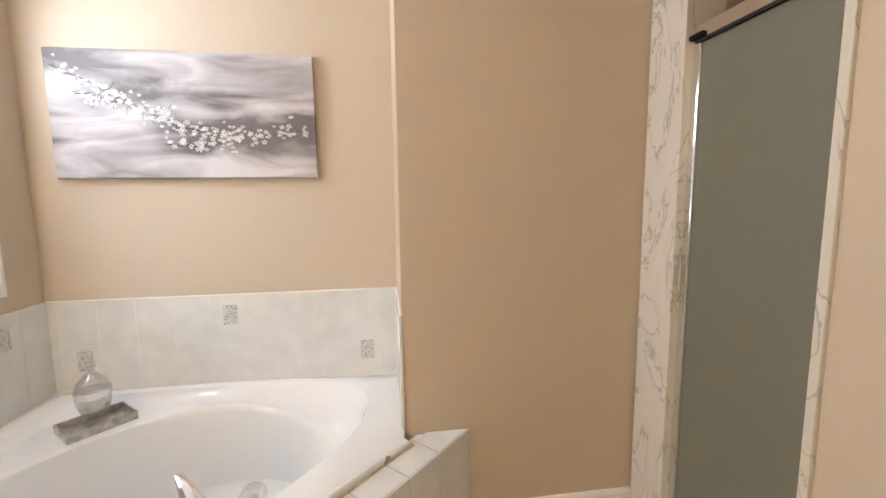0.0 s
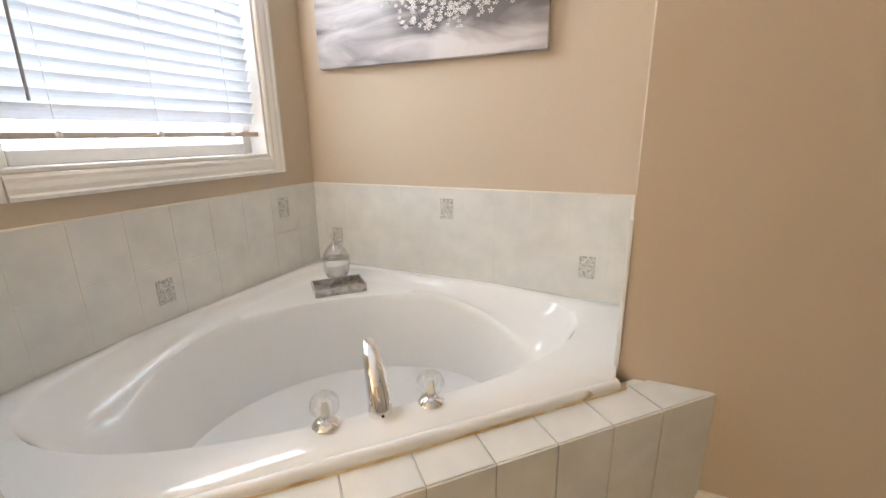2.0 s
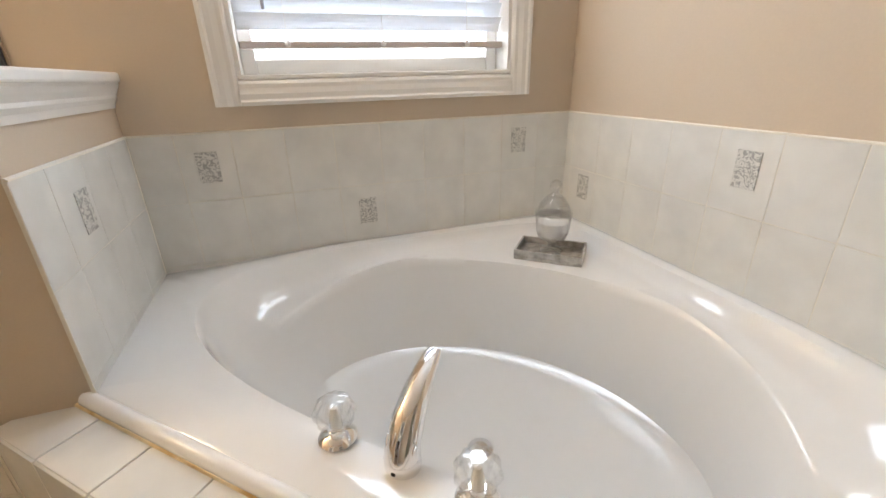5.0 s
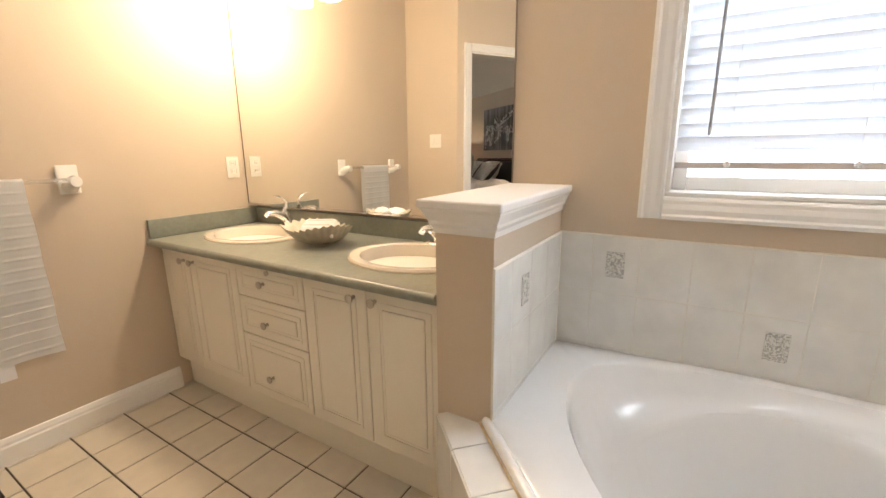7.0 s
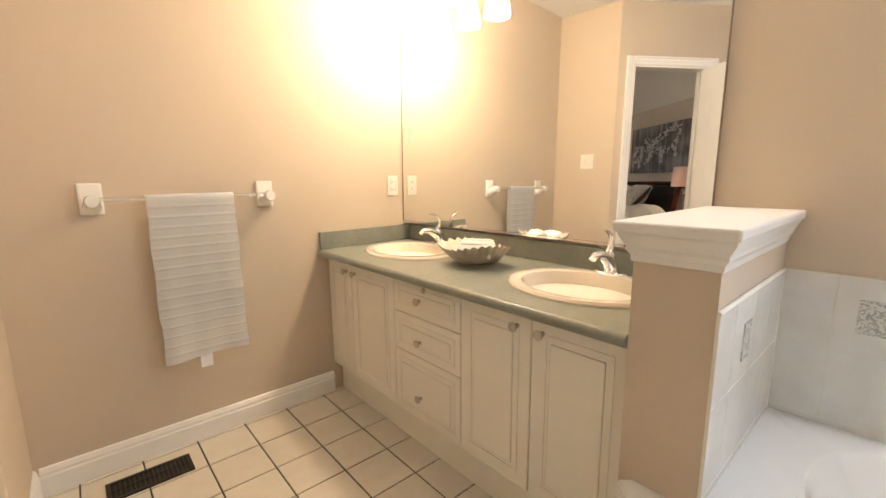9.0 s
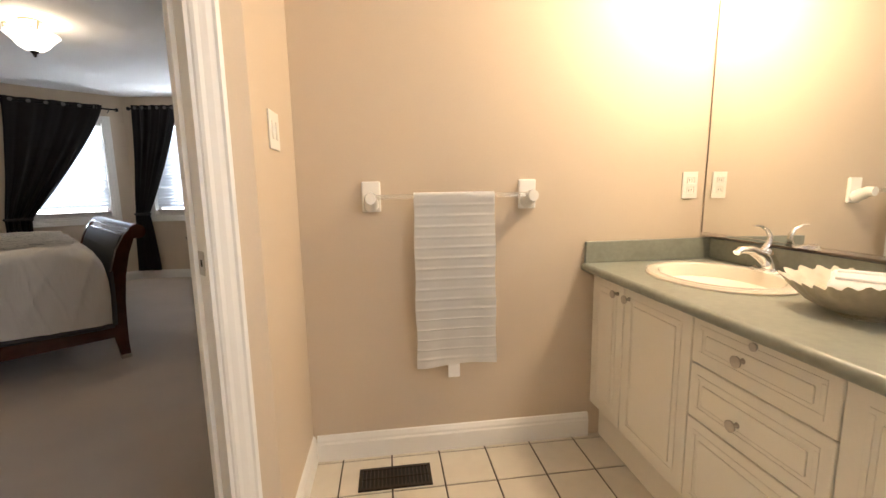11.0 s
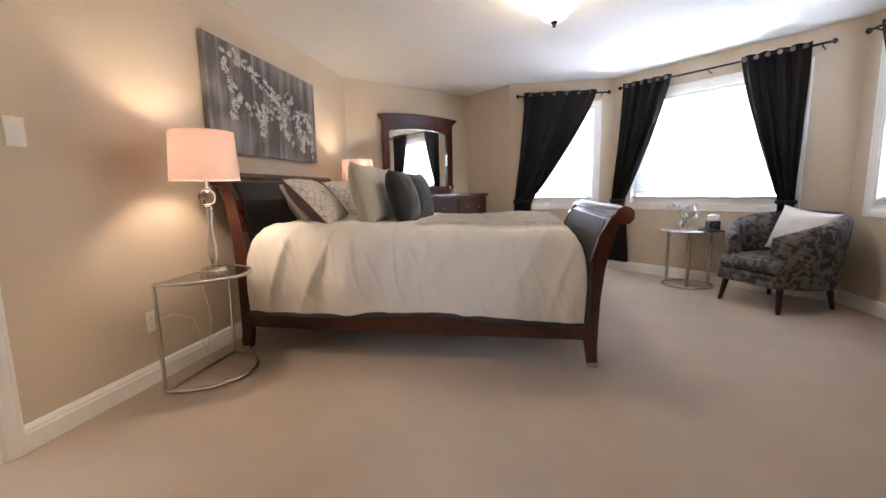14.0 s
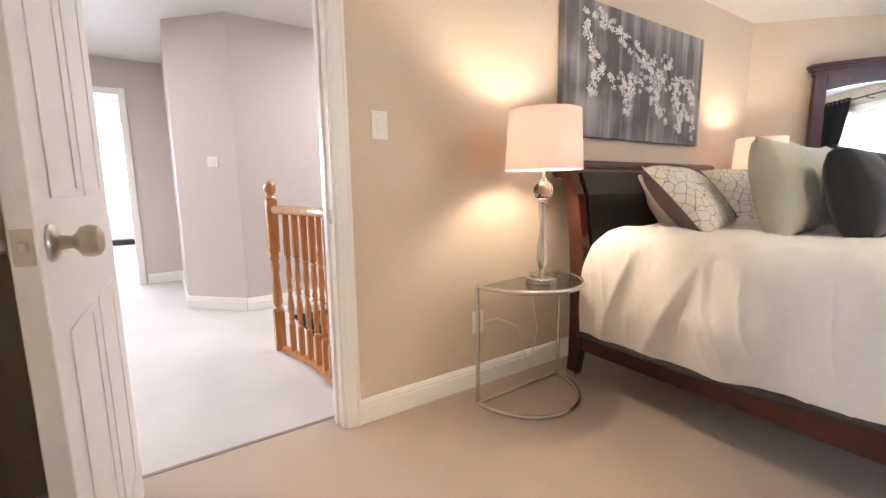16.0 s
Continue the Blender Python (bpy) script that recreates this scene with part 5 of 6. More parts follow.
def plate(name, m, label, category, w=0.072, h=0.116, kind="outlet"):
    """A wall plate with its switches or sockets."""
    t = thing(name, m, label, category)
    part("cover", boxed(-w / 2, w / 2, 0.001, 0.006, -h / 2, h / 2, 0.002), M["plastic"], t)
    if kind == "outlet":
        for z in (-0.021, 0.021):
            f = part("socket", boxed(-0.017, 0.017, 0.006, 0.0075, z - 0.014, z + 0.014, 0.004), M["plastic"], t)
            for x in (-0.006, 0.006):
                part("slot", boxed(x - 0.001, x + 0.001, 0.0075, 0.0079, z - 0.004, z + 0.005), M["dark"], f)
    else:
        for x in kind:
            part("rocker", boxed(x - 0.012, x + 0.012, 0.006, 0.010, -0.028, 0.028, 0.002), M["plastic"], t)
    return t


plate("wall_outlet", Matrix.Translation((0.125, Y_W, 1.128)), "white duplex outlet on the bathroom wall", "outlet")
plate("light_switch", frame_ab((X_SW, Y_W), corner)[0] @ Matrix.Translation((0.70 - Y_W, 0, 1.32)), "white double rocker switch beside the bathroom door", "switch", 0.115, 0.116, (-0.023, 0.023))
plate("light_switch", bed_frame(1.80, HEAD_V, 1.29, 180), "white light switch on the bedroom wall", "switch", 0.072, 0.116, (0.0,))
plate("wall_outlet", bed_frame(2.315, HEAD_V, 0.343, 180), "white outlet with a lamp plug on the bedroom wall", "outlet")
plate("light_switch", frame_ab(W(1.54, 6.56), W(1.12, 6.98))[0] @ Matrix.Translation((0.22, 0, 1.27)), "white thermostat plate on the hall wall", "switch", 0.10, 0.09, (0.0,))

# floor register
vent = thing("floor_register", Matrix.Translation((1.298, 0.505, 0.001)), "dark bronze slotted floor register", "floor vent")
part("tray", boxed(0.0, 0.285, 0, 0.125, 0, 0.002), M["dark"], vent)
fr = bmesh.new()
box(fr, 0, 0.285, 0, 0.014, 0.002, 0.007, 0.001)
box(fr, 0, 0.285, 0.111, 0.125, 0.002, 0.007, 0.001)
box(fr, 0, 0.014, 0.014, 0.111, 0.002, 0.007, 0.001)
box(fr, 0.271, 0.285, 0.014, 0.111, 0.002, 0.007, 0.001)
part("frame", fr, M["ventmetal"], vent)
for k in range(16):
    part("slat", boxed(0.022 + k * 0.0155, 0.0265 + k * 0.0155, 0.014, 0.111, 0.002, 0.006), M["ventmetal"], vent)
part("bar", boxed(0.014, 0.271, 0.060, 0.065, 0.003, 0.0065), M["ventmetal"], vent)

# shower
shw = thing("shower_enclosure", Matrix.Translation((X_S, 0, 0)), "frosted glass shower door in a chrome frame with marble jambs", "shower")
part("marble_jamb", boxed(-0.012, 0.13, 3.045, 3.232, 0.0, 2.30, 0.003), M["marble"], shw, "grey-veined marble jamb")
part("marble_jamb", boxed(-0.012, 0.13, 2.53, 2.556, 0.0, 2.30, 0.003), M["marble"], shw, "grey-veined marble jamb")
part("marble_curb", boxed(-0.03, 0.14, 2.557, 3.044, 0.0, 0.20, 0.006), M["marble"], shw, "grey-veined marble curb")
part("header", boxed(0.02, 0.06, 2.557, 3.044, 1.83, 1.88, 0.004), M["headerbar"], shw, "tan metal header")
part("header_seal", boxed(0.012, 0.02, 2.557, 3.03, 1.822, 1.832), M["dark"], shw)
part("post", boxed(0.015, 0.05, 3.010, 3.043, 0.20, 1.83, 0.004), M["chrome"], shw, "polished chrome post", smooth=False)
part("bracket", boxed(0.0, 0.03, 2.99, 3.08, 1.835, 1.85, 0.003), M["bronze"], shw)
part("post", boxed(0.015, 0.05, 2.557, 2.568, 0.20, 1.83, 0.003), M["chrome"], shw, "polished chrome post")
part("door_glass", boxed(0.028, 0.034, 2.568, 3.010, 0.215, 1.822), M["frost"], shw, "dull frosted glass door")
part("bottom_rail", boxed(0.018, 0.046, 2.568, 3.010, 0.201, 0.216, 0.003), M["chrome"], shw)

# ---- bedroom: bed ----
BU, BW = 2.80, 1.62
bed = thing("sleigh_bed", bed_frame(BU, 0), "dark cherry sleigh bed with black leather panels", "bed")


def slab_profile(line, thick):
    """A closed (y, z) outline of a board of that thickness along a bent line."""
    a, b = [], []
    for i, p in enumerate(line):
        q, r = Vector(line[max(i - 1, 0)]), Vector(line[min(i + 1, len(line) - 1)])
        d = (r - q).normalized()
        n = Vector((-d.y, d.x))
        t = thick[i] if isinstance(thick, (list, tuple)) else thick
        a.append(tuple(Vector(p) + n * t / 2))
        b.append(tuple(Vector(p) - n * t / 2))
    return a + b[::-1]


FOOT = [(1.935, 0.0), (1.945, 0.10), (1.955, 0.22), (1.95, 0.40), (1.925, 0.58), (1.885, 0.74), (1.84, 0.84), (1.80, 0.885)]
HEADL = [(4.135, 0.0), (4.12, 0.12), (4.105, 0.28), (4.105, 0.5), (4.125, 0.75), (4.16, 0.98), (4.205, 1.10), (4.245, 1.135)]
for nm, line, roll_at, rad in (("footboard", FOOT, (1.79, 0.872), 0.05), ("headboard", HEADL, (4.252, 1.122), 0.05)):
    for x in (0.0, BW - 0.055):
        th = [0.055, 0.065, 0.09, 0.095, 0.085, 0.075, 0.06, 0.05]
        post = part("post", sweep(slab_profile(line, th), x, x + 0.055), M["cherry"], bed, "curved cherry post")
        part("foot_cap", boxed(x - 0.002, x + 0.057, line[0][0] - 0.03, line[0][0] + 0.03, 0, 0.028, 0.003), M["brass"], post, "brushed metal foot cap")
    board = part(nm, sweep(slab_profile(line[2:], 0.035), 0.056, BW - 0.056), M["cherry"], bed)
    part("scroll_roll", lathe([(0.02, -0.004), (rad, 0.0), (rad, BW), (0.02, BW + 0.004)], 28, at=(0.0, roll_at[0], roll_at[1]), axis="X"), M["cherry"], bed, "rolled cherry top", smooth=True)
    seg = line[3:7]
    off = -0.024 if nm == "headboard" else 0.024
    part("leather_panel", sweep(slab_profile([(y + off, z) for y, z in seg], 0.02), 0.09, BW - 0.09), M["leather"], board, "black leather panel", smooth=False)
for x in (0.012, BW - 0.047):
    part("side_rail", boxed(x, x + 0.035, 1.97, 4.10, 0.155, 0.325, 0.006), M["cherry"], bed)
part("slat_base", boxed(0.05, BW - 0.05, 1.99, 4.09, 0.24, 0.30), M["cherry"], bed)
part("mattress", boxed(0.05, BW - 0.05, 2.02, 4.07, 0.301, 0.68, 0.05), M["duvet"], bed)


def draped(u0, u1, v0, v1, top, low, puff, seed, nv=90):
    """A quilt draped over the bed: a loft of cross-sections, with folds down its sides."""
    bm = bmesh.new()
    rings = []
    r = 0.10
    for j in range(nv + 1):
        f = j / nv
        v = v0 + (v1 - v0) * f
        edge = min(1.0, min(f, 1 - f) * 14)
        round_ = math.sqrt(max(0.0, 1 - (1 - edge) ** 2))
        zt = low + 0.12 + (top - low - 0.12) * (0.55 + 0.45 * round_) + 0.035 * math.exp(-((f - 0.86) / 0.10) ** 2)
        ring = []
        pts = []
        lo = low + 0.035 * f * (1 - f) * 2 + 0.012 * math.sin(9 * f + seed)
        hgt = zt - lo
        for k in range(25):
            pts.append((0, lo + (hgt - r) * k / 24, 1 - k / 24))
        for k in range(1, 7):
            a = math.pi / 2 * k / 6
            pts.append((r - r * math.cos(a), zt - r + r * math.sin(a), 0))
        W_ = u1 - u0
        for k in range(1, 40):
            pts.append((r + (W_ - 2 * r) * k / 40, zt, 0))
        for k in range(0, 7):
            a = math.pi / 2 * k / 6
            pts.append((W_ - r + r * math.sin(a), zt - r + r * math.cos(a), 0))
        for k in range(1, 15):
            pts.append((W_, zt - r - (hgt - r) * k / 14, k / 14))
        pts += [(W_ - 0.10, lo + 0.02, 0), (0.10, lo + 0.02, 0)]
        for (x, z, s) in pts:
            side = -1 if x < W_ / 2 else 1
            diag = v + 0.22 * (z - lo)
            pull = v + 0.34 * (z - lo)
            ridge = max(0.0, 1 - 2.4 * abs(noise.noise(Vector((pull * 4.2, seed + side * 3, z * 1.1))))) ** 2
            crease = max(0.0, 1 - 4.0 * abs(noise.noise(Vector(((v - 0.25 * z) * 8.5, seed + 21 + side, z * 2.2))))) ** 2
            fold = noise.noise(Vector((diag * 6.0, seed + side * 3, z * 0.8))) * 0.040 + 0.022 * ridge + 0.010 * crease
            fold *= 0.35 + 0.65 * min(1.0, max(0.0, z - lo) / 0.22)
            belly = puff * math.sin(math.pi * min(1, max(0, (z - lo) / max(hgt, 0.01))))
            rumple = max(0.0, 1 - 3.5 * abs(noise.noise(Vector((x * 4.5, v * 3.0, seed + 2))))) ** 2
            zz = z + noise.noise(Vector((x * 3, v * 3, seed))) * 0.022 + noise.noise(Vector((x * 9, v * 9, seed + 5))) * 0.012 + 0.012 * rumple * (z > zt - 0.12)
            dx = side * (belly + (fold if s > 0 or (x < 0.2 or x > W_ - 0.2) else 0)) * (0.35 + 0.65 * round_)
            ring.append(bm.verts.new((u0 + x + dx, v, zz)))
        rings.append(ring)
    n = len(rings[0])
    for a, b in zip(rings, rings[1:]):
        for k in range(n):
            bm.faces.new((a[k], a[(k + 1) % n], b[(k + 1) % n], b[k]))
    bm.faces.new(rings[0][::-1])
    bm.faces.new(rings[-1])
    return bm


dv = thing("duvet", bed_frame(BU, 0), "cream rumpled duvet with a dark grey border", "duvet")
part("quilt", draped(-0.035, BW + 0.035, 1.985, 4.055, 0.800, 0.27, 0.035, 4.0, 240), M["duvet"], dv, smooth=True)
path_n = [(-0.035 + noise.noise(Vector(((1.99 + 2.05 * k / 60) * 7.0, 1.0, 0.2))) * 0.026, 1.985 + 2.07 * k / 60, 0.264 + 0.07 * (k / 60) * (1 - k / 60) + 0.012 * math.sin(9 * k / 60 + 4)) for k in range(61)]
part("border", tube(path_n, 0.016, 8), M["border"], dv, "dark grey piped border", smooth=True)
part("border", tube([(-0.045, 1.982, 0.262), (-0.048, 1.975, 0.40), (-0.030, 1.968, 0.62)], 0.014, 8), M["border"], dv, "dark grey piped border", smooth=True)
throw = thing("bed_throw", bed_frame(BU, 0), "folded cream throw with a dark scroll pattern", "throw")
bm = bmesh.new()
g = [[bm.verts.new((0.22 + 1.22 * i / 24, 2.08 + 0.95 * j / 24, 0.815 + noise.noise(Vector(((0.22 + 1.22 * i / 24) * 3, (2.08 + 0.95 * j / 24) * 3, 4.0))) * 0.022 + noise.noise(Vector((i * 0.5, j * 0.5, 2))) * 0.006)) for j in range(25)] for i in range(25)]
for i in range(24):
    for j in range(24):
        bm.faces.new((g[i][j], g[i + 1][j], g[i + 1][j + 1], g[i][j + 1]))
bmesh.ops.solidify(bm, geom=bm.faces[:], thickness=0.02)
part("cloth", bm, M["scroll"], throw, smooth=True)


def cushion(m, w, h, t, mat, label, backing=None, seed=0.0, flange=0.0):
    """A plump pillow with pinched corners; x across, z up, y its thickness."""
    c = thing("pillow", m, label, "pillow", "pillows on the bed")
    n = 22
    for side in (-1, 1):
        bm = bmesh.new()
        g = []
        for i in range(n + 1):
            row = []
            for j in range(n + 1):
                a, b = 2 * i / n - 1, 2 * j / n - 1
                bulge = (max(0, 1 - a * a) ** 0.5) * (max(0, 1 - b * b) ** 0.5)
                pin = 1 - 0.10 * (1 - a * a) * (1 if abs(b) > 0.5 else abs(b) * 2) ** 2
                pin2 = 1 - 0.10 * (1 - b * b) * (abs(a)) ** 2
                y = side * (t / 2 * bulge ** 0.75 + 0.004)
                wr = 0.012 * noise.noise(Vector((a * 2.2, b * 2.2, seed + side))) * bulge
                row.append(bm.verts.new((a * w / 2 * pin2, y + wr, h / 2 + b * h / 2 * pin)))
            g.append(row)
        for i in range(n):
            for j in range(n):
                f = (g[i][j], g[i + 1][j], g[i + 1][j + 1], g[i][j + 1])
                bm.faces.new(f)
        rim = [g[i][0] for i in range(n)] + [g[n][j] for j in range(n)] + [g[i][n] for i in range(n, 0, -1)] + [g[0][j] for j in range(n, 0, -1)]
        mid = [bm.verts.new((v.co.x, 0, v.co.z)) for v in rim]
        for k in range(len(rim)):
            bm.faces.new((rim[k], rim[(k + 1) % len(rim)], mid[(k + 1) % len(rim)], mid[k]))
        part("front_cover" if side < 0 else "back_cover", bm, (mat if side < 0 or backing is None else backing), c, smooth=True)
    return c


TOPZ = 0.775
for du in (0.48, 1.22):
    cushion(bed_frame(BU + du, 3.63, TOPZ + 0.01, 14 if du < 0.7 else -14) @ pose(0, 0, 0, -42, 0, 0), 0.66, 0.44, 0.20, M["scroll"], "cream scroll-patterned sham with a plum-grey back", M["plum"], du)
cushion(bed_frame(BU + 0.86, 3.95, TOPZ - 0.01, 0) @ pose(0, 0, 0, -35, 0, 0), 0.56, 0.40, 0.18, M["duvet"], "white sleeping pillow behind the shams", None, 7)
cushion(bed_frame(BU + 1.42, 3.90, TOPZ - 0.01, 0) @ pose(0, 0, 0, -35, 0, 0), 0.52, 0.40, 0.18, M["duvet"], "white sleeping pillow behind the shams", None, 8)
cushion(bed_frame(BU + 0.61, 3.39, TOPZ, 4) @ pose(0, 0, 0, -14, 0, 0), 0.50, 0.47, 0.20, M["sage"], "sage linen square pillow", None, 2)
cushion(bed_frame(BU + 1.10, 3.42, TOPZ, -3) @ pose(0, 0, 0, -14, 0, 0), 0.50, 0.47, 0.20, M["sage"], "sage linen square pillow", None, 3)
cushion(bed_frame(BU + 0.73, 3.16, TOPZ, 3) @ pose(0, 0, 0, -16, 0, 0), 0.46, 0.42, 0.20, M["charcoal"], "charcoal linen square pillow", None, 4)
cushion(bed_frame(BU + 1.12, 3.15, TOPZ, -6) @ pose(0, 0, 0, -16, 0, 0), 0.46, 0.42, 0.20, M["charcoal"], "charcoal linen square pillow", None, 5)

art = thing("canvas_painting", bed_frame(2.87, HEAD_V - 0.042, 1.31), "grey canvas of white blossom branches above the bed", "painting")
part("canvas", boxed(0, 1.46, 0, 0.04, 0, 0.735, 0.003), M["canvas_b"], art)
BOUGHS = [[(0.17, 0.92), (0.32, 0.82), (0.50, 0.70), (0.68, 0.52), (0.82, 0.32), (0.96, 0.14)], [(0.11, 0.84), (0.17, 0.62), (0.27, 0.46), (0.42, 0.44), (0.54, 0.52)], [(0.42, 0.44), (0.39, 0.22)], [(0.50, 0.70), (0.60, 0.40), (0.67, 0.20)], [(0.66, 0.74), (0.72, 0.56), (0.88, 0.54), (0.92, 0.40)], [(0.80, 0.34), (0.82, 0.10)], [(0.20, 0.50), (0.16, 0.36)]]
part("branch_painting", twigs(1.46, 0.735, BOUGHS, 0.0045, 5), M["branchpaint"], art, "thin dark painted branches")
part("blossom_painting", petals(1.46, 0.735, BOUGHS, 0.026, 92, 0.028, 17), M["blossompaint"], art, "clustered off-white painted blossoms")

# ---- bedside table and lamp (two) ----


def half_table(u, flip=False):
    t = thing("bedside_table", bed_frame(u, HEAD_V - 0.17, 0), "half-round silver metal bedside table with smoked glass", "side table", "bedside tables")
    R = 0.275
    for z in (0.012, 0.58):
        arc = [(R * math.cos(a), -0.30 * math.sin(a), z) for a in [math.pi * k / 30 for k in range(31)]]
        part("hoop", tube(arc, 0.011, 10), M["steel"], t, smooth=True)
        part("back_bar", tube([(-R, 0, z), (R, 0, z)], 0.010, 10), M["steel"], t, smooth=True)
    for x, y in ((-R, 0), (R, 0)):
        part("leg", tube([(x, y, 0.012), (x, y, 0.58)], 0.010, 10), M["steel"], t, smooth=True)
    part("glass_top", prism([(0.265 * math.cos(a), -0.288 * math.sin(a)) for a in [-math.pi * k / 30 + math.pi for k in range(31)]][::-1], 0.577, 0.586), M["smoke"], t, "smoked glass top")
    lm = thing("table_lamp", bed_frame(u, HEAD_V - 0.30, 0.587), "silver table lamp with a pale pink drum shade", "lamp", "bedside lamps")
    part("base", lathe([(0.072, 0), (0.072, 0.022), (0.066, 0.028), (0.060, 0.030), (0.060, 0.040), (0.02, 0.046)], 32), M["steel"], lm, smooth=True)
    part("stem", lathe([(0.013, 0.044), (0.013, 0.06), (0.024, 0.10), (0.023, 0.16), (0.013, 0.23), (0.0125, 0.28), (0.02, 0.34), (0.018, 0.365), (0.024, 0.372), (0.010, 0.380)], 20), M["steel"], lm, "turned silver stem", smooth=True)
    part("crystal_ball", lathe([(0.010, 0.380), (0.030, 0.390), (0.044, 0.412), (0.046, 0.428), (0.040, 0.450), (0.022, 0.466), (0.010, 0.470)], 14), M["crystal"], lm, "clear crystal ball")
    part("neck", lathe([(0.018, 0.470), (0.018, 0.478), (0.008, 0.482), (0.008, 0.56)], 16), M["steel"], lm)
    sh_ = bmesh.new()
    N = 48
    rings = [[sh_.verts.new((r * math.cos(2 * math.pi * k / N), r * math.sin(2 * math.pi * k / N), z)) for k in range(N)] for r, z in ((0.172, 0.515), (0.157, 0.772), (0.154, 0.772), (0.169, 0.515))]
    for i in range(4):
        for k in range(N):
            sh_.faces.new((rings[i][k], rings[i][(k + 1) % N], rings[(i + 1) % 4][(k + 1) % N], rings[(i + 1) % 4][k]))
    part("shade", sh_, M["shade"], lm, "pale pink fabric drum shade", smooth=True)
    part("bulb", lathe([(0.012, 0.58), (0.028, 0.62), (0.030, 0.645), (0.018, 0.675), (0.002, 0.682)], 16), M["bulb"], lm, "glowing bulb", smooth=True).visible_shadow = False
    part("finial", lathe([(0.006, 0.765), (0.009, 0.782), (0.003, 0.796)], 12), M["steel"], lm)
    lamp("bedside_bulb", "POINT", Matrix.Translation(W(u, HEAD_V - 0.30, 0.587 + 0.66)), BEDSIDE, WARM, 0.04)


half_table(2.46)
half_table(4.73)
cd = thing("lamp_cord", bed_frame(2.3, HEAD_V - 0.02, 0), "thin clear lamp cord hanging to the outlet", "cord")
part("cord", tube([(0.015, 0.005, 0.34), (0.10, -0.04, 0.36), (0.22, -0.06, 0.30), (0.30, -0.05, 0.10), (0.34, -0.03, 0.03), (0.38, -0.05, 0.25), (0.30, -0.06, 0.57)], 0.0025, 6), M["plastic"], cd)

# ---- dresser with mirror ----
dm = frame_ab(A5, A6)[0]
ds = thing("dresser", dm @ Matrix.Translation((0.06, 0.02, 0)), "dark cherry dresser with drawers and small metal pulls", "dresser")
part("body", boxed(0.02, 1.50, 0.0, 0.46, 0.06, 0.94, 0.004), M["cherry"], ds)
part("top", boxed(0.0, 1.52, -0.005, 0.49, 0.94, 0.975, 0.010), M["cherry"], ds)
part("plinth", boxed(0.03, 1.49, 0.01, 0.45, 0.0, 0.06), M["cherry"], ds)
for c in range(3):
    for r in range(3):
        x0, z0 = 0.05 + c * 0.475, 0.09 + r * 0.28
        d = part("drawer", boxed(x0, x0 + 0.455, 0.46, 0.478, z0, z0 + 0.265, 0.006), M["cherry"], ds)
        for x in ((0.2275,) if c == 1 else (0.13, 0.325)):
            part("pull", lathe([(0.006, 0), (0.006, 0.012), (0.014, 0.02), (0.010, 0.027), (0.001, 0.028)], 14, at=(x0 + x, 0.478, z0 + 0.15), axis="Y"), M["steel"], d, "small metal pull")
mr = thing("dresser_mirror", dm @ Matrix.Translation((0.30, 0.03, 0.976)), "dark cherry framed mirror with an arched crown on the dresser", "mirror")
MW, MH = 1.13, 0.99
for x in (0.03, MW - 0.12):
    part("stile", boxed(x, x + 0.09, 0, 0.045, 0.0, MH - 0.08, 0.006), M["cherry"], mr)
part("bottom_rail", boxed(0.12, MW - 0.12, 0, 0.045, 0.0, 0.10, 0.006), M["cherry"], mr)
arch = [(0.12 + (MW - 0.24) * k / 16, MH - 0.20 + 0.045 * math.sin(math.pi * k / 16)) for k in range(17)]
outl = arch + [(MW - 0.12, MH - 0.06), (0.12, MH - 0.06)]
bm = bmesh.new()
fa, fb = [bm.verts.new((x, 0.0, z)) for x, z in outl], [bm.verts.new((x, 0.045, z)) for x, z in outl]
bm.faces.new(fa)
bm.faces.new(fb[::-1])
for k in range(len(outl)):
    bm.faces.new((fa[k], fb[k], fb[(k + 1) % len(outl)], fa[(k + 1) % len(outl)]))
part("top_rail", bm, M["cherry"], mr)
for i, (o, z0, z1) in enumerate(((0.0, 0.0, 0.03), (0.02, 0.03, 0.055), (0.035, 0.055, 0.08))):
    bm = bmesh.new()
    lo = [bm.verts.new((0.02 - o + (MW - 0.04 + 2 * o) * k / 16, y, MH - 0.09 + z0 + 0.03 * math.sin(math.pi * k / 16))) for y in (-0.002 if i else 0.0, 0.05 + o) for k in range(17)]
    hi = [bm.verts.new((v.co.x, v.co.y, v.co.z + z1 - z0)) for v in lo]
    for k in range(16):
        bm.faces.new((lo[k], lo[k + 1], lo[18 + k], lo[17 + k]))
        bm.faces.new((hi[k], hi[17 + k], hi[18 + k], hi[k + 1]))
        bm.faces.new((lo[k], hi[k], hi[k + 1], lo[k + 1]))
        bm.faces.new((lo[17 + k], lo[18 + k], hi[18 + k], hi[17 + k]))
    for k in (0, 16):
        bm.faces.new((lo[k], lo[17 + k], hi[17 + k], hi[k]))
    part("crown", bm, M["cherry"], mr)
part("glass", boxed(0.115, MW - 0.115, 0.012, 0.018, 0.095, MH - 0.14), M["mirror"], mr, "silvered mirror glass")
orn = thing("glass_ornament", dm @ Matrix.Translation((0.50, 0.26, 0.976)), "small clear glass ornament on the dresser", "ornament")
part("base", lathe([(0.03, 0), (0.03, 0.01), (0.008, 0.02), (0.008, 0.05)], 16), M["crystal"], orn)
part("bloom", lathe([(0.008, 0.05), (0.03, 0.065), (0.042, 0.09), (0.03, 0.115), (0.002, 0.12)], 12), M["crystal"], orn)

# ---- curtains ----


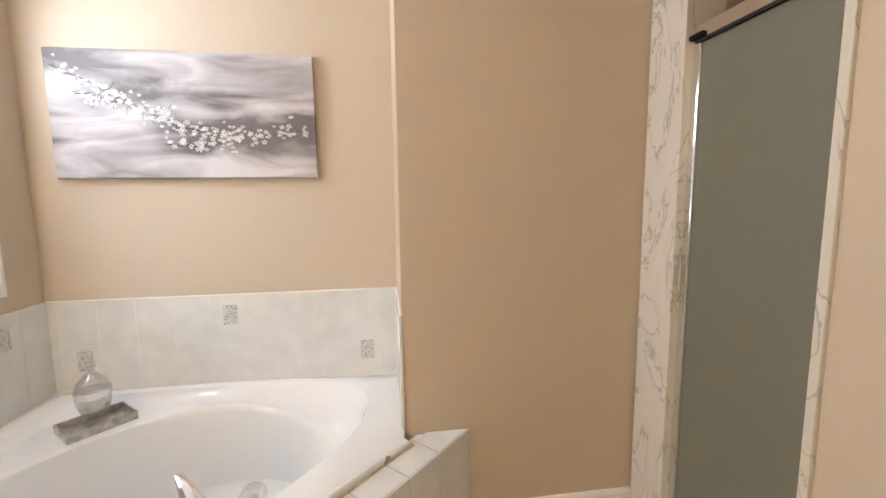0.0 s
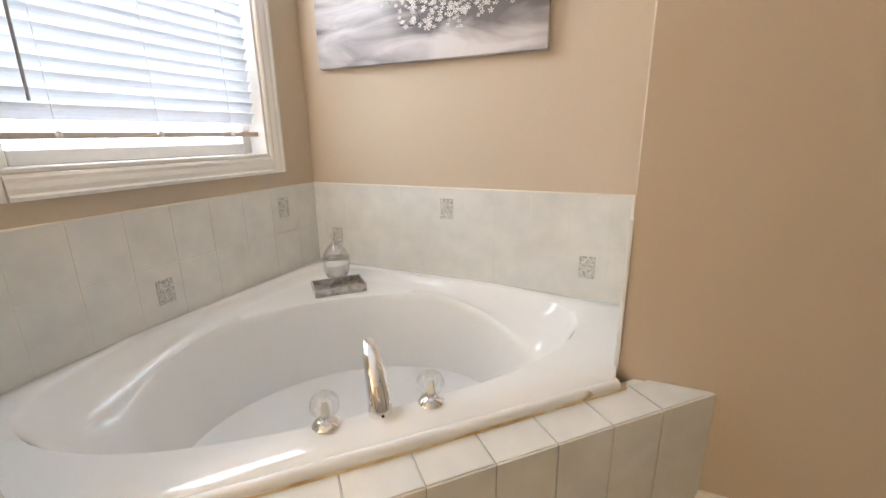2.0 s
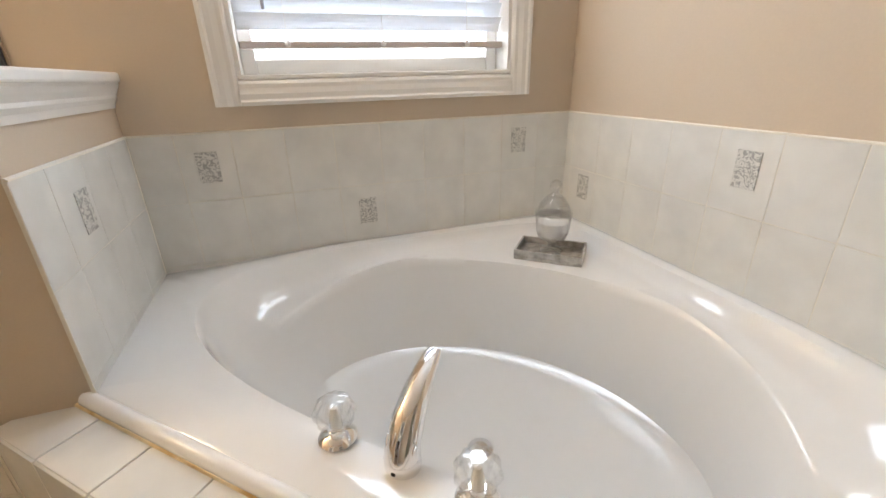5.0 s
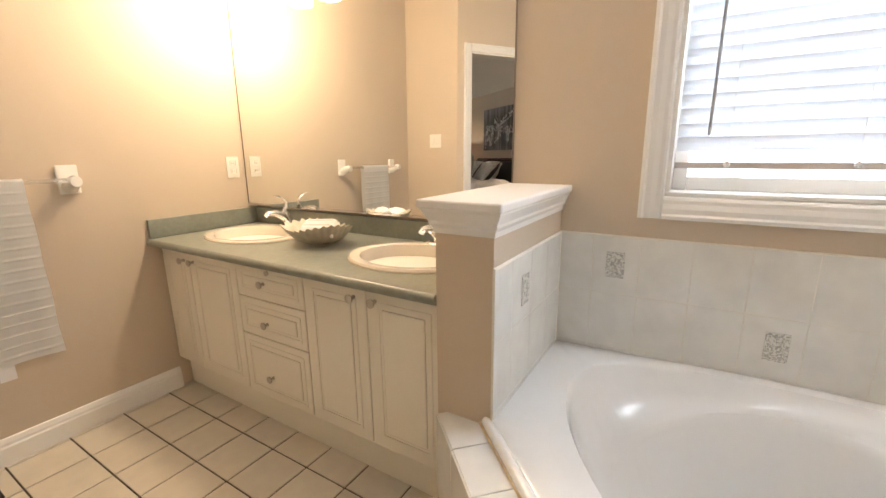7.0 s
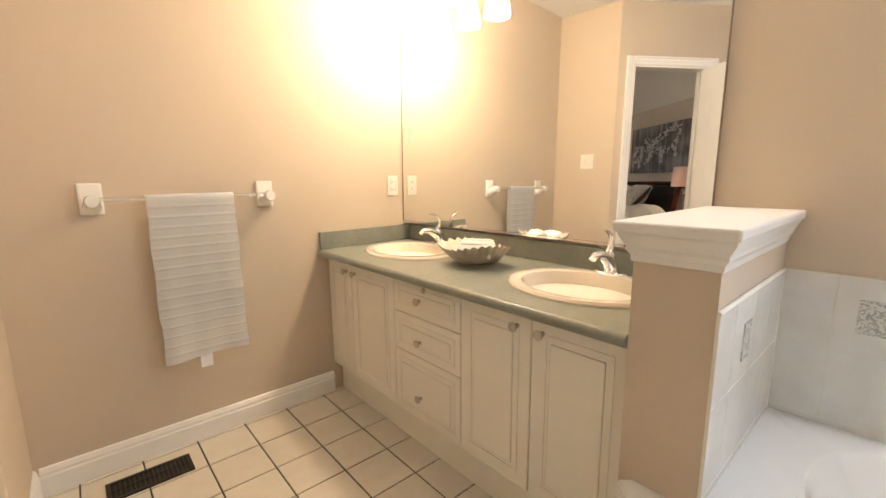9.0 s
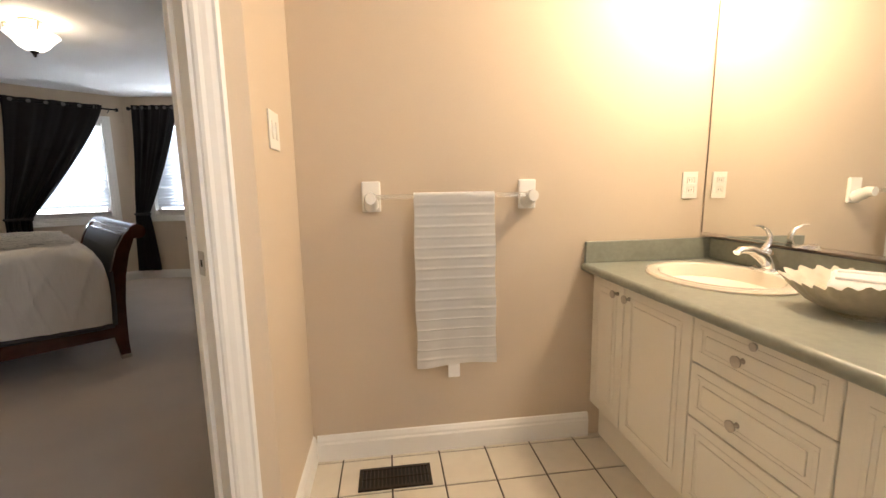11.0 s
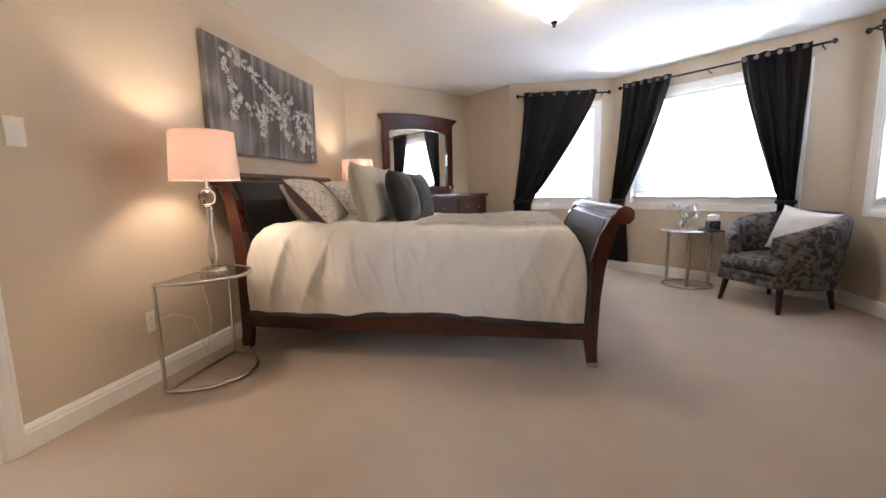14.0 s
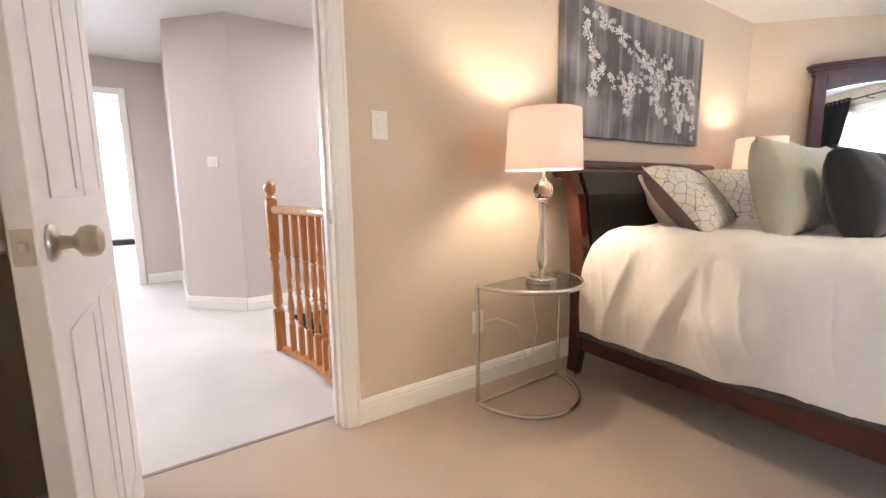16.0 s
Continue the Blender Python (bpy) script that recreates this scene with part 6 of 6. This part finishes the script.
def curtain(m, top, tie, foot, z_top, z_tie, z_foot, label, seed):
    """A gathered curtain panel in a wall's axes: the stretches (x0, x1) that it spans at the rod, the tie and the floor."""
    t = thing("curtain", m, label, "curtain", "black curtains")
    bm = bmesh.new()
    cols, rows = 80, 56
    grid = []
    for i in range(rows + 1):
        f = i / rows
        z = z_top + (z_foot - z_top) * f
        tt = (z_top - z) / (z_top - z_tie)
        if tt <= 1:
            e = tt ** 1.25
            a0, a1 = top[0] + (tie[0] - top[0]) * tt ** 1.6, top[1] + (tie[1] - top[1]) * e
        else:
            s = min(1.0, (z_tie - z) / max(z_tie - z_foot, 0.01))
            s = s ** 0.7
            a0, a1 = tie[0] + (foot[0] - tie[0]) * s, tie[1] + (foot[1] - tie[1]) * s
        row = []
        depth = 0.020 + 0.012 * f
        for k in range(cols + 1):
            c = k / cols
            y = 0.095 + depth * math.sin(2 * math.pi * 4.5 * c + seed) + 0.006 * math.sin(2 * math.pi * 11 * c + 3 * f + seed)
            row.append(bm.verts.new((a0 + (a1 - a0) * c + 0.006 * noise.noise(Vector((c * 4, f * 5, seed))), y + 0.01 * noise.noise(Vector((c * 3, f * 3, seed + 4))), z)))
        grid.append(row)
    for a, b in zip(grid, grid[1:]):
        for k in range(cols):
            bm.faces.new((a[k], a[k + 1], b[k + 1], b[k]))
    bmesh.ops.solidify(bm, geom=bm.faces[:], thickness=0.003)
    part("panel", bm, M["curtain"], t, smooth=True)
    if z_foot < z_tie:
        x0, x1 = sorted(tie)
        part("tieback", boxed(x0 - 0.012, x1 + 0.012, 0.055, 0.138, z_tie - 0.018, z_tie + 0.018, 0.014), M["curtain"], t, "black tieback")
    for k in range(6):
        x = top[0] + (top[1] - top[0]) * (k + 0.5) / 6
        part("grommet", lathe([(0.019, -0.003), (0.021, 0), (0.019, 0.003), (0.012, 0.002)], 14, at=(x, 0.118, z_top - 0.035), axis="Y"), M["grommet"], t, "dark steel grommet")
    return t


def rod(m, x0, x1, z, label, mid=True):
    t = thing("curtain_rod", m, label, "curtain rod", "curtain rods")
    part("pole", tube([(x0, 0.095, z), (x1, 0.095, z)], 0.010, 12), M["rod"], t, smooth=True)
    for x, q in ((x0, -1), (x1, 1)):
        part("finial", lathe([(0.010, 0), (0.021, q * 0.008), (0.023, q * 0.022), (0.015, q * 0.034), (0.001, q * 0.038)], 16, at=(x, 0.095, z), axis="X"), M["rod"], t, "round finial", smooth=True)
    for x in ((x0 + 0.06, (x0 + x1) / 2, x1 - 0.06) if mid else (x0 + 0.06, x1 - 0.06)):
        part("bracket", tube([(x, 0.001, z - 0.03), (x, 0.05, z - 0.025), (x, 0.095, z - 0.012)], 0.006, 8), M["rod"], t)


B1, B2, B3 = frame_ab(A3, A4)[0], frame_ab(A2, A3)[0], frame_ab(A1, A2)[0]
rod(B1, 0.10, 1.14, 2.15, "black iron curtain rod over the narrow window", False)
curtain(B1, (1.08, 0.22), (1.20, 0.98), (1.20, 1.0), 2.19, 0.86, 0.10, "black grommet curtain tied back over the narrow window", 0.3)
rod(B2, 0.20, L2 - 0.15, 2.17, "long black iron curtain rod over the wide window")
curtain(B2, (L2 - 0.18, L2 - 0.72), (L2 - 0.08, L2 - 0.23), (L2 - 0.03, L2 - 0.30), 2.21, 0.86, 0.12, "black grommet curtain tied back at the wide window", 1.1)
curtain(B2, (0.32, 0.85), (0.34, 0.47), (0.30, 0.50), 2.21, 0.86, 0.10, "black grommet curtain behind the armchair", 2.2)
rod(B3, L3 - 1.4, L3 - 0.15, 2.17, "black iron curtain rod over the side window", False)
curtain(B3, (L3 - 1.30, L3 - 0.24), (L3 - 1.05, L3 - 0.80), (L3 - 1.08, L3 - 0.80), 2.21, 0.86, 0.10, "black grommet curtain beside the side window", 3.0)

# ---- sitting corner ----
tab = thing("side_table", bed_frame(5.03, 0.62, 0), "round silver metal side table with a glass top", "side table")
R = 0.27
for z in (0.010,):
    part("base_ring", tube([(R * 0.85 * math.cos(a), R * 0.85 * math.sin(a), z) for a in [2 * math.pi * k / 36 for k in range(36)]], 0.009, 10, closed=True), M["steel"], tab, smooth=True)
part("top_ring", tube([(R * math.cos(a), R * math.sin(a), 0.575) for a in [2 * math.pi * k / 36 for k in range(36)]], 0.012, 10, closed=True), M["steel"], tab, smooth=True)
part("glass_top", lathe([(R - 0.006, 0.572), (R - 0.006, 0.583), (0.01, 0.583)], 36), M["paleglass"], tab, "pale glass top")
for a in (40, 160, 280):
    c, s = math.cos(radians(a)), math.sin(radians(a))
    part("leg", tube([(R * 0.82 * c, R * 0.82 * s, 0.01), (R * 0.82 * c, R * 0.82 * s, 0.572)], 0.016, 10), M["steel"], tab, smooth=True)
vase = thing("flower_vase", bed_frame(5.00, 0.70, 0.584), "clear glass vase with white orchid blooms", "vase")
part("glass", lathe([(0.03, 0), (0.038, 0.01), (0.042, 0.05), (0.03, 0.09), (0.032, 0.11), (0.029, 0.11), (0.027, 0.09), (0.001, 0.012)], 20), M["crystal"], vase, smooth=True)
random.seed(5)
for k in range(7):
    a, rr, hh = random.uniform(0, 6.28), random.uniform(0.03, 0.13), random.uniform(0.15, 0.25)
    end = (rr * math.cos(a), rr * math.sin(a), hh)
    part("stem", tube([(0, 0, 0.02), (end[0] * 0.3, end[1] * 0.3, hh * 0.7), end], 0.002, 6), M["leafgreen"], vase)
    bm = bmesh.new()
    for p in range(5):
        b = 2 * math.pi * p / 5
        c0 = Vector(end)
        d = Vector((math.cos(b), 0.5 * math.sin(a + p), math.sin(b))).normalized()
        sd = d.orthogonal().normalized()
        pts = [c0, c0 + d * 0.030 + sd * 0.024, c0 + d * 0.056 + sd * 0.011, c0 + d * 0.056 - sd * 0.011, c0 + d * 0.030 - sd * 0.024]
        bm.faces.new([bm.verts.new(q) for q in pts])
    bmesh.ops.solidify(bm, geom=bm.faces[:], thickness=0.002)
    part("bloom", bm, M["petal"], vase, "white orchid bloom")
mug = thing("candle_box", bed_frame(4.82, 0.50, 0.584), "grey box of white tissue on a dark tray", "box")
part("tray", boxed(-0.12, 0.12, -0.08, 0.08, 0, 0.012, 0.003), M["dark"], mug, "dark tray")
part("box", boxed(-0.05, 0.05, -0.05, 0.05, 0.0125, 0.10, 0.006), M["damask"], mug)
part("tissue", lathe([(0.03, 0.10), (0.05, 0.125), (0.042, 0.14), (0.055, 0.15), (0.02, 0.165), (0.002, 0.16)], 9), M["petal"], mug, "white tissue tuft")

ch = thing("armchair", bed_frame(4.36, 0.15, 0) @ pose(0, 0, 0, 0, 0, 203), "grey damask tub armchair on dark tapered legs", "armchair")


def shell_back():
    """The chair's wrap-round back and arms as one thick, rounded band."""
    bm = bmesh.new()
    N = 40
    rings = []
    for k in range(N + 1):
        a = radians(-62 + 304 * k / N)
        c, s = math.cos(a), math.sin(a)
        rad = 0.345
        f = abs(k / N - 0.5) * 2
        topz = 0.60 + 0.19 * (1 - f ** 2.2)
        lean = 0.05 * (1 - f ** 2)
        sec = []
        for dr, z in ((-0.05, 0.20), (-0.05, topz - 0.05), (-0.03, topz - 0.012), (0.0, topz), (0.03, topz - 0.012), (0.05, topz - 0.05), (0.045, 0.45), (0.03, 0.20)):
            r = rad + dr + lean * (z - 0.2)
            sec.append(bm.verts.new((r * c * 1.02, r * s, z)))
        rings.append(sec)
    for a, b in zip(rings, rings[1:]):
        for k in range(8):
            bm.faces.new((a[k], a[(k + 1) % 8], b[(k + 1) % 8], b[k]))
    bm.faces.new(rings[0][::-1])
    bm.faces.new(rings[-1])
    return bm


part("back", shell_back(), M["damask"], ch, smooth=True)
part("seat_base", boxed(-0.29, 0.29, -0.36, 0.26, 0.20, 0.31, 0.03), M["damask"], ch)
part("seat_cushion", boxed(-0.275, 0.275, -0.365, 0.22, 0.311, 0.43, 0.045), M["damask"], ch)
for x in (-0.26, 0.26):
    for y in (-0.31, 0.24):
        part("leg", tube([(x * 0.92, y * 0.92, 0.205), (x * 1.02, y * 1.02, 0.0)], [0.026, 0.016], 10), M["darkwood"], ch, "dark tapered leg")
cu = cushion(ch.matrix_basis @ pose(0.0, 0.10, 0.43, -18, 8, 0), 0.46, 0.40, 0.16, M["cushion"], "white square cushion on the armchair", None, 12)
tagged(cu, group="chair cushion")

# ---- ceiling light ----
cl = thing("ceiling_light", Matrix.Translation((3.835, -1.357, BED_H)), "semi-flush ceiling light with an alabaster glass bowl", "ceiling light")
part("canopy", lathe([(0.065, 0), (0.062, -0.012), (0.03, -0.025), (0.012, -0.03)], 28), M["bronzelight"], cl, smooth=True)
part("stem", tube([(0, 0, -0.02), (0, 0, -0.10)], 0.008, 10), M["bronzelight"], cl)
for a in (20, 140, 260):
    c, s = math.cos(radians(a)), math.sin(radians(a))
    part("arm", tube([(r * c, r * s, z) for r, z in ((0.01, -0.085), (0.05, -0.105), (0.10, -0.095), (0.14, -0.06), (0.145, -0.035), (0.125, -0.03))], 0.006, 8), M["bronzelight"], cl, "curled metal arm", smooth=True)
b_ = part("bowl", lathe([(0.148, -0.092), (0.152, -0.098), (0.135, -0.115), (0.105, -0.145), (0.085, -0.175), (0.05, -0.20), (0.015, -0.208)], 36), M["bowlglass"], cl, "glowing alabaster glass bowl", smooth=True)
b_.visible_shadow = False
part("finial", lathe([(0.026, -0.205), (0.022, -0.215), (0.010, -0.225), (0.012, -0.235), (0.002, -0.245)], 16), M["bronze"], cl, "dark finial", smooth=True)
lamp("ceiling_bulb", "POINT", Matrix.Translation((3.835, -1.357, BED_H - 0.085)), CEIL, (1.0, 0.82, 0.58), 0.06)

# ---- hall: balustrade, picture ----
bal = thing("stair_balustrade", Matrix.Identity(4), "golden oak balustrade with turned spindles", "balustrade")
P0, P1, NW = W(1.67, HV + 0.01), W(1.585, 5.42), W(1.57, 5.46)


def along(f):
    """The rail's gently bent line."""
    return P0.lerp(P1, f) + W(0.06, 0) * math.sin(math.pi * f)


part("shoe", tube([along(k / 12) + Vector((0, 0, 0.012)) for k in range(13)], 0.026, 6), M["oak"], bal)
part("handrail", tube([along(k / 12) + Vector((0, 0, 0.91)) for k in range(13)], 0.028, 14), M["railoak"], bal, "polished oak handrail", smooth=True)


def spindle(p):
    s = part("spindle", boxed(-0.016, 0.016, -0.016, 0.016, 0.02, 0.20, 0.002), M["oak"], bal, "", Matrix.Translation(p) @ pose(0, 0, 0, 0, 0, -51))
    part("turning", lathe([(0.016, 0.20), (0.019, 0.212), (0.011, 0.222), (0.018, 0.235), (0.014, 0.26), (0.020, 0.31), (0.016, 0.36), (0.010, 0.40), (0.018, 0.412), (0.011, 0.424), (0.018, 0.436), (0.012, 0.46), (0.017, 0.52), (0.013, 0.60), (0.018, 0.612), (0.011, 0.622), (0.016, 0.632)], 14), M["oak"], s, smooth=True)
    part("block", boxed(-0.016, 0.016, -0.016, 0.016, 0.632, 0.895, 0.002), M["oak"], s)


for k in range(9):
    spindle(along(0.03 + k * 0.107))
nw = part("newel", boxed(-0.031, 0.031, -0.031, 0.031, 0.0, 0.26, 0.003), M["oak"], bal, "turned oak newel post", Matrix.Translation(NW) @ pose(0, 0, 0, 0, 0, -51))
part("turning", lathe([(0.030, 0.26), (0.033, 0.275), (0.022, 0.29), (0.030, 0.32), (0.027, 0.40), (0.020, 0.50), (0.028, 0.56), (0.022, 0.58), (0.030, 0.60), (0.023, 0.64)], 18), M["oak"], nw, smooth=True)
part("block", boxed(-0.031, 0.031, -0.031, 0.031, 0.64, 0.97, 0.003), M["oak"], nw)
part("ball", lathe([(0.023, 0.97), (0.035, 0.98), (0.023, 0.995), (0.017, 1.0), (0.031, 1.02), (0.036, 1.045), (0.028, 1.07), (0.009, 1.085), (0.001, 1.086)], 20), M["oak"], nw, "round oak finial", smooth=True)
hp = thing("framed_picture", bed_frame(2.55, 6.555, 0.62, 180), "framed grey still-life print in a silver frame on the stair wall", "picture")
part("print", boxed(-0.25, 0.25, 0.002, 0.012, 0.03, 0.88), M["canvas_b"], hp)
fr = bmesh.new()
box(fr, -0.28, -0.25, 0.002, 0.025, 0, 0.91, 0.004)
box(fr, 0.25, 0.28, 0.002, 0.025, 0, 0.91, 0.004)
box(fr, -0.25, 0.25, 0.002, 0.025, 0, 0.03, 0.004)
box(fr, -0.25, 0.25, 0.002, 0.025, 0.88, 0.91, 0.004)
part("frame", fr, M["steel"], hp, "silver picture frame")
bn = thing("bench", bed_frame(0.45, 9.6, 0), "black bench with a white cushion in the far room", "bench")
part("seat", boxed(-0.5, 0.35, -0.25, 0.25, 0.36, 0.42, 0.01), M["leather"], bn)
part("cushion", boxed(-0.48, 0.33, -0.24, 0.24, 0.421, 0.58, 0.05), M["cushion"], bn)
for x in (-0.46, 0.31):
    for y in (-0.21, 0.21):
        part("leg", boxed(x - 0.02, x + 0.02, y - 0.02, y + 0.02, 0, 0.36), M["leather"], bn)

# ---- bathroom floor tiles ----
fl = bpy.data.objects["floor_bathroom"]
FT = 0.204
tiles = mesh_of(boxed(0.0032, FT - 0.0032, 0.0032, FT - 0.0032, -0.006, 0.0, 0.0015), "floor_tile", M["floortile"])
TX, TY = 0.433, 0.436


def clipped(x, y):
    """The part of one tile that lies inside the floor."""
    pts = [Vector((x + 0.002, y + 0.002)), Vector((x + FT - 0.002, y + 0.002)), Vector((x + FT - 0.002, y + FT - 0.002)), Vector((x + 0.002, y + FT - 0.002))]
    def inside(p):
        return p.x < X_SW or (p.x * CU - p.y * SU) < DOOR_U - 0.001
    if all(inside(p) for p in pts):
        return None
    if not any(inside(p) for p in pts):
        return []
    n = Vector((CU, -SU))
    out = []
    for k in range(4):
        p, q = pts[k], pts[(k + 1) % 4]
        dp, dq = p.dot(n) - (DOOR_U - 0.004), q.dot(n) - (DOOR_U - 0.004)
        if dp <= 0:
            out.append(p)
        if dp * dq < 0:
            out.append(p.lerp(q, dp / (dp - dq)))
    return out


for i in range(-1, 11):
    for j in range(-1, 15):
        x, y = TX + i * FT, TY + j * FT
        if x > X_S - 0.01 or y > Y_T - 0.01 or y + FT < Y_W or (x < 1.7 and y - 2.2 > (x + FT - 0.6) * 1.02):
            continue
        if x + FT > X_SW and y + 0.6 * FT < corner[1]:
            if x < X_SW - 0.01:
                part("tile", boxed(x + 0.003, X_SW + 0.01, y + 0.003, y + FT - 0.003, -0.006, 0.0), M["floortile"], fl)
            continue
        c = clipped(x, y)
        if c is None and x + FT < X_S and y > Y_W - FT:
            ob = new("tile", tiles)
            ob.parent, ob.location = fl, (x, y, 0)
        elif c:
            if len(c) > 2:
                part("tile", prism([tuple(p) for p in c], -0.006, 0.0), M["floortile"], fl)
